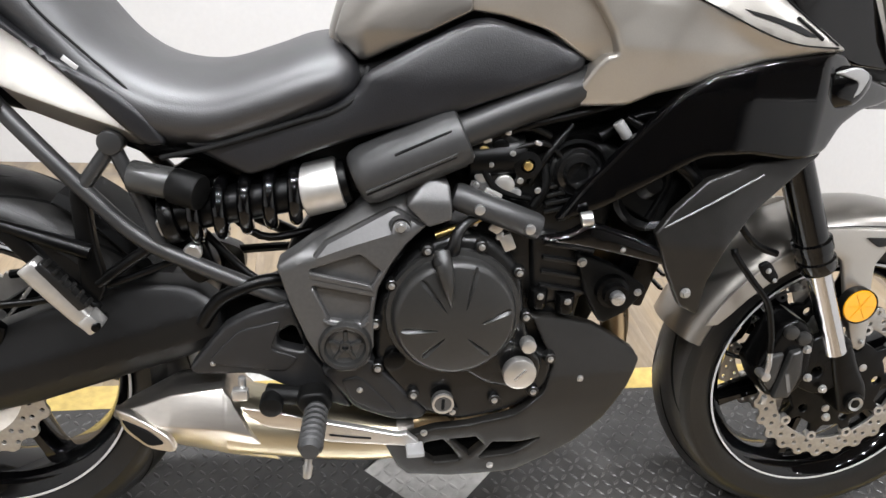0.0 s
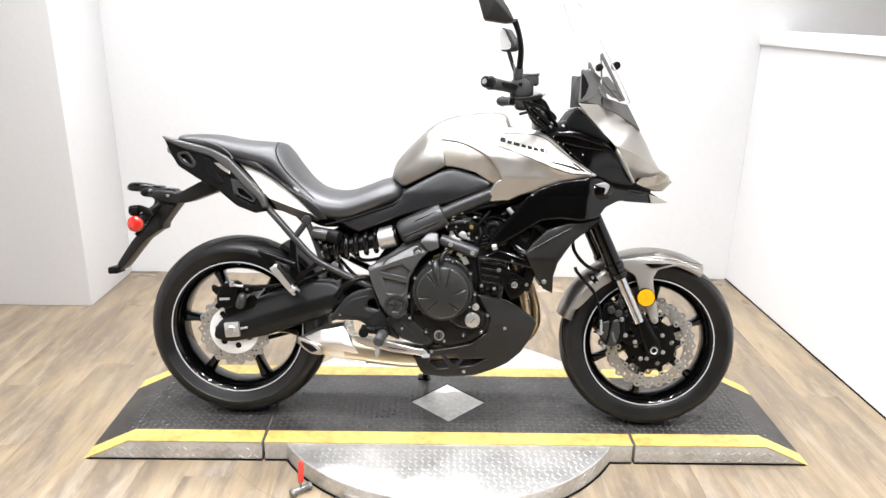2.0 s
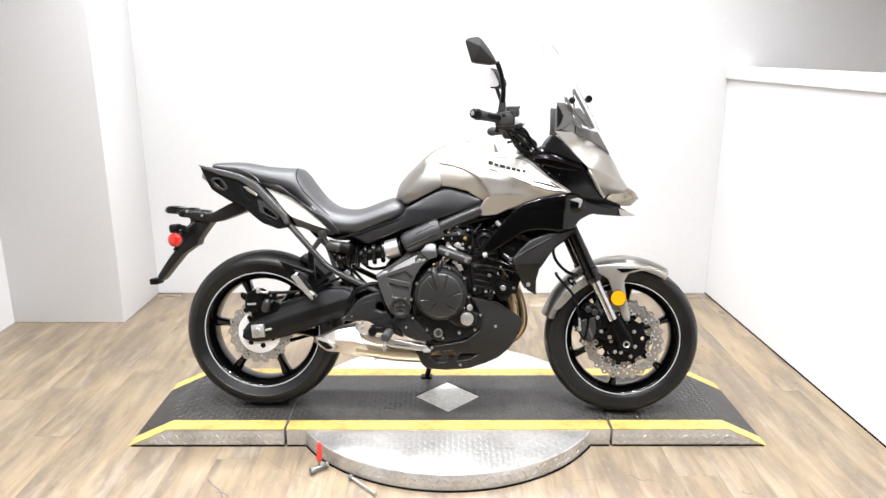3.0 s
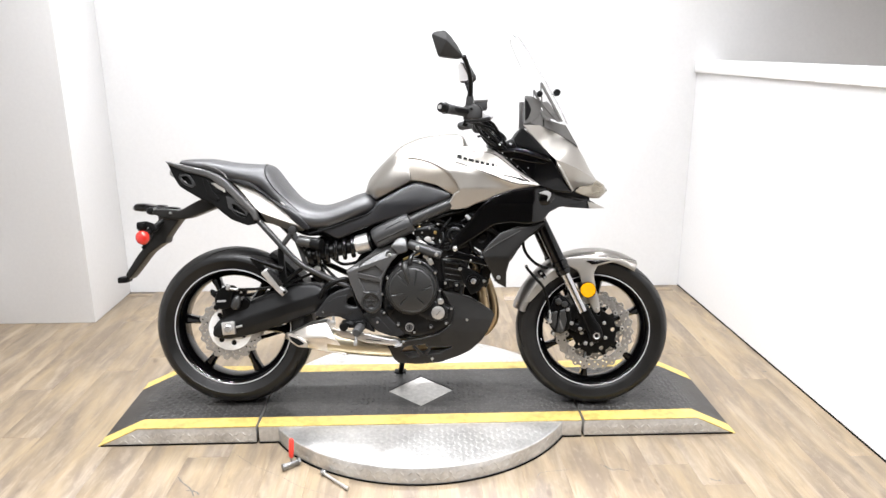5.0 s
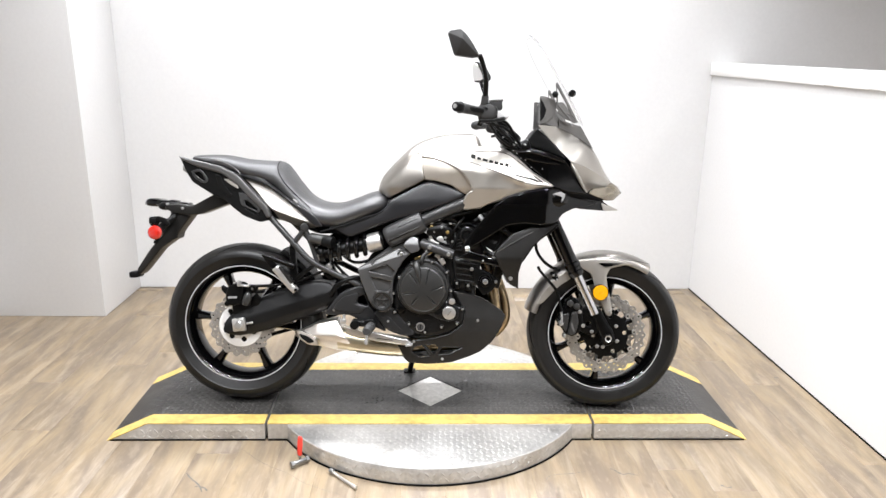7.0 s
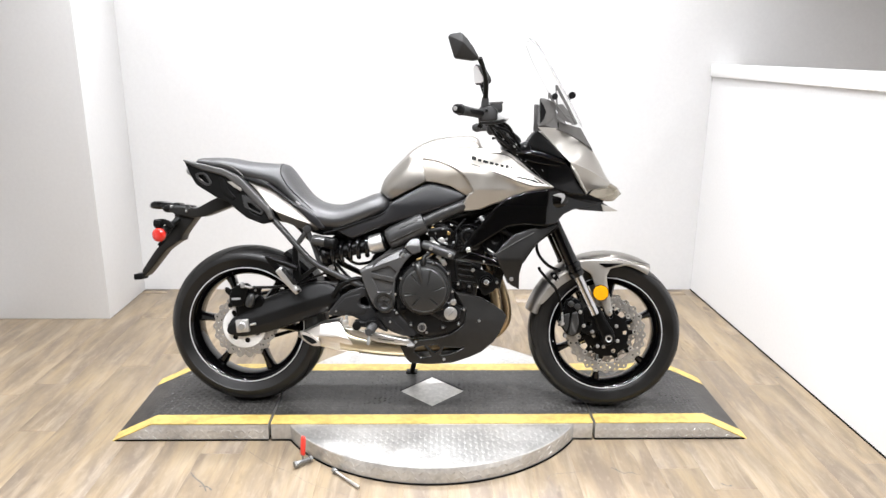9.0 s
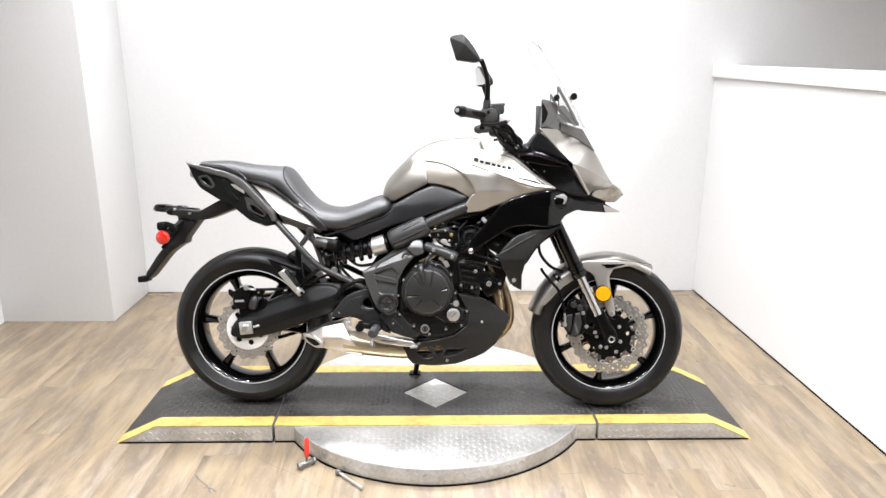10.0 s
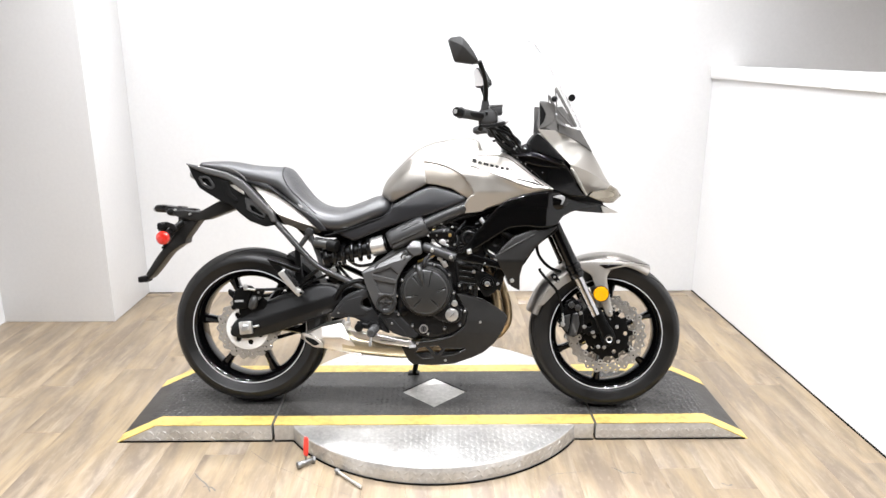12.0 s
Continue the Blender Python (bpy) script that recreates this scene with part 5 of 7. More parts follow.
cv = part("clutch_cover", clutch_dome(), COVER_GREY, block, "round black clutch cover with tapered grooves", smooth=28)
part("cover_spine", tube([(-0.025, -0.184, 0.576), (-0.021, -0.194, 0.560), (-0.014, -0.1985, 0.532), (-0.007, -0.1970, 0.500)], [0.0115, 0.0125, 0.0085, 0.0010], 16, 5), COVER_GREY, cv, "raised cable housing")
part("spine_collar", drum((-0.026, -0.187, 0.570), (-0.0225, -0.193, 0.560), 0.0135, 0.002, 20), CASE, cv)
part("case_step", plate([(0.070, 0.440), (0.115, 0.425), (0.140, 0.400), (0.135, 0.365), (0.100, 0.355), (0.06, 0.36), (0.02, 0.385), (0.0, 0.392)], -0.168, 0.02, 0.006), CASE, case)
part("filler_cap", drum((0.101, -0.178, 0.392), (0.101, -0.194, 0.392), 0.0245, 0.003, 36), ALU, case, "bright oil filler cap")
part("cap_slot", box(0.101, -0.1942, 0.392, 0.024, 0.003, 0.0035, 0.001, tilt(48)), BOLT, case)
part("small_cap", drum((0.111, -0.170, 0.434), (0.111, -0.188, 0.434), 0.0112, 0.002, 24), ALU, case)
part("timing_plug", rod((-0.006, -0.168, 0.335), (-0.006, -0.180, 0.335), [(0, 0.0165), (0.7, 0.0165), (0.72, 0.013), (1, 0.013)], 30), FRAME_GREY, case)
part("plug_ring", turned([(0.0128, -0.181), (0.0162, -0.181), (0.0162, -0.176), (0.0128, -0.176)], -0.006, 0.335, 36), ALU, case, "bright plug ring")
# slot shade as a black bar, not cut in
part("plug_slot", box(-0.006, -0.1805, 0.335, 0.0045, 0.003, 0.017, 0), GAP, case)
part("case_button", drum((-0.080, -0.158, 0.402), (-0.080, -0.172, 0.402), 0.016, 0.003, 20), SATIN, case)
for bx, bz in ((-0.041, 0.571), (0.033, 0.579), (0.090, 0.541), (0.107, 0.472), (0.151, 0.404), (0.131, 0.348), (0.073, 0.334), (0.011, 0.314), (-0.049, 0.343), (-0.103, 0.388), (-0.109, 0.459), (-0.088, 0.519)):
    b = rod((bx, -0.155, bz), (bx, -0.170, bz), [(0, 0.0095), (0.9, 0.009), (1, 0.0075)], 14)
    part("bolt_boss", b, CASE, case)
    bolt(bx, -0.1705, bz, case, 0.72)
part("cable_arm", tube([(-0.012, -0.150, 0.560), (-0.006, -0.168, 0.575), (0.0, -0.165, 0.60), (0.02, -0.155, 0.615), (0.06, -0.14, 0.628)], [0.012, 0.010, 0.008, 0.006, 0.005], 12), CASE, case)
part("cable_bracket", box(0.055, -0.150, 0.603, 0.018, 0.006, 0.02, 0.002, tilt(-30)), ALU, case)
part("cable_rod", tube([(-0.03, -0.150, 0.588), (0.01, -0.152, 0.605), (0.035, -0.150, 0.617)], 0.005, 10), GOLD, case)

cyl = part("cylinder", plate([(0.105, 0.600), (0.20, 0.580), (0.215, 0.490), (0.125, 0.470), (0.115, 0.52)], -0.135, 0.25, 0.012), CASE, block, "black finned cylinder")
for i in range(4):
    part("fin", box(0.165, -0.137, 0.505 + 0.022 * i, 0.075, 0.012, 0.006, 0.002, tilt(-8)), CASE, cyl)
for bx, bz in ((0.128, 0.495), (0.170, 0.487)):
    part("hose_clamp", drum((bx, -0.14, bz - 0.018), (bx, -0.14, bz + 0.012), 0.014, 0.003, 20), SATIN, cyl)
    bolt(bx, -0.155, bz + 0.004, cyl, 0.8)
head = part("cylinder_head", plate([(0.125, 0.705), (0.185, 0.715), (0.225, 0.690), (0.215, 0.625), (0.125, 0.615), (0.11, 0.65)], -0.130, 0.25, 0.015), CASE, block, "black cylinder head")
for i, r in enumerate((0.042, 0.030, 0.018)):
    part("head_ring", turned([(r - 0.004, -0.131 - 0.006 * i), (r, -0.137 - 0.006 * i), (r + 0.004, -0.131 - 0.006 * i), (r, -0.124)], 0.163, 0.680, 40), HEAD_BLACK, head)
part("head_cap", drum((0.163, -0.125, 0.680), (0.163, -0.142, 0.680), 0.032, 0.006, 32), HEAD_BLACK, head)
for i in range(4):
    part("head_fin", box(0.150, -0.134, 0.628 + 0.012 * i, 0.055, 0.01, 0.005, 0.001, tilt(14)), CASE, head)
thr = part("throttle_body", drum((0.01, -0.115, 0.690), (0.09, -0.115, 0.700), 0.032, 0.004, 26), SATIN, block, "black throttle bodies with linkage")
for bx, bz, r, mat in ((0.090, 0.690, 0.018, SATIN), (0.052, 0.712, 0.012, SATIN), (0.062, 0.660, 0.014, ALU), (0.030, 0.672, 0.011, BOLT), (0.078, 0.648, 0.009, BOLT), (0.030, 0.705, 0.009, GOLD)):
    part("linkage_wheel", drum((bx, -0.118, bz), (bx, -0.142, bz), r, 0.002, 20), mat, thr)
part("pulley", turned([(0.010, -0.148), (0.019, -0.146), (0.019, -0.140), (0.010, -0.140)], 0.090, 0.690, 30), SATIN, thr)
part("pulley_bolt", drum((0.090, -0.140, 0.690), (0.090, -0.151, 0.690), 0.0065, 0.001, 14), GOLD, thr)
for pts, r in (([(0.03, -0.13, 0.72), (0.10, -0.142, 0.748), (0.19, -0.14, 0.772), (0.25, -0.12, 0.79)], 0.006), ([(0.10, -0.13, 0.66), (0.115, -0.14, 0.70), (0.15, -0.13, 0.745)], 0.005), ([(0.02, -0.135, 0.70), (0.05, -0.142, 0.655), (0.10, -0.135, 0.64)], 0.005),
               ([(0.07, -0.14, 0.71), (0.11, -0.14, 0.72), (0.14, -0.135, 0.70)], 0.004), ([(0.04, -0.128, 0.735), (0.09, -0.135, 0.74), (0.12, -0.13, 0.728)], 0.007), ([(0.105, -0.14, 0.63), (0.12, -0.138, 0.66), (0.115, -0.13, 0.69)], 0.007)):
    part("hose", tube(pts, r, 10), SATIN, thr)

for bx, bz, w, h, a, mt in ((0.044, 0.648, 0.026, 0.014, -25, ALU), (0.018, 0.638, 0.014, 0.012, 10, BOLT), (0.003, 0.600, 0.022, 0.012, 40, ALU), (0.020, 0.608, 0.016, 0.008, -15, BOLT), (0.072, 0.580, 0.018, 0.026, 25, ALU), (0.060, 0.590, 0.010, 0.014, 0, BOLT), (0.030, 0.725, 0.012, 0.010, 20, BOLT), (0.058, 0.735, 0.008, 0.008, 0, BOLT), (0.100, 0.722, 0.010, 0.006, -20, BOLT)):
    part("linkage_tab", box(bx, -0.150, bz, w, 0.006, h, 0.002, tilt(a)), mt, thr)
for bx, bz in ((0.012, 0.700), (0.040, 0.690), (0.068, 0.705), (0.082, 0.668), (0.108, 0.655), (0.022, 0.660)):
    bolt(bx, -0.146, bz, thr, 0.7)
part("throttle_plate", plate([(0.005, 0.715), (0.050, 0.735), (0.085, 0.720), (0.105, 0.690), (0.090, 0.655), (0.050, 0.650), (0.030, 0.672), (0.012, 0.685)], -0.138, 0.01, 0.004, holes=[circle(0.045, 0.700, 0.010, 14), circle(0.070, 0.672, 0.008, 12)]), CASE, thr, "black cast throttle housing")
bar = part("engine_hanger", rod((-0.010, -0.152, 0.648), (0.112, -0.160, 0.606), [(0, 0.016), (0.05, 0.019), (0.95, 0.019), (1, 0.017)], 24), RAIL_GREY, bike, "dark grey engine hanger tube")
for f in (0.28, 0.86):
    c = Vector((-0.010, -0.152, 0.648)).lerp(Vector((0.112, -0.160, 0.606)), f)
    part("hanger_bolt", drum((c.x, c.y - 0.017, c.z - 0.002), (c.x, c.y - 0.023, c.z - 0.002), 0.0075, 0.002, 16), BOLT, bar)

RIDGE = [(-0.192, 0.564), (-0.177, 0.582), (-0.132, 0.607), (-0.096, 0.627), (-0.088, 0.629), (-0.053, 0.613)]
WEDGE_LOW = [(-0.26, 0.536), (-0.19, 0.561), (-0.146, 0.579), (-0.094, 0.597), (-0.03, 0.618)]
POCKET_HIGH = [(-0.198, 0.544), (-0.133, 0.567), (-0.104, 0.543), (-0.119, 0.519), (-0.196, 0.535)]
POCKET_LOW = [(-0.195, 0.520), (-0.116, 0.505), (-0.119, 0.478), (-0.130, 0.466), (-0.172, 0.470)]


def cover_y(x, z):
    """An upright face under a wedge and a bevel that look upwards and meet on a pressed line."""
    low = float(np.interp(x, [p[0] for p in WEDGE_LOW], [p[1] for p in WEDGE_LOW]))
    top = float(np.interp(x, [p[0] for p in RIDGE], [p[1] for p in RIDGE]))
    y = -0.177 + max(0.0, z - low) * 0.50 + max(0.0, z - top) * 0.55
    return y + 0.005 * max(0.0, 1 - line_gap(x, z, RIDGE) / 0.0032)


fc = part("frame_cover", plate([(-0.243, 0.549), (-0.190, 0.584), (-0.161, 0.605), (-0.128, 0.632), (-0.089, 0.650), (-0.050, 0.665), (-0.036, 0.645), (-0.044, 0.612), (-0.071, 0.584), (-0.092, 0.551), (-0.107, 0.517), (-0.112, 0.474), (-0.110, 0.430), (-0.117, 0.402), (-0.136, 0.388), (-0.160, 0.388), (-0.184, 0.405), (-0.203, 0.438), (-0.226, 0.495)], cover_y, 0.036, 0.004, holes=[POCKET_HIGH, POCKET_LOW], grid=0.006, cut=0.05, times=1,
    creases=[RIDGE, beside(RIDGE, 0.0032), beside(RIDGE, -0.0032), WEDGE_LOW[1:4]]), FRAME_GREY, bike, "dark grey angular frame cover", smooth=22)
part("pocket", plate([(-0.212, 0.548), (-0.15, 0.575), (-0.095, 0.560), (-0.108, 0.510), (-0.112, 0.462), (-0.185, 0.458), (-0.205, 0.50)], -0.167, 0.01, 0.002), FRAME_GREY, fc)
part("pocket_lip", plate([(-0.200, 0.541), (-0.118, 0.524), (-0.112, 0.512), (-0.120, 0.516), (-0.200, 0.532)], -0.1785, 0.006, 0.0015, cut=0.05, grid=0.008), FRAME_GREY, fc)
part("pocket_lip", tube([(-0.180, -0.176, 0.470), (-0.168, -0.179, 0.465), (-0.132, -0.179, 0.461), (-0.120, -0.178, 0.470)], 0.003, 8), FRAME_GREY, fc)
part("tube_socket", plate([(-0.075, 0.640), (-0.048, 0.676), (-0.018, 0.668), (-0.012, 0.622), (-0.044, 0.610)], lambda x, z: -0.184 + max(0, z - 0.645) * 0.5, 0.05, 0.004, cut=0.08, grid=0.008), FRAME_GREY, fc, "dark grey tube socket")
part("pivot_ring", turned([(0.026, -0.181), (0.029, -0.186), (0.034, -0.187), (0.037, -0.183), (0.038, -0.168), (0.026, -0.168)], -0.150, 0.431, 52), COVER_GREY, fc)
cap = part("pivot_cap", turned([(0.0, -0.176), (0.018, -0.176), (0.0265, -0.180), (0.0265, -0.170), (0.0, -0.170)], -0.150, 0.431, 40), COVER_GREY, fc, "round dark grey pivot cap")
part("cap_hub", turned([(0.0045, -0.1845), (0.0075, -0.1845), (0.009, -0.182), (0.009, -0.174), (0.0045, -0.174)], -0.150, 0.431, 24), COVER_GREY, cap)
for k in range(5):
    a = radians(90 + 72 * k)
    part("cap_rib", box(-0.150 + 0.016 * math.cos(a), -0.179, 0.431 + 0.016 * math.sin(a), 0.016, 0.008, 0.006, 0.002, Matrix.Rotation(-a, 4, "Y")), COVER_GREY, cap)
bolt(-0.080, -0.176, 0.607, fc, 1.25)
part("bolt_cup", turned([(0.010, -0.173), (0.0135, -0.177), (0.0165, -0.170), (0.010, -0.166)], -0.080, 0.607, 26), FRAME_GREY, fc)
leg = part("frame_leg", plate([(-0.116, 0.405), (-0.026, 0.308), (-0.036, 0.297), (-0.079, 0.297), (-0.133, 0.317), (-0.185, 0.380), (-0.163, 0.397)], -0.164, 0.03, 0.006, cut=0.1), GREY_PANEL, bike, "dark grey lower frame cover")
part("leg_inset", plate([(-0.130, 0.375), (-0.070, 0.312), (-0.100, 0.312), (-0.140, 0.335), (-0.155, 0.368)], -0.1665, 0.006, 0.002, cut=0.1), GREY_PANEL, leg)
bolt(-0.128, -0.168, 0.352, leg, 0.7)
guard = part("heel_guard", plate([(-0.226, 0.486), (-0.286, 0.465), (-0.318, 0.446), (-0.368, 0.380), (-0.365, 0.368), (-0.276, 0.370), (-0.222, 0.342), (-0.135, 0.306), (-0.168, 0.367), (-0.203, 0.410)], -0.152, 0.022, 0.006, holes=[rounded([(-0.245, 0.435), (-0.222, 0.450), (-0.205, 0.405), (-0.245, 0.415)], 0.15)], cut=0.1), GREY_PANEL, bike, "black heel guard")
part("guard_inset", plate([(-0.300, 0.440), (-0.238, 0.458), (-0.255, 0.412), (-0.215, 0.398), (-0.235, 0.375), (-0.345, 0.388)], -0.1545, 0.006, 0.002, cut=0.1), GREY_PANEL, guard)
bolt(-0.335, -0.154, 0.388, guard, 0.6)
part("hose", tube([(-0.35, -0.13, 0.44), (-0.32, -0.14, 0.485), (-0.26, -0.135, 0.51), (-0.215, -0.12, 0.50)], 0.010, 12), SATIN, guard)

# rider footrest and brake pedal
P0, P1 = Vector((-0.188, -0.190, 0.340)), Vector((-0.193, -0.288, 0.336))
fp = part("footpeg", rod(P0, P1, [(0, 0.010), (0.08, 0.0145), (0.9, 0.0155), (1, 0.012)], 18), GRIP, bike, "black ribbed rubber footpeg")
for k in range(7):
    part("peg_rib", turned([(0.0150, -0.003), (0.0172, 0), (0.0150, 0.003), (0.013, 0)], 0, 0, 20), GRIP, fp).matrix_basis = Matrix.Translation(P0.lerp(P1, 0.16 + k * 0.12))
part("peg_feeler", rod((-0.194, -0.274, 0.326), (-0.197, -0.277, 0.288), [(0, 0.005), (0.5, 0.005), (0.6, 0.007), (1, 0.0055)], 12), BOLT, fp)
part("peg_hanger", plate([(-0.212, 0.362), (-0.18, 0.366), (-0.165, 0.345), (-0.175, 0.325), (-0.205, 0.325), (-0.218, 0.345)], -0.196, 0.03, 0.006), MATTE, fp)
pedal = part("brake_pedal", plate([(-0.205, 0.318), (-0.175, 0.313), (-0.124, 0.302), (-0.068, 0.290), (-0.058, 0.293), (-0.040, 0.277), (-0.040, 0.267), (-0.066, 0.271), (-0.109, 0.274), (-0.168, 0.279), (-0.205, 0.290)], -0.192, 0.010, 0.003, cut=0.08, grid=0.008, creases=[[(-0.165, 0.292), (-0.112, 0.285)]]), ALU, bike, "pale cast aluminium brake pedal")
# the slot's shade is a black line laid on the pedal
part("pedal_slot", tube([(-0.170, -0.1925, 0.293), (-0.140, -0.1925, 0.289), (-0.110, -0.1925, 0.286)], 0.0015, 6, 2), GAP, pedal, "narrow slot drawn as a dark line")
part("pedal_tip", box(-0.046, -0.202, 0.272, 0.026, 0.030, 0.007, 0.002, tilt(4)), LIGHT_GREY, pedal)
part("master_cylinder", drum((-0.262, -0.162, 0.346), (-0.200, -0.168, 0.342), 0.014, 0.004, 20), MATTE, bike, "black rear brake master cylinder")
part("master_cap", drum((-0.252, -0.165, 0.340), (-0.252, -0.192, 0.338), 0.0165, 0.003, 24), MATTE, bike, "round black cap")
part("pushrod", drum((-0.294, -0.165, 0.345), (-0.294, -0.165, 0.374), 0.0055, 0.001, 12), BOLT, bike, "bright pushrod")
part("clevis", box(-0.296, -0.172, 0.350, 0.022, 0.014, 0.018, 0.003), ALU, bike, "bright clevis")

# exhaust
muf = part("muffler", folded([(-0.488, 0.279, 0.288, 0.010, 0), (-0.465, 0.270, 0.303, 0.030, 0), (-0.430, 0.260, 0.320, 0.046, 0), (-0.398, 0.248, 0.337, 0.056, 0), (-0.318, 0.231, 0.353, 0.066, 0.010), (-0.278, 0.219, 0.340, 0.064, 0.075)], [(-1.0, 0.52), (-0.66, 0.98), (0.55, 1.0), (1.0, 0.5), (0.5, 0.0), (-0.60, 0.02)], -0.116), STEEL, bike, "brushed steel side muffler with folded facets", smooth=24)
sleeve = part("muffler_sleeve", loft([(-0.318, 0.230, 0.325, 0.056), (-0.225, 0.220, 0.305, 0.056), (-0.133, 0.212, 0.290, 0.053), (-0.070, 0.210, 0.282, 0.046)], 4, 32, yc=-0.116, power=2.6), STEEL_WARM, muf, "heat-tinted steel sleeve")
part("heat_shield", plate([(-0.300, 0.330), (-0.236, 0.318), (-0.165, 0.300), (-0.085, 0.283), (-0.045, 0.276), (-0.045, 0.262), (-0.105, 0.268), (-0.180, 0.283), (-0.262, 0.296)], -0.176, 0.004, 0.002, cut=0.08, grid=0.012), STEEL, muf, "bright steel heat shield")
def pipe_side(x, z):
    """The muffler's near flank."""
    return -0.119 - 0.97 * float(np.interp(x, (-0.488, -0.465, -0.430, -0.398, -0.318), (0.010, 0.030, 0.046, 0.056, 0.066)))


part("outlet_rim", plate([(-0.484, 0.303), (-0.464, 0.308), (-0.427, 0.298), (-0.397, 0.281), (-0.386, 0.256), (-0.427, 0.255), (-0.464, 0.273)], lambda x, z: pipe_side(x, z) - 0.004, 0.012, 0.003, cut=0.16, grid=0.008), STEEL, muf, "bright rolled outlet rim")
# black plate just proud of the rim paints the shade inside the bore
part("outlet_bore", plate([(-0.470, 0.296), (-0.427, 0.288), (-0.402, 0.270), (-0.427, 0.261), (-0.458, 0.279)], lambda x, z: pipe_side(x, z) - 0.0055, 0.010, 0.001, cut=0.16, grid=0.008), GAP, muf, "slanted outlet drawn as a dark plate")
part("inner_sleeve", rod((-0.10, -0.118, 0.247), (-0.045, -0.112, 0.244), [(0, 0.040), (0.6, 0.036), (1, 0.03)], 24), STEEL, muf)
for pts in ([(0.225, -0.05, 0.60), (0.258, -0.065, 0.50), (0.276, -0.08, 0.42), (0.280, -0.085, 0.35), (0.262, -0.08, 0.305), (0.220, -0.07, 0.268), (0.12, -0.06, 0.245), (-0.08, -0.09, 0.24)], [(0.235, 0.05, 0.60), (0.284, 0.035, 0.50), (0.314, 0.02, 0.42), (0.322, 0.01, 0.35), (0.304, 0.01, 0.305), (0.256, 0.02, 0.268), (0.12, 0.03, 0.245), (-0.08, -0.04, 0.24)]):
    part("header_pipe", tube(pts, 0.021, 18), PIPE, bike, "heat-stained exhaust header pipe")

def belly_y(x, z):
    """Two facets that meet on a line sloping down to the front."""
    c = 0.372 - (x - 0.12) * 0.10
    return -0.174 + max(0, x - 0.12) * 0.30 + max(0, z - c) * 0.20 + max(0, c - 0.05 - z) * 0.10


belly = part("belly_pan", plate([(0.118, 0.468), (0.167, 0.460), (0.221, 0.442), (0.262, 0.418), (0.304, 0.388), (0.316, 0.370), (0.300, 0.325), (0.266, 0.272), (0.222, 0.236), (0.180, 0.218), (0.109, 0.197), (0.060, 0.192), (0.018, 0.189), (-0.050, 0.193), (-0.066, 0.208), (-0.082, 0.240), (-0.094, 0.262), (-0.060, 0.262), (-0.046, 0.272), (-0.016, 0.284), (0.038, 0.291), (0.103, 0.309), (0.150, 0.345), (0.160, 0.390), (0.140, 0.427)], belly_y, 0.016, 0.004,
    holes=[[(-0.038, 0.238), (-0.026, 0.256), (0.000, 0.262), (0.014, 0.246), (0.030, 0.222), (-0.010, 0.217)], [(0.012, 0.262), (0.050, 0.267), (0.064, 0.252), (0.044, 0.230)], [(0.078, 0.256), (0.154, 0.256), (0.108, 0.234), (0.060, 0.226)]], cut=0.06, times=1, grid=0.009, creases=[[(0.175, 0.366), (0.285, 0.3555)]]), BELLY, bike, "satin black belly pan", smooth=30)
flipped(belly)
part("belly_floor", loft([(-0.05, 0.194, 0.203, 0.125), (0.08, 0.196, 0.205, 0.122), (0.18, 0.220, 0.232, 0.11), (0.25, 0.266, 0.28, 0.08), (0.295, 0.29, 0.33, 0.07)], 4, 20, power=4), MATTE, belly)
for bx, bz in ((0.209, 0.358), (-0.030, 0.277), (0.078, 0.211)):
    bolt(bx, belly_y(bx, bz) - 0.001, bz, belly, 0.85)
stand = part("side_stand", tube([(-0.03, 0.13, 0.25), (-0.052, 0.19, 0.14), (-0.070, 0.246, 0.052)], [0.014, 0.012, 0.011], 14, 3), SATIN, bike, "black side stand")
part("stand_foot", box(-0.072, 0.255, 0.0505, 0.05, 0.04, 0.008, 0.002, Matrix.Rotation(radians(10.5), 4, "X")), SATIN, stand)

# -- fairing --
lf = part("lower_fairing", plate([(0.497, 0.729), (0.391, 0.714), (0.329, 0.690), (0.284, 0.647), (0.262, 0.616), (0.285, 0.567), (0.322, 0.503), (0.355, 0.486), (0.354, 0.543), (0.368, 0.598), (0.402, 0.646), (0.453, 0.691)], lambda x, z: -0.205 + abs(z - 0.60) * 0.16 + max(0, x - 0.36) * 0.10, 0.012, 0.004, cut=0.05, times=1, grid=0.010, creases=[[(0.272, 0.60), (0.362, 0.60)]]), BELLY, bike, "dark grey satin lower fairing panel")
flipped(lf)
# lighter grey bead paints the highlight along the fold
part("panel_crease", tube([(0.275, -0.200, 0.625), (0.34, -0.2015, 0.665), (0.405, -0.191, 0.700)], 0.0016, 6), FRAME_GREY, lf)
bolt(0.325, -0.196, 0.526, lf, 1.2)
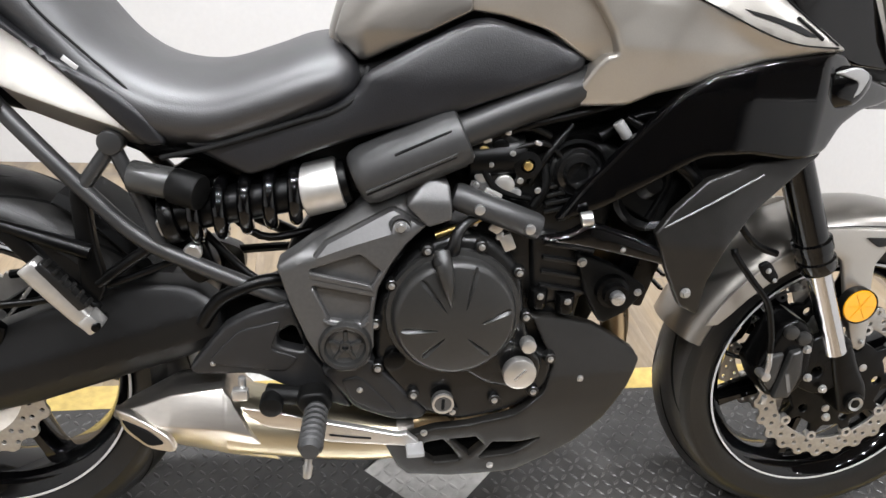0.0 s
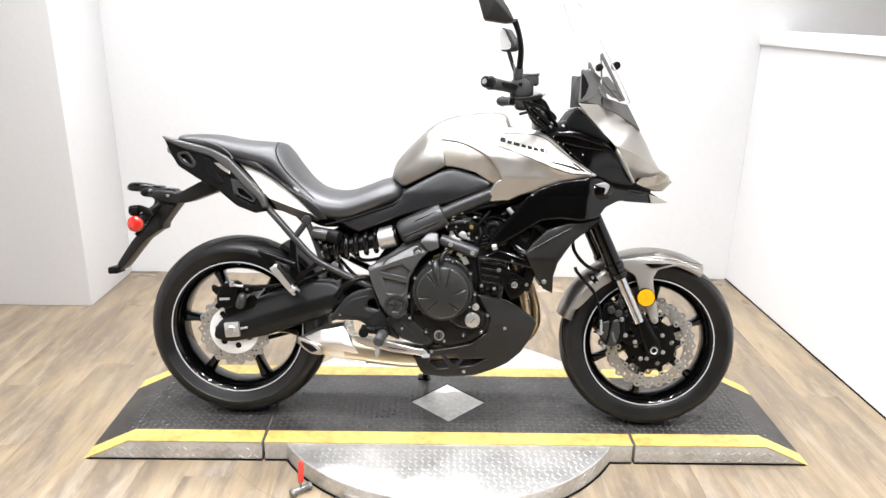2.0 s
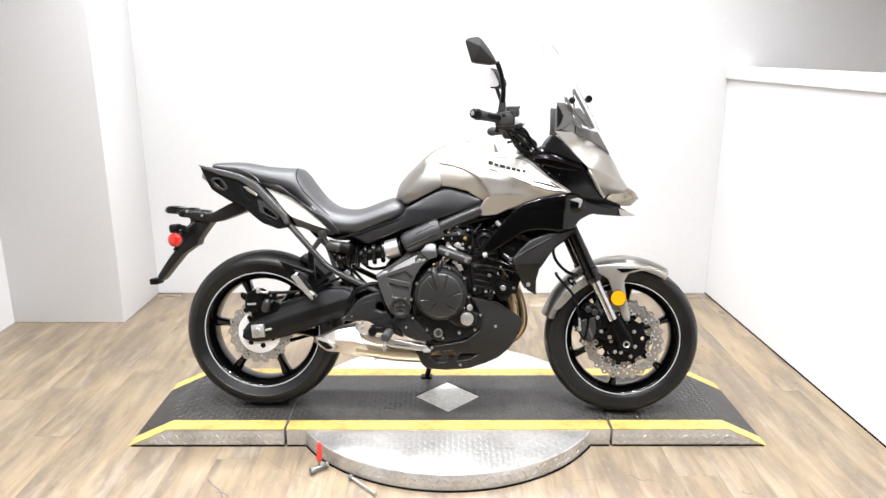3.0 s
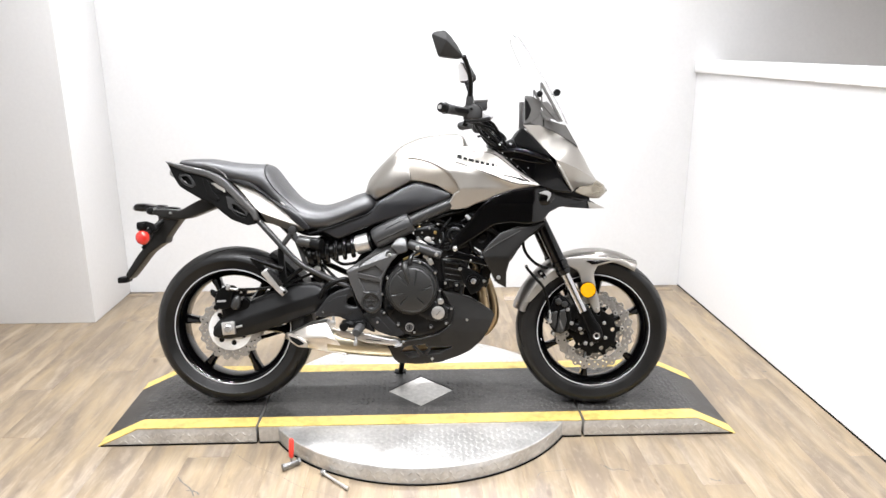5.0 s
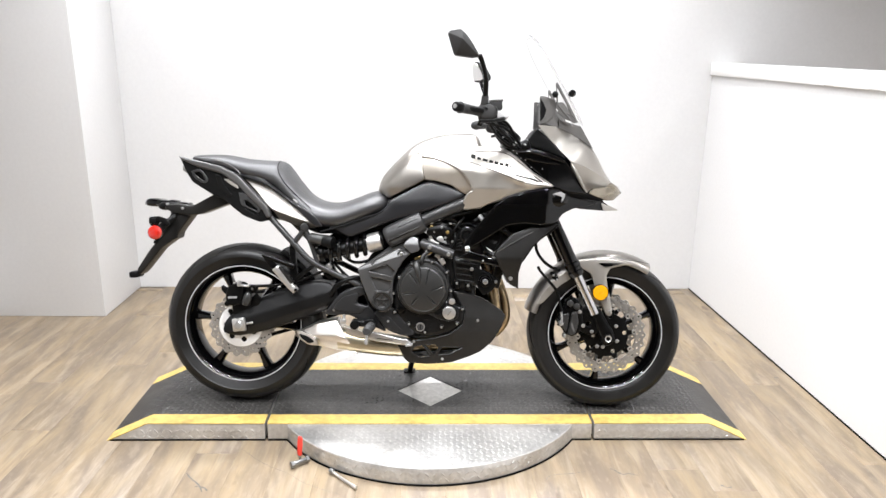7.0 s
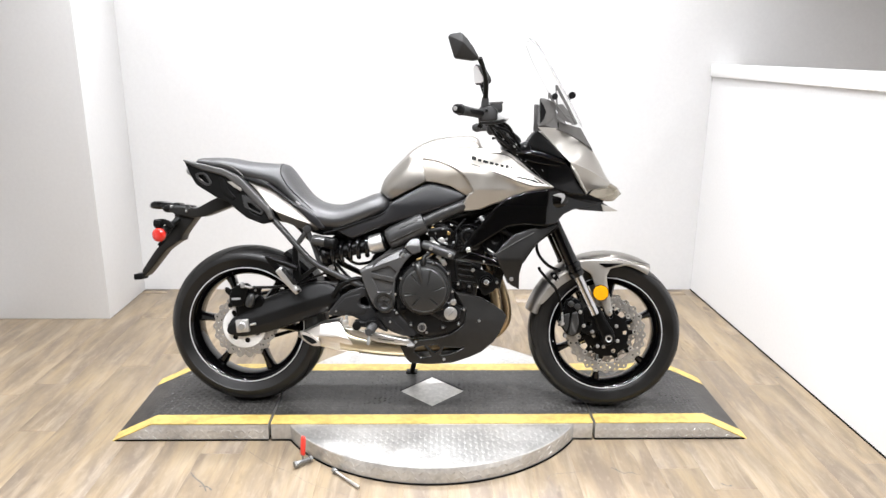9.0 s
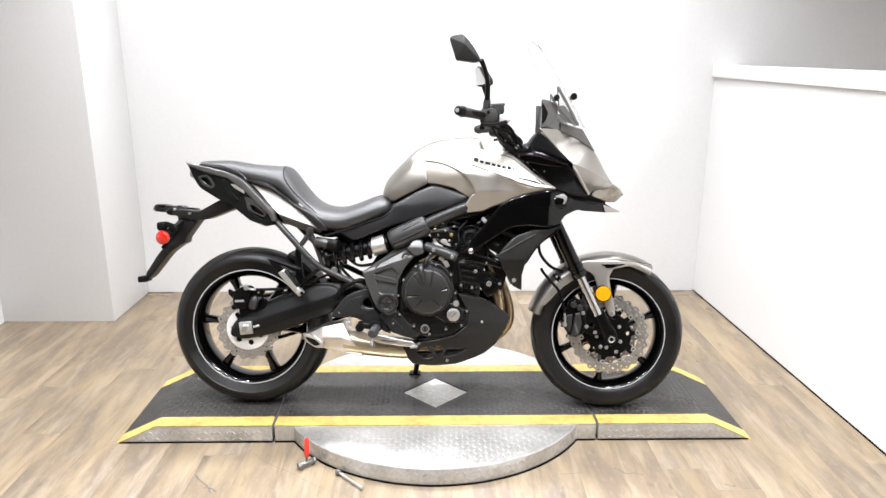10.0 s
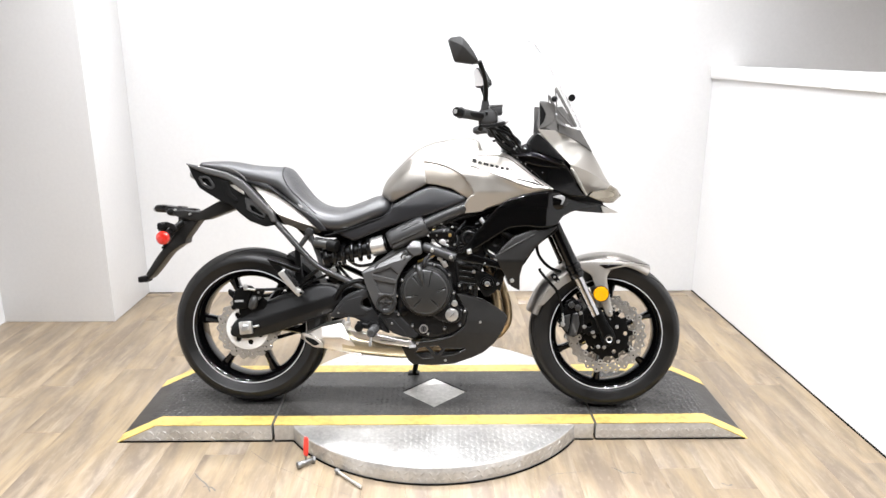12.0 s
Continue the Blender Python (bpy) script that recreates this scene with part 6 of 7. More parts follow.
gf = part("upper_fairing", plate([(0.262, 0.795), (0.306, 0.828), (0.378, 0.849), (0.464, 0.864), (0.491, 0.860), (0.520, 0.838), (0.604, 0.818), (0.664, 0.806), (0.600, 0.790), (0.554, 0.785), (0.513, 0.766), (0.488, 0.732), (0.430, 0.724), (0.370, 0.730), (0.310, 0.722), (0.250, 0.682), (0.180, 0.636), (0.128, 0.616), (0.163, 0.672)], lambda x, z: -0.205 + max(0, x - 0.45) * 0.55 + max(0, 0.35 - x) * 0.14 + max(0, z - 0.80) * 0.12, 0.016, 0.006, cut=0.12, grid=0.010, creases=[[(0.45, 0.852), (0.45, 0.736)], [(0.35, 0.835), (0.35, 0.738)]]), GLOSS, bike, "gloss black upper fairing")
flipped(gf)
part("fairing_indicator", loft([(0.455, 0.800, 0.822, 0.010), (0.475, 0.790, 0.846, 0.020), (0.510, 0.795, 0.845, 0.020), (0.530, 0.815, 0.838, 0.008)], 3, 20, yc=-0.174), GLOSS, gf, "black front indicator housing")
part("indicator_lens", plate([(0.468, 0.838), (0.500, 0.848), (0.518, 0.838), (0.510, 0.815), (0.500, 0.806), (0.505, 0.828), (0.485, 0.834)], -0.1955, 0.006, 0.002), LIGHT_GREY, gf, "pale indicator lens")
stay = part("fairing_stay", plate([(0.100, 0.600), (0.147, 0.610), (0.174, 0.627), (0.227, 0.610), (0.345, 0.570), (0.330, 0.556), (0.227, 0.580), (0.164, 0.592)], -0.196, 0.018, 0.006, cut=0.15), GLOSS, bike, "gloss black fairing stay")
part("stay_clip", drum((0.157, -0.198, 0.632), (0.172, -0.200, 0.636), 0.010, 0.002, 16), BOLT, stay)
bolt(0.222, -0.198, 0.590, stay, 0.6)
br = part("engine_bracket", plate([(0.172, 0.570), (0.233, 0.548), (0.292, 0.514), (0.261, 0.472), (0.225, 0.452), (0.195, 0.502)], -0.152, 0.014, 0.005, cut=0.14), MATTE, bike, "black engine bracket with exposed bolts")
part("damper", rod((0.233, -0.150, 0.510), (0.233, -0.176, 0.510), [(0, 0.026), (0.5, 0.024), (0.55, 0.018), (1, 0.017)], 30), SATIN, br)
part("damper_bolt", drum((0.233, -0.174, 0.510), (0.233, -0.186, 0.510), 0.0105, 0.002, 18), BOLT, br)
bolt(0.183, -0.154, 0.553, br, 1.1)
bolt(0.274, -0.154, 0.507, br, 0.9)
rad = part("radiator", box(0.300, 0, 0.610, 0.035, 0.30, 0.26, 0.006, tilt(-14)), SATIN, bike, "black radiator behind the fairing")
for k in range(10):
    part("radiator_fin", box(0.318 + 0.0, 0, 0.505 + 0.022 * k, 0.006, 0.27, 0.004, 0, tilt(-14)), MATTE, rad)
part("fan_ring", turned([(0.050, -0.150), (0.058, -0.156), (0.064, -0.150), (0.057, -0.144)], 0.275, 0.665, 36), SATIN, bike, "black horn ring")
part("horn", rod((0.268, -0.125, 0.672), (0.268, -0.160, 0.672), [(0, 0.04), (0.5, 0.042), (0.6, 0.03), (0.8, 0.02), (1, 0.012)], 32), SATIN, bike, "black round horn")
for pts, r in (([(0.24, -0.15, 0.72), (0.30, -0.165, 0.70), (0.335, -0.16, 0.66), (0.31, -0.15, 0.61)], 0.010), ([(0.22, -0.14, 0.76), (0.26, -0.15, 0.735), (0.29, -0.15, 0.68), (0.27, -0.15, 0.62)], 0.006), ([(0.19, -0.13, 0.73), (0.24, -0.13, 0.76), (0.30, -0.14, 0.77)], 0.009)):
    part("coolant_hose", tube(pts, r, 12), SATIN, bike, "black hose")
part("wire_tie", drum((0.205, -0.150, 0.755), (0.222, -0.150, 0.735), 0.008, 0.002, 12), LIGHT_GREY, bike)

part("fairing_inner", plate([(0.20, 0.655), (0.27, 0.70), (0.36, 0.745), (0.49, 0.765), (0.505, 0.715), (0.42, 0.655), (0.36, 0.56), (0.30, 0.60)], -0.150, 0.012, 0.004), MATTE, bike, "black inner fairing panel")

# nose: two flanks that meet on a central ridge
NOSE_RIDGE = [(0.560, 1.077), (0.606, 1.052), (0.630, 1.031), (0.650, 1.003), (0.669, 0.971), (0.692, 0.925), (0.718, 0.888), (0.748, 0.868), (0.762, 0.843), (0.735, 0.800)]


def ridge_y(x, z):
    return -0.168 * min(1, line_gap(x, z, NOSE_RIDGE) / 0.19) ** 0.62


CREASE = [(0.545, 0.960), (0.605, 0.941), (0.666, 0.912), (0.712, 0.878)]


def cheek_y(x, z):
    """Under the crease the flank folds inwards."""
    c = float(np.interp(x, [p[0] for p in CREASE], [p[1] for p in CREASE]))
    return ridge_y(x, z) - 0.004 + max(0.0, c - z) * 0.75


nose = part("nose_fairing", plate([(0.415, 1.090), (0.484, 1.091)] + NOSE_RIDGE[:7] + [(0.666, 0.910), (0.605, 0.939), (0.545, 0.958), (0.500, 1.005)], ridge_y, 0.004, 0.002, grid=0.008, times=0), SILVER, bike, "champagne silver nose fairing")
flipped(nose)
cheek = part("nose_cheek", plate([(0.545, 0.962), (0.605, 0.943), (0.666, 0.914), (0.718, 0.888), (0.690, 0.862), (0.634, 0.858), (0.614, 0.838), (0.600, 0.850), (0.572, 0.905), (0.546, 0.940)], cheek_y, 0.010, 0.002, grid=0.008, cut=0.05), SILVER, nose, "tan-shaded folded under-cheek of the nose")
flipped(cheek)
part("nose_edge", tube([(0.545, -0.132, 0.950), (0.560, -0.134, 0.925), (0.584, -0.133, 0.880), (0.606, -0.130, 0.845)], [0.003, 0.006, 0.006, 0.003], 10), SILVER, nose, "bright silver edge strip")
lamp = part("headlight", plate([(0.616, 0.842), (0.636, 0.861), (0.690, 0.866), (0.718, 0.887), (0.748, 0.867), (0.762, 0.843), (0.728, 0.815), (0.691, 0.815), (0.641, 0.832)], lambda x, z: ridge_y(x, z) - 0.006 + max(0, 0.870 - z) * 0.35, 0.006, 0.003, grid=0.008, cut=0.08), HEADLIGHT, bike, "clear headlight lens with amber tint")
flipped(lamp)
lip = part("nose_lip", plate([(0.600, 0.824), (0.678, 0.812), (0.742, 0.778), (0.679, 0.776), (0.575, 0.784), (0.55, 0.800)], lambda x, z: -0.125 + max(0, x - 0.58) * 0.62, 0.012, 0.004, cut=0.08), GLOSS, bike, "black and silver lip under the headlight")
part("lip_tip", plate([(0.672, 0.806), (0.712, 0.794), (0.750, 0.777), (0.700, 0.776), (0.680, 0.779)], lambda x, z: -0.131 + max(0, x - 0.58) * 0.62, 0.006, 0.002, cut=0.08), SILVER, lip)
flipped(lip)
part("nose_core", loft([(0.34, 0.84, 0.97, 0.09), (0.45, 0.82, 1.03, 0.10), (0.55, 0.80, 0.98, 0.085), (0.63, 0.80, 0.90, 0.05), (0.69, 0.80, 0.85, 0.02)], 4, 24, power=3), MATTE, bike, "black headlight housing")
mid = part("cowl_side", plate([(0.310, 1.000), (0.411, 1.004), (0.464, 0.985), (0.523, 0.962), (0.612, 0.837), (0.540, 0.843), (0.471, 0.864), (0.392, 0.938)], lambda x, z: -0.150 + max(0, x - 0.45) * 0.20, 0.014, 0.005, cut=0.08), GLOSS, bike, "gloss black cowl side panel")
flipped(mid)
for pts in ([(0.330, 0.992), (0.40, 0.988), (0.47, 0.970), (0.52, 0.955)], [(0.370, 0.968), (0.43, 0.955), (0.50, 0.948)]):
    part("cowl_crease", tube([(x, -0.152 + max(0, x - 0.45) * 0.20, z) for x, z in pts], 0.004, 8), GLOSS, mid)
# tiny bright studs added to stand in for highlights along the cowl edge
for bx, bz in ((0.355, 0.967), (0.372, 0.962), (0.395, 0.935), (0.435, 0.930), (0.340, 0.985)):
    bolt(bx, -0.155, bz, mid, 0.32)
part("cockpit_panel", plate([(0.368, 1.016), (0.414, 1.084), (0.470, 1.034), (0.530, 0.965), (0.440, 0.998)], lambda x, z: -0.115 - 0.02 * (x - 0.37), 0.23, 0.006, cut=0.08), MATTE, bike, "black cockpit surround")
sb = part("screen_base", plate([(0.424, 1.200), (0.448, 1.198), (0.474, 1.188), (0.490, 1.176), (0.486, 1.142), (0.492, 1.126), (0.511, 1.115), (0.572, 1.099), (0.590, 1.096), (0.645, 1.010), (0.611, 1.032), (0.557, 1.062), (0.496, 1.085), (0.451, 1.094), (0.422, 1.090), (0.424, 1.130)], lambda x, z: -0.11 + max(0, x - 0.45) * 0.45, 0.012, 0.004, cut=0.08), SMOKE, bike, "smoked grey screen base panel")
flipped(sb)
part("base_face", plate([(0.424, 1.200), (0.448, 1.198), (0.474, 1.188), (0.490, 1.176), (0.486, 1.142), (0.475, 1.120), (0.450, 1.101), (0.422, 1.092), (0.424, 1.130)], lambda x, z: -0.114 + max(0, x - 0.45) * 0.45, 0.006, 0.003, cut=0.08), SMOKE, sb, "smoked grey instrument surround")
# black plate in place of a shaded opening
part("base_slit", plate([(0.425, 1.190), (0.438, 1.172), (0.449, 1.148), (0.440, 1.120), (0.426, 1.104)], lambda x, z: -0.1165, 0.006, 0.002, cut=0.08), GAP, sb, "slit drawn as a dark plate")
part("dash_hood", loft([(0.432, 1.115, 1.185, 0.06), (0.445, 1.10, 1.192, 0.085), (0.468, 1.09, 1.178, 0.09), (0.50, 1.08, 1.12, 0.09)], 3, 24, power=5), MATTE, bike, "black instrument hood")


def windscreen():
    """A curved clear screen, raked back, narrower at its top."""
    bm = bmesh.new()
    rows, cols = 18, 16
    g0, g1 = [], []
    for i in range(rows + 1):
        f = i / rows
        x, z = 0.598 - 0.190 * f ** 1.08, 1.098 + 0.340 * f
        half = (0.165 - 0.030 * f) * (math.sqrt(max(0.0, 1 - ((f - 0.70) / 0.32) ** 2)) if f > 0.70 else 1)
        r0, r1 = [], []
        for j in range(cols + 1):
            u = j / cols * 2 - 1
            y = half * u
            bow = -0.026 * u * u
            r0.append(bm.verts.new((x + bow, y, z + bow * 0.15)))
            r1.append(bm.verts.new((x + bow - 0.0032, y, z + bow * 0.15 - 0.0008)))
        g0.append(r0)
        g1.append(r1)
    for i in range(rows):
        for j in range(cols):
            bm.faces.new((g0[i][j], g0[i][j + 1], g0[i + 1][j + 1], g0[i + 1][j]))
            bm.faces.new((g1[i][j], g1[i + 1][j], g1[i + 1][j + 1], g1[i][j + 1]))
    for i in range(rows):
        bm.faces.new((g0[i][0], g0[i + 1][0], g1[i + 1][0], g1[i][0]))
        bm.faces.new((g0[i][-1], g1[i][-1], g1[i + 1][-1], g0[i + 1][-1]))
    for j in range(cols):
        bm.faces.new((g0[0][j], g1[0][j], g1[0][j + 1], g0[0][j + 1]))
        bm.faces.new((g0[-1][j], g0[-1][j + 1], g1[-1][j + 1], g1[-1][j]))
    bmesh.ops.remove_doubles(bm, verts=bm.verts, dist=1e-5)
    ob = part("windscreen", bm, SCREEN, bike, "clear curved windscreen", smooth=60)
    lip = []
    for k in range(-17, 18):
        f = 0.999 - abs(k) / 17 * 0.999
        half = (0.165 - 0.030 * f) * (math.sqrt(max(0.0, 1 - ((f - 0.70) / 0.32) ** 2)) if f > 0.70 else 1)
        lip.append((0.598 - 0.190 * f ** 1.08 - 0.0276, math.copysign(half, k), 1.098 + 0.340 * f - 0.0043))
    part("screen_edge", tube(lip, 0.0016, 8, 2), PALE, ob, "polished grey edge of the screen")
    ob.visible_shadow = False
    return ob


ws = windscreen()
for s in (-1, 1):
    sbk = part("screen_bracket", plate([(0.480, 1.246), (0.487, 1.250), (0.527, 1.180), (0.568, 1.104), (0.548, 1.100), (0.510, 1.140), (0.486, 1.170)], -0.116 if s < 0 else 0.110, 0.006, 0.0015, holes=[rounded([(0.485, 1.232), (0.522, 1.168), (0.540, 1.134), (0.514, 1.144), (0.491, 1.172)], 0.06), rounded([(0.545, 1.127), (0.556, 1.106), (0.549, 1.106), (0.524, 1.134)], 0.06)], cut=0.06, grid=0.008), SMOKE, ws, "thin grey triangular screen bracket")
    part("bracket_foot", plate([(0.488, 1.176), (0.510, 1.178), (0.556, 1.118), (0.566, 1.104), (0.525, 1.112), (0.492, 1.136)], -0.113 if s < 0 else 0.108, 0.003, 0.001, cut=0.1), SMOKE, sbk, "smoked grey mount")
part("screen_knob", drum((0.478, -0.132, 1.204), (0.478, -0.108, 1.204), 0.0115, 0.003, 22), MATTE, ws, "black screen knob")
part("screen_knob", rod((0.576, 0.095, 1.237), (0.576, 0.118, 1.237), [(0, 0.012), (0.1, 0.014), (0.9, 0.014), (1, 0.012)], 22), MATTE, ws, "black screen knob")

# -- steering, controls and mirrors --
def steer(x, y):
    """The bars stand turned a little to the right."""
    return x + 0.10 * (y + 0.385)


def bars(pts):
    return [(steer(x, y), y, z) for x, y, z in pts]


hb = part("handlebar", tube(bars([(0.118, -0.385, 1.127), (0.165, -0.33, 1.124), (0.205, -0.27, 1.120), (0.245, -0.20, 1.100), (0.300, -0.12, 1.058), (0.315, -0.06, 1.048), (0.315, 0.06, 1.048), (0.300, 0.12, 1.058), (0.245, 0.20, 1.100), (0.205, 0.27, 1.117), (0.165, 0.33, 1.119), (0.118, 0.385, 1.122)]), 0.011, 16), SATIN, bike, "black tapered handlebar")
for s in (-1, 1):
    k = 1.0
    gp = part("grip", rod(*bars([(0.126, s * 0.372, 1.126), (0.196, s * 0.272, 1.121)]), [(0, 0.020), (0.05, 0.0175), (0.5, 0.016), (0.9, 0.0165), (1, 0.020)], 24), GRIP, hb, "dark grey rubber grip")
    part("bar_end", rod(*bars([(0.128, s * 0.370, 1.126), (0.112, s * 0.396, 1.128)]), [(0, 0.0155), (0.2, 0.017), (0.8, 0.017), (1, 0.013)], 24), SATIN, hb, "black bar-end weight")
    part("bar_end_face", rod(*bars([(0.113, s * 0.3945, 1.128), (0.1105, s * 0.398, 1.128)]), [(0, 0.008), (1, 0.007)], 20), BOLT, hb)
    at = Matrix.Translation((0.10 * (s * 0.245 + 0.385), 0, 0))
    sw = part("switch_box", loft([(0.178, 1.098, 1.140, 0.024), (0.188, 1.088, 1.150, 0.032), (0.212, 1.086, 1.152, 0.036), (0.235, 1.092, 1.146, 0.032), (0.245, 1.102, 1.136, 0.022)], 3, 22, yc=s * 0.262, power=3.0), MIRROR_SHELL, hb, "dark grey switch box")
    sw.matrix_basis = at
    part("switch_seam", turned([(0.0315, -0.002), (0.0325, 0), (0.0315, 0.002), (0.030, 0)], 0.212, 1.119, 24), DECAL, sw).matrix_basis = Matrix.Translation((0, s * 0.262 - 0.028, 0))
    part("switch_button", drum((0.205, s * 0.262 - 0.030, 1.132), (0.205, s * 0.262 - 0.041, 1.133), 0.006, 0.002, 14), SATIN, sw)
    part("lever", tube(bars([(0.262, s * 0.225, 1.105), (0.268, s * 0.265, 1.100), (0.235, s * 0.325, 1.088), (0.195, s * 0.385, 1.080)]), [0.009, 0.008, 0.006, 0.006], 12), SATIN, hb, "black hand lever")
    cl = part("clamp", plate([(0.214, 1.126), (0.250, 1.130), (0.279, 1.114), (0.292, 1.116), (0.279, 1.099), (0.236, 1.102)], s * 0.245 - 0.014, 0.05, 0.005), PALE, hb, "pale lever clamp")
    cl.matrix_basis = at
    part("clamp_bolt", drum((0.245, s * 0.215 - 0.012, 1.114), (0.245, s * 0.215 - 0.024, 1.114), 0.008, 0.002, 14), BOLT, cl)
    stem = part("mirror_stem", tube([(0.207, s * 0.270, 1.130), (0.210, s * 0.285, 1.165), (0.211, s * 0.320, 1.225), (0.200, s * 0.355, 1.268), (0.186, s * 0.376, 1.298) if s < 0 else (0.176, 0.388, 1.345)], [0.011, 0.010, 0.0085, 0.008, 0.009], 16), SATIN, hb, "black mirror stem")
    stem.matrix_basis = Matrix.Translation((0.032 if s > 0 else 0.004, 0, 0))
    part("stem_sleeve", rod((0.208, s * 0.272, 1.136), (0.211, s * 0.291, 1.178), [(0, 0.014), (0.1, 0.0145), (0.9, 0.0125), (1, 0.010)], 18), GRIP, stem, "grey rubber sleeve")
    if s < 0:
        # a shell of two flat facets that meet on a slanting ridge
        edge = [(0.083, 1.364), (0.092, 1.373), (0.124, 1.378), (0.130, 1.376), (0.148, 1.358), (0.170, 1.328), (0.187, 1.298), (0.184, 1.290), (0.166, 1.287), (0.110, 1.294), (0.104, 1.298)]
        ridge = [(0.088, 1.364), (0.134, 1.340), (0.184, 1.294)]
        m = bmesh.new()
        f0 = [m.verts.new((x, -0.400, z)) for x, z in edge]
        f1 = [m.verts.new((x, -0.375, z)) for x, z in edge]
        q = [m.verts.new((x, y, z)) for (x, z), y in zip(ridge, (-0.406, -0.432, -0.406))]
        for a in range(11):
            m.faces.new((f0[a], f0[(a + 1) % 11], f1[(a + 1) % 11], f1[a]))
        m.faces.new(f1)
        for loop in ((f0[0], f0[1], q[0]), (f0[1], f0[2], f0[3], q[1], q[0]), (f0[3], f0[4], f0[5], q[2], q[1]), (f0[5], f0[6], q[2]), (f0[6], f0[7], f0[8], q[2]), (f0[8], f0[9], q[1], q[2]), (f0[9], f0[10], q[0], q[1]), (f0[10], f0[0], q[0])):
            m.faces.new(loop)
        bmesh.ops.bevel(m, geom=list(m.edges), offset=0.002, segments=2, affect="EDGES", profile=0.5, clamp_overlap=True)
        mo = part("mirror_housing", m, MIRROR_SHELL, stem, "angular dark grey mirror housing", smooth=25)
        mo.matrix_basis = Matrix.Translation((-0.004, 0, 0))
        part("mirror_glass", plate([(0.092, 1.362), (0.124, 1.370), (0.140, 1.356), (0.176, 1.300), (0.168, 1.293), (0.114, 1.300)], -0.375, 0.003, 0.001, cut=0.08), MIRROR, mo, "mirror glass")
    else:
        spin = Matrix.Translation((0.205, 0.372, 0)) @ Matrix.Rotation(radians(-42), 4, "Z") @ Matrix.Diagonal((1.3, 1, 1, 1)) @ Matrix.Translation((-0.205, -0.372, 0))
        mo = part("mirror_housing", plate([(0.180, 1.390), (0.192, 1.405), (0.214, 1.396), (0.244, 1.342), (0.246, 1.324), (0.231, 1.313), (0.188, 1.315)], 0.372, 0.03, 0.006, cut=0.1, grid=0.008), MIRROR_SHELL, stem, "angular dark grey mirror housing")
        mo.matrix_basis = Matrix.Translation((-0.036, 0, 0)) @ spin
        part("mirror_glass", plate([(0.184, 1.388), (0.193, 1.400), (0.206, 1.393), (0.231, 1.340), (0.232, 1.324), (0.225, 1.319), (0.191, 1.320)], 0.3685, 0.004, 0.001, cut=0.1), MIRROR, mo, "mirror glass")
res = part("brake_reservoir", box(0.255, -0.225, 1.148, 0.046, 0.045, 0.030, 0.006, tilt(3)), MIRROR_SHELL, hb, "dark grey brake fluid reservoir")
part("reservoir_lid", box(0.255, -0.225, 1.165, 0.050, 0.048, 0.007, 0.002, tilt(3)), SMOKE, res)
for pts in ([(0.275, -0.22, 1.10), (0.305, -0.19, 1.085), (0.335, -0.15, 1.040), (0.365, -0.11, 1.005)], [(0.235, -0.235, 1.095), (0.275, -0.20, 1.065), (0.33, -0.15, 1.02), (0.37, -0.12, 0.985)], [(0.225, -0.24, 1.098), (0.26, -0.21, 1.05), (0.31, -0.16, 1.015), (0.36, -0.10, 1.0)], [(0.215, -0.25, 1.09), (0.25, -0.22, 1.082), (0.30, -0.18, 1.07), (0.345, -0.12, 1.03)]):
    part("control_cable", tube(pts, 0.0055, 10), SATIN, hb, "black control cable")
part("cable_boot", tube([(0.262, -0.150, 1.072), (0.275, -0.148, 1.050), (0.300, -0.146, 1.024), (0.335, -0.143, 1.006)], [0.010, 0.016, 0.016, 0.010], 14), MATTE, hb, "black rubber cable boot")
for bx, bz in ((0.283, 1.045), (0.325, 1.018), (0.365, 1.020), (0.300, 1.062)):
    part("cable_end", drum((bx, -0.158, bz), (bx + 0.006, -0.164, bz - 0.004), 0.0032, 0.001, 10), BOLT, hb)
part("bar_clamp", box(0.315, 0, 1.035, 0.05, 0.16, 0.05, 0.008), SATIN, hb)
part("top_yoke", box(0.335, 0, 1.000, 0.12, 0.26, 0.04, 0.010, tilt(24)), SATIN, bike, "black fork yoke")
part("throttle_tab", drum((0.190, -0.262, 1.086), (0.208, -0.262, 1.080), 0.011, 0.003, 16), SATIN, hb)

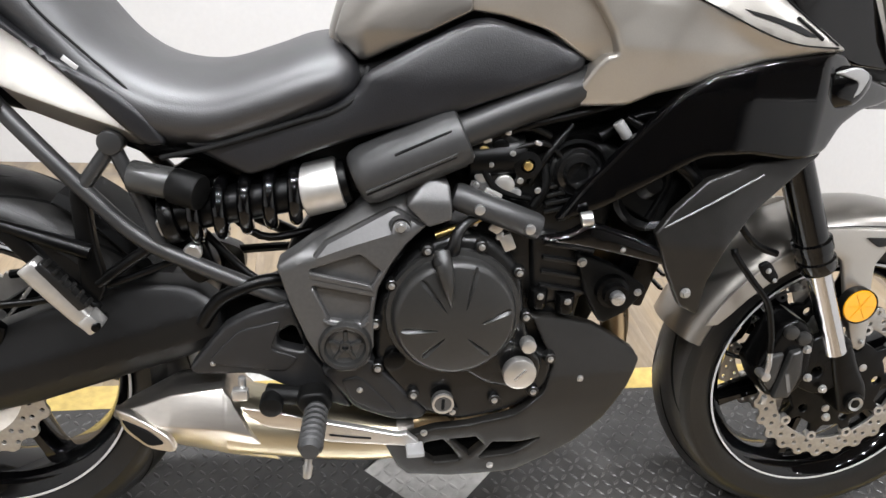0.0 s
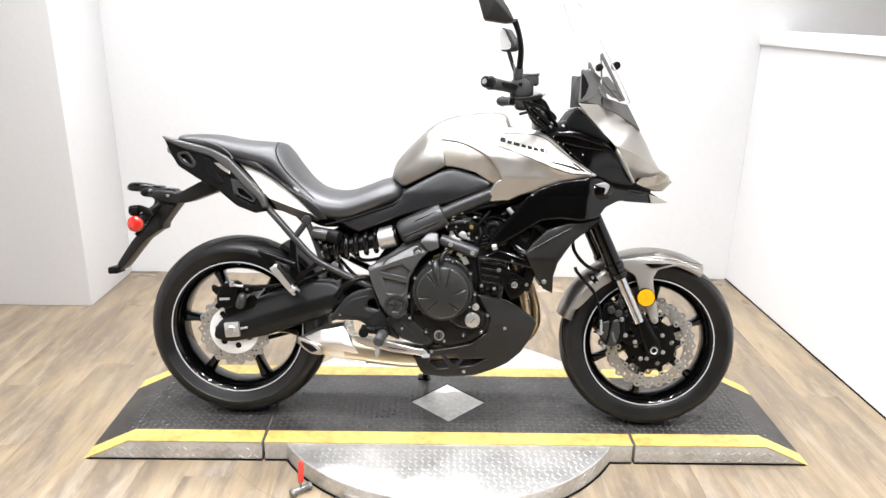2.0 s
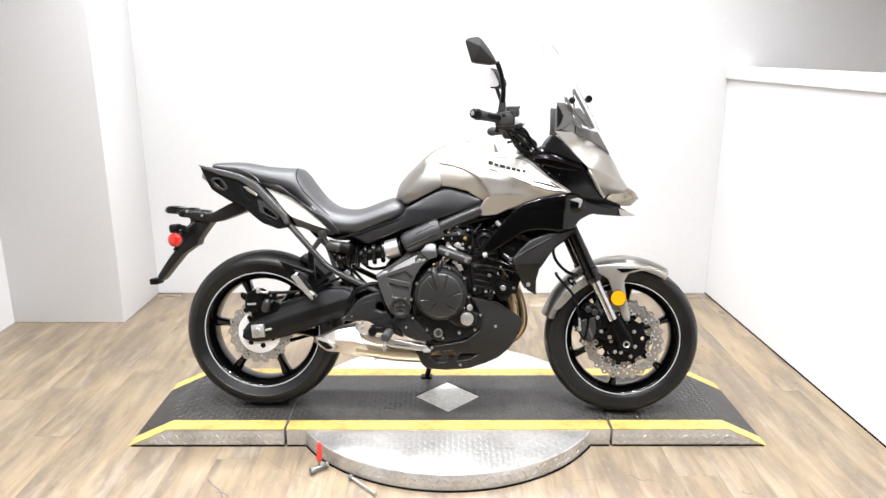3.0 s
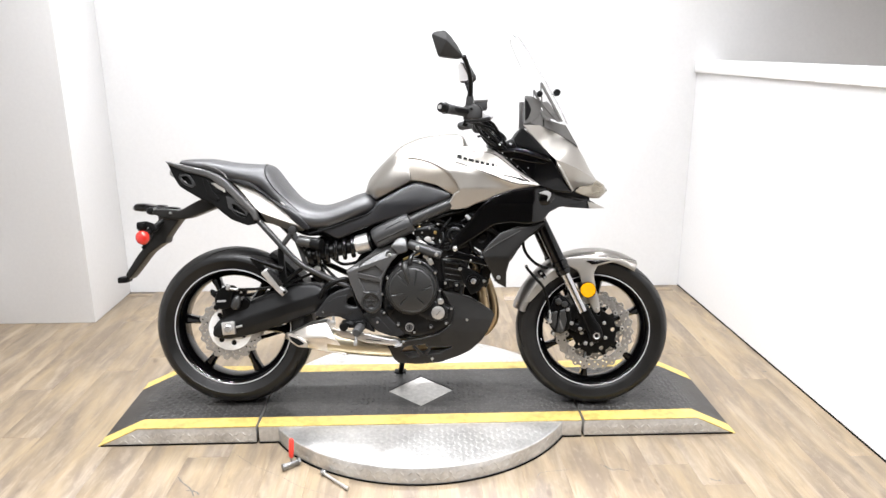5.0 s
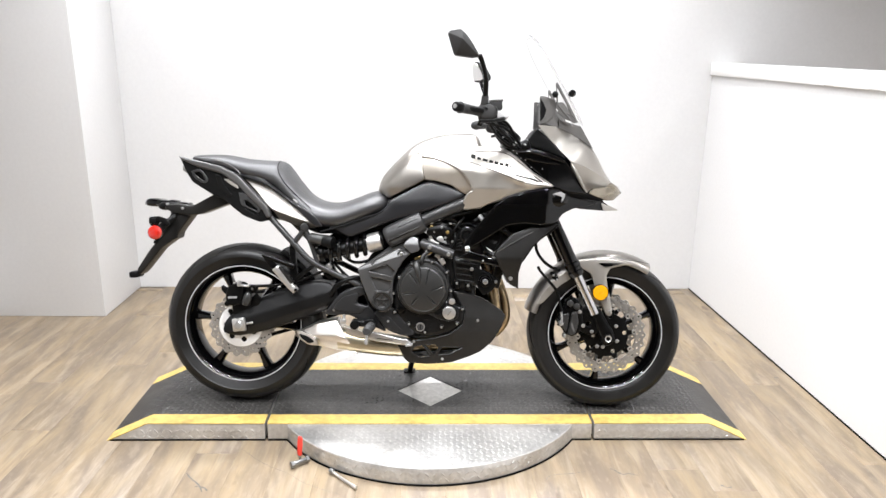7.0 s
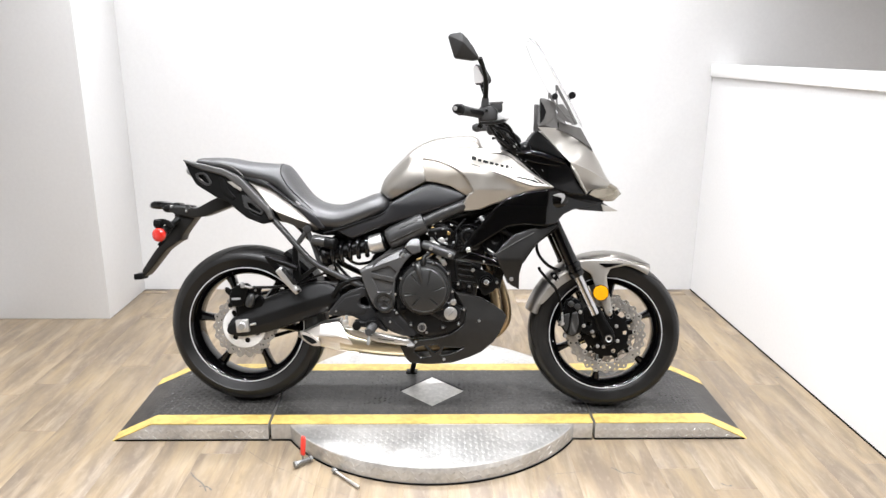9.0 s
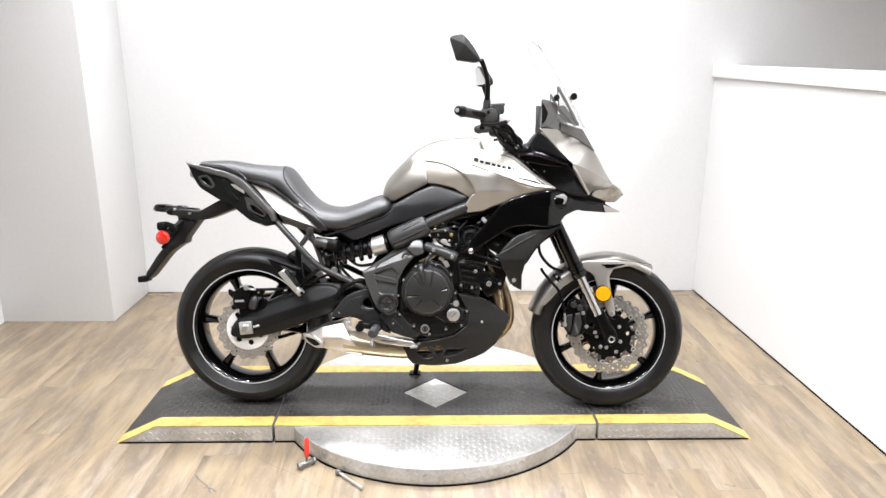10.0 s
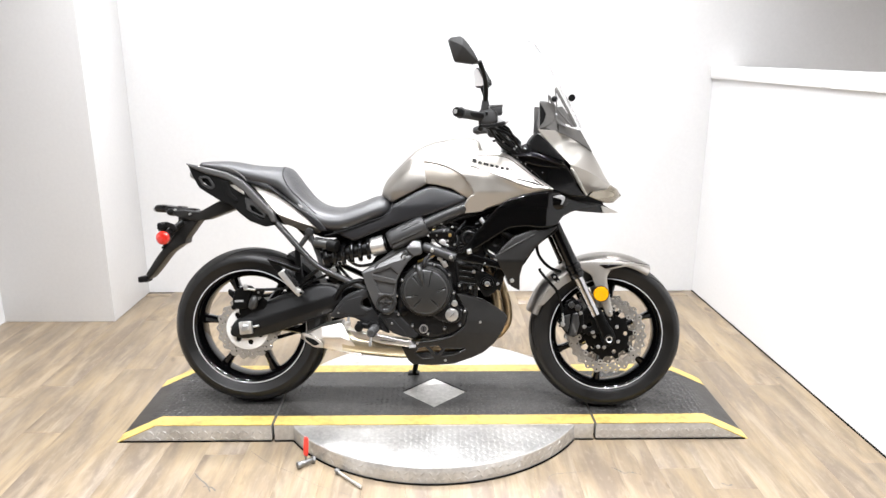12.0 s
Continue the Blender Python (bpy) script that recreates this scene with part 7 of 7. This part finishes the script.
# -- front fork, brake and mudguard --
fork_axis = (Vector((0.495, 0, 0.726)) - Vector((0.705, 0, 0.293))).normalized()
for s in (-1, 1):
    y = s * 0.108
    at = lambda z: (0.705 + (z - 0.293) * fork_axis.x / fork_axis.z - 0.006, y, z)
    fk = part("fork_leg", rod(at(0.960), at(0.530), [(0, 0.024), (0.6, 0.025), (0.88, 0.026), (0.885, 0.030), (0.92, 0.030), (0.925, 0.027), (0.95, 0.027), (0.955, 0.030), (0.985, 0.030), (1, 0.026)], 32), GLOSS, bike, "gloss black upper fork tube")
    part("fork_stanchion", rod(at(0.535), at(0.385), [(0, 0.0190), (1, 0.0190)], 30), STANCHION, fk, "bright chromed fork tube")
    part("fork_foot", plate([(0.640, 0.402), (0.672, 0.415), (0.700, 0.360), (0.728, 0.320), (0.735, 0.285), (0.715, 0.262), (0.690, 0.265), (0.682, 0.290), (0.660, 0.340)], y - 0.012 if s < 0 else y - 0.034, 0.046, 0.010), SATIN, fk, "black cast fork foot")
    ye = s * 0.118
    part("axle_cap", drum((0.706, ye, 0.293), (0.706, ye + s * 0.010, 0.293), 0.017, 0.003, 24), SATIN, fk)
    part("axle_ring", turned([(0.006, ye + s * 0.009), (0.0125, ye + s * 0.012), (0.0135, ye + s * 0.008), (0.006, ye + s * 0.006)], 0.706, 0.293, 26), BOLT, fk)
    cf = part("front_caliper", plate([(0.518, 0.352), (0.524, 0.374), (0.534, 0.400), (0.546, 0.433), (0.569, 0.446), (0.588, 0.438), (0.608, 0.414), (0.612, 0.345), (0.600, 0.312), (0.572, 0.296), (0.547, 0.304), (0.532, 0.324)], -0.118 if s < 0 else 0.060, 0.058, 0.008, cut=0.08, grid=0.010), SATIN, bike, "black front brake caliper")
    part("caliper_arm", plate([(0.590, 0.395), (0.632, 0.418), (0.668, 0.385), (0.680, 0.318), (0.640, 0.300), (0.598, 0.318)], y - 0.004 if s < 0 else y - 0.010, 0.014, 0.004, holes=[circle(0.632, 0.345, 0.010, 14)]), SATIN, cf)
    if s < 0:
        part("caliper_face", plate([(0.552, 0.304), (0.560, 0.352), (0.566, 0.390), (0.584, 0.396), (0.592, 0.352), (0.580, 0.306)], -0.130, 0.013, 0.004, cut=0.08, grid=0.008), COVER_GREY, cf, "dark grey raised caliper face")
        part("caliper_step", plate([(0.524, 0.352), (0.534, 0.382), (0.556, 0.388), (0.553, 0.340), (0.546, 0.318), (0.534, 0.328)], -0.125, 0.010, 0.003, cut=0.08), COVER_GREY, cf)
        for bx, bz in ((0.560, 0.424), (0.584, 0.414)):
            part("caliper_piston", drum((bx, -0.126, bz), (bx, -0.110, bz), 0.012, 0.003, 20), COVER_GREY, cf)
        part("caliper_mark", box(0.570, -0.1306, 0.336, 0.036, 0.0014, 0.006, 0, tilt(-70)), SMOKE, cf, "small pale bars of unreadable lettering")
        part("bleed_screw", drum((0.541, -0.122, 0.292), (0.541, -0.122, 0.306), 0.005, 0.001, 10), BOLT, cf)
        for bx, bz in ((0.596, 0.393), (0.611, 0.340), (0.644, 0.318), (0.666, 0.262)):
            bolt(bx, -0.120, bz, cf, 1.15)
        part("caliper_banjo", drum((0.526, -0.136, 0.350), (0.526, -0.112, 0.350), 0.0085, 0.002, 16), BOLT, cf)
        part("banjo_pipe", tube([(0.526, -0.131, 0.350), (0.527, -0.132, 0.372), (0.524, -0.130, 0.396)], 0.0046, 10), BOLT, cf)
        part("brake_hose", tube([(0.524, -0.130, 0.394), (0.518, -0.129, 0.430), (0.500, -0.128, 0.480), (0.470, -0.122, 0.515), (0.440, -0.115, 0.550), (0.436, -0.11, 0.562)], 0.0055, 10), SATIN, cf, "black brake hose")
        part("hose_clip", plate([(0.475, 0.540), (0.492, 0.548), (0.515, 0.520), (0.505, 0.508), (0.488, 0.520)], -0.122, 0.006, 0.002), SATIN, cf)
        bolt(0.492, -0.124, 0.532, cf, 0.7)
        bolt(0.506, -0.124, 0.516, cf, 0.6)
        part("upper_hose", tube([(0.455, -0.09, 0.720), (0.428, -0.10, 0.680), (0.430, -0.10, 0.620), (0.470, -0.10, 0.570), (0.520, -0.09, 0.548)], 0.006, 10), SATIN, cf, "black brake hose")
part("lower_yoke", box(0.470, 0, 0.775, 0.09, 0.26, 0.04, 0.010, tilt(24)), SATIN, bike, "black fork yoke")
part("steering_head", rod((0.44, 0, 0.75), (0.34, 0, 0.98), [(0, 0.03), (1, 0.03)], 24), SATIN, bike, "black steering head")

sect = [(0.285, -0.0770), (0.2915, -0.0762), (0.301, -0.0715), (0.3115, -0.0580), (0.3200, -0.0310), (0.3235, 0.0), (0.3200, 0.0310), (0.3115, 0.0580), (0.301, 0.0715), (0.2915, 0.0762), (0.285, 0.0770)]
sect += [(r - 0.0045, y * 0.96) for r, y in reversed(sect)]
# crown in the darkened silver: its dark reflections are put into the colour
fender = part("front_mudguard", turned(sect, FX - 0.001, FZ - 0.002, 44, radians(58), radians(164)), TANK, bike, "champagne silver front mudguard")
rim_arc = [(FX - 0.006 + 0.2915 * math.cos(radians(a)), FZ - 0.004 + 0.2915 * math.sin(radians(a))) for a in range(112, 159, 4)]
low_arc = [(FX - 0.006 + r * math.cos(radians(a)), FZ - 0.004 + r * math.sin(radians(a))) for a, r in ((154, 0.274), (148, 0.266), (140, 0.263), (132, 0.261), (122, 0.259), (112, 0.257))]
flank = part("mudguard_flank", plate(rim_arc + low_arc, -0.0795, 0.004, 0.0012, grid=0.010, cut=0.05, times=1), SILVER, fender, "pale silver mudguard side")
flipped(flank)
arm = part("mudguard_arm", plate([(0.572, 0.572), (0.600, 0.592), (0.700, 0.592), (0.800, 0.582), (0.862, 0.574), (0.771, 0.570), (0.714, 0.558), (0.700, 0.531), (0.702, 0.505), (0.728, 0.382), (0.716, 0.372), (0.702, 0.378), (0.668, 0.453), (0.640, 0.535), (0.612, 0.552)], lambda x, z: -0.088 + max(0, x - 0.72) * 0.15, 0.008, 0.004, cut=0.1, crown=0.002), SILVER, fender, "silver mudguard stay")
flipped(arm)
part("panel_line", tube([(0.600, -0.0900, 0.594), (0.650, -0.0905, 0.597), (0.700, -0.0905, 0.597), (0.760, -0.083, 0.592), (0.820, -0.074, 0.584), (0.866, -0.066, 0.575)], 0.0011, 6), DECAL, fender, "thin dark panel joint")
part("stay_recess", plate([(0.665, 0.578), (0.765, 0.579), (0.715, 0.566), (0.690, 0.563)], lambda x, z: -0.093 + max(0, x - 0.72) * 0.15, 0.005, 0.001, cut=0.08), GLOSS, arm, "black triangular recess")
bolt(0.714, -0.092, 0.392, arm, 0.8)
rf = part("reflector", rod((0.674, -0.092, 0.467), (0.674, -0.112, 0.467), [(0, 0.026), (0.5, 0.029), (0.9, 0.029), (1, 0.0275)], 36), AMBER, bike, "round amber side reflector")
part("reflector_rim", turned([(0.0285, -0.110), (0.0305, -0.112), (0.0305, -0.096), (0.0285, -0.096)], 0.674, 0.467, 40), MATTE, rf)
for k in range(6):
    a = 2 * math.pi * k / 6
    part("facet", tube([(0.674, -0.1125, 0.467), (0.674 + 0.025 * math.cos(a), -0.1122, 0.467 + 0.025 * math.sin(a))], 0.0007, 6, 1), AMBER, rf)

# ---- floor planks, laid lengthwise towards the back wall ----
def plank_mesh(w, l):
    bm = box(0, 0, -0.003, w - 0.0004, l - 0.0004, 0.006, 0.0003)
    return bm


PW, PL = 0.152, 1.22
shared = None
rng = random.Random(4)
cols = int((1.90 - LEFT) / PW) + 1
for i in range(cols):
    x = LEFT + (i + 0.5) * PW
    y = BACK - 0.002 - rng.random() * PL
    ys = [BACK + PL]
    start = y + PL
    k = 0
    while start > -4.6:
        length = PL
        top = min(start, BACK)
        bottom = start - PL
        if top - bottom > 0.05:
            if shared is None:
                shared = part("plank", plank_mesh(PW, PL), WOOD, floor)
                o = shared
            else:
                o = again(shared, floor, Matrix(), "plank")
            o.matrix_basis = Matrix.Translation((x, (top + bottom) / 2, 0)) @ Matrix.Diagonal((1, (top - bottom) / PL, 1, 1))
        start -= PL


# ---- scuffs and scratches on the planks ----
def scuff(points, width):
    """A thin uneven mark lying on the floor."""
    bm = bmesh.new()
    rows = spline(points, 5)
    last = None
    for i, p in enumerate(rows):
        d = rows[min(i + 1, len(rows) - 1)] - rows[max(i - 1, 0)]
        d = d / (np.linalg.norm(d) or 1)
        w = width * (0.35 + 0.65 * rng.random()) * (0.4 if i in (0, len(rows) - 1) else 1)
        pair = [bm.verts.new((p[0] - d[1] * w, p[1] + d[0] * w, 0.0009)), bm.verts.new((p[0] + d[1] * w, p[1] - d[0] * w, 0.0009))]
        if last:
            bm.faces.new((last[0], last[1], pair[1], pair[0]))
        last = pair
    part("scuff", bm, SCUFF, floor, "thin dark scuff")


for pts, w in (([(-0.854, -0.478), (-0.83, -0.51), (-0.79, -0.55), (-0.765, -0.594)], 0.003), ([(-0.80, -0.56), (-0.77, -0.565), (-0.75, -0.585)], 0.004),
               ([(-0.70, -0.325), (-0.60, -0.42), (-0.50, -0.485), (-0.42, -0.55), (-0.28, -0.62)], 0.0009), ([(0.640, -0.460), (0.655, -0.470), (0.678, -0.496), (0.70, -0.490), (0.735, -0.506)], 0.0032),
               ([(0.725, -0.315), (0.745, -0.40), (0.735, -0.50)], 0.0009), ([(0.40, -0.53), (0.424, -0.50), (0.506, -0.488), (0.55, -0.475)], 0.0012), ([(1.0, -0.56), (1.02, -0.575), (1.035, -0.57)], 0.004),
               ([(1.582, 0.272), (1.592, 0.268), (1.60, 0.262)], 0.006)):
    scuff(pts, w)
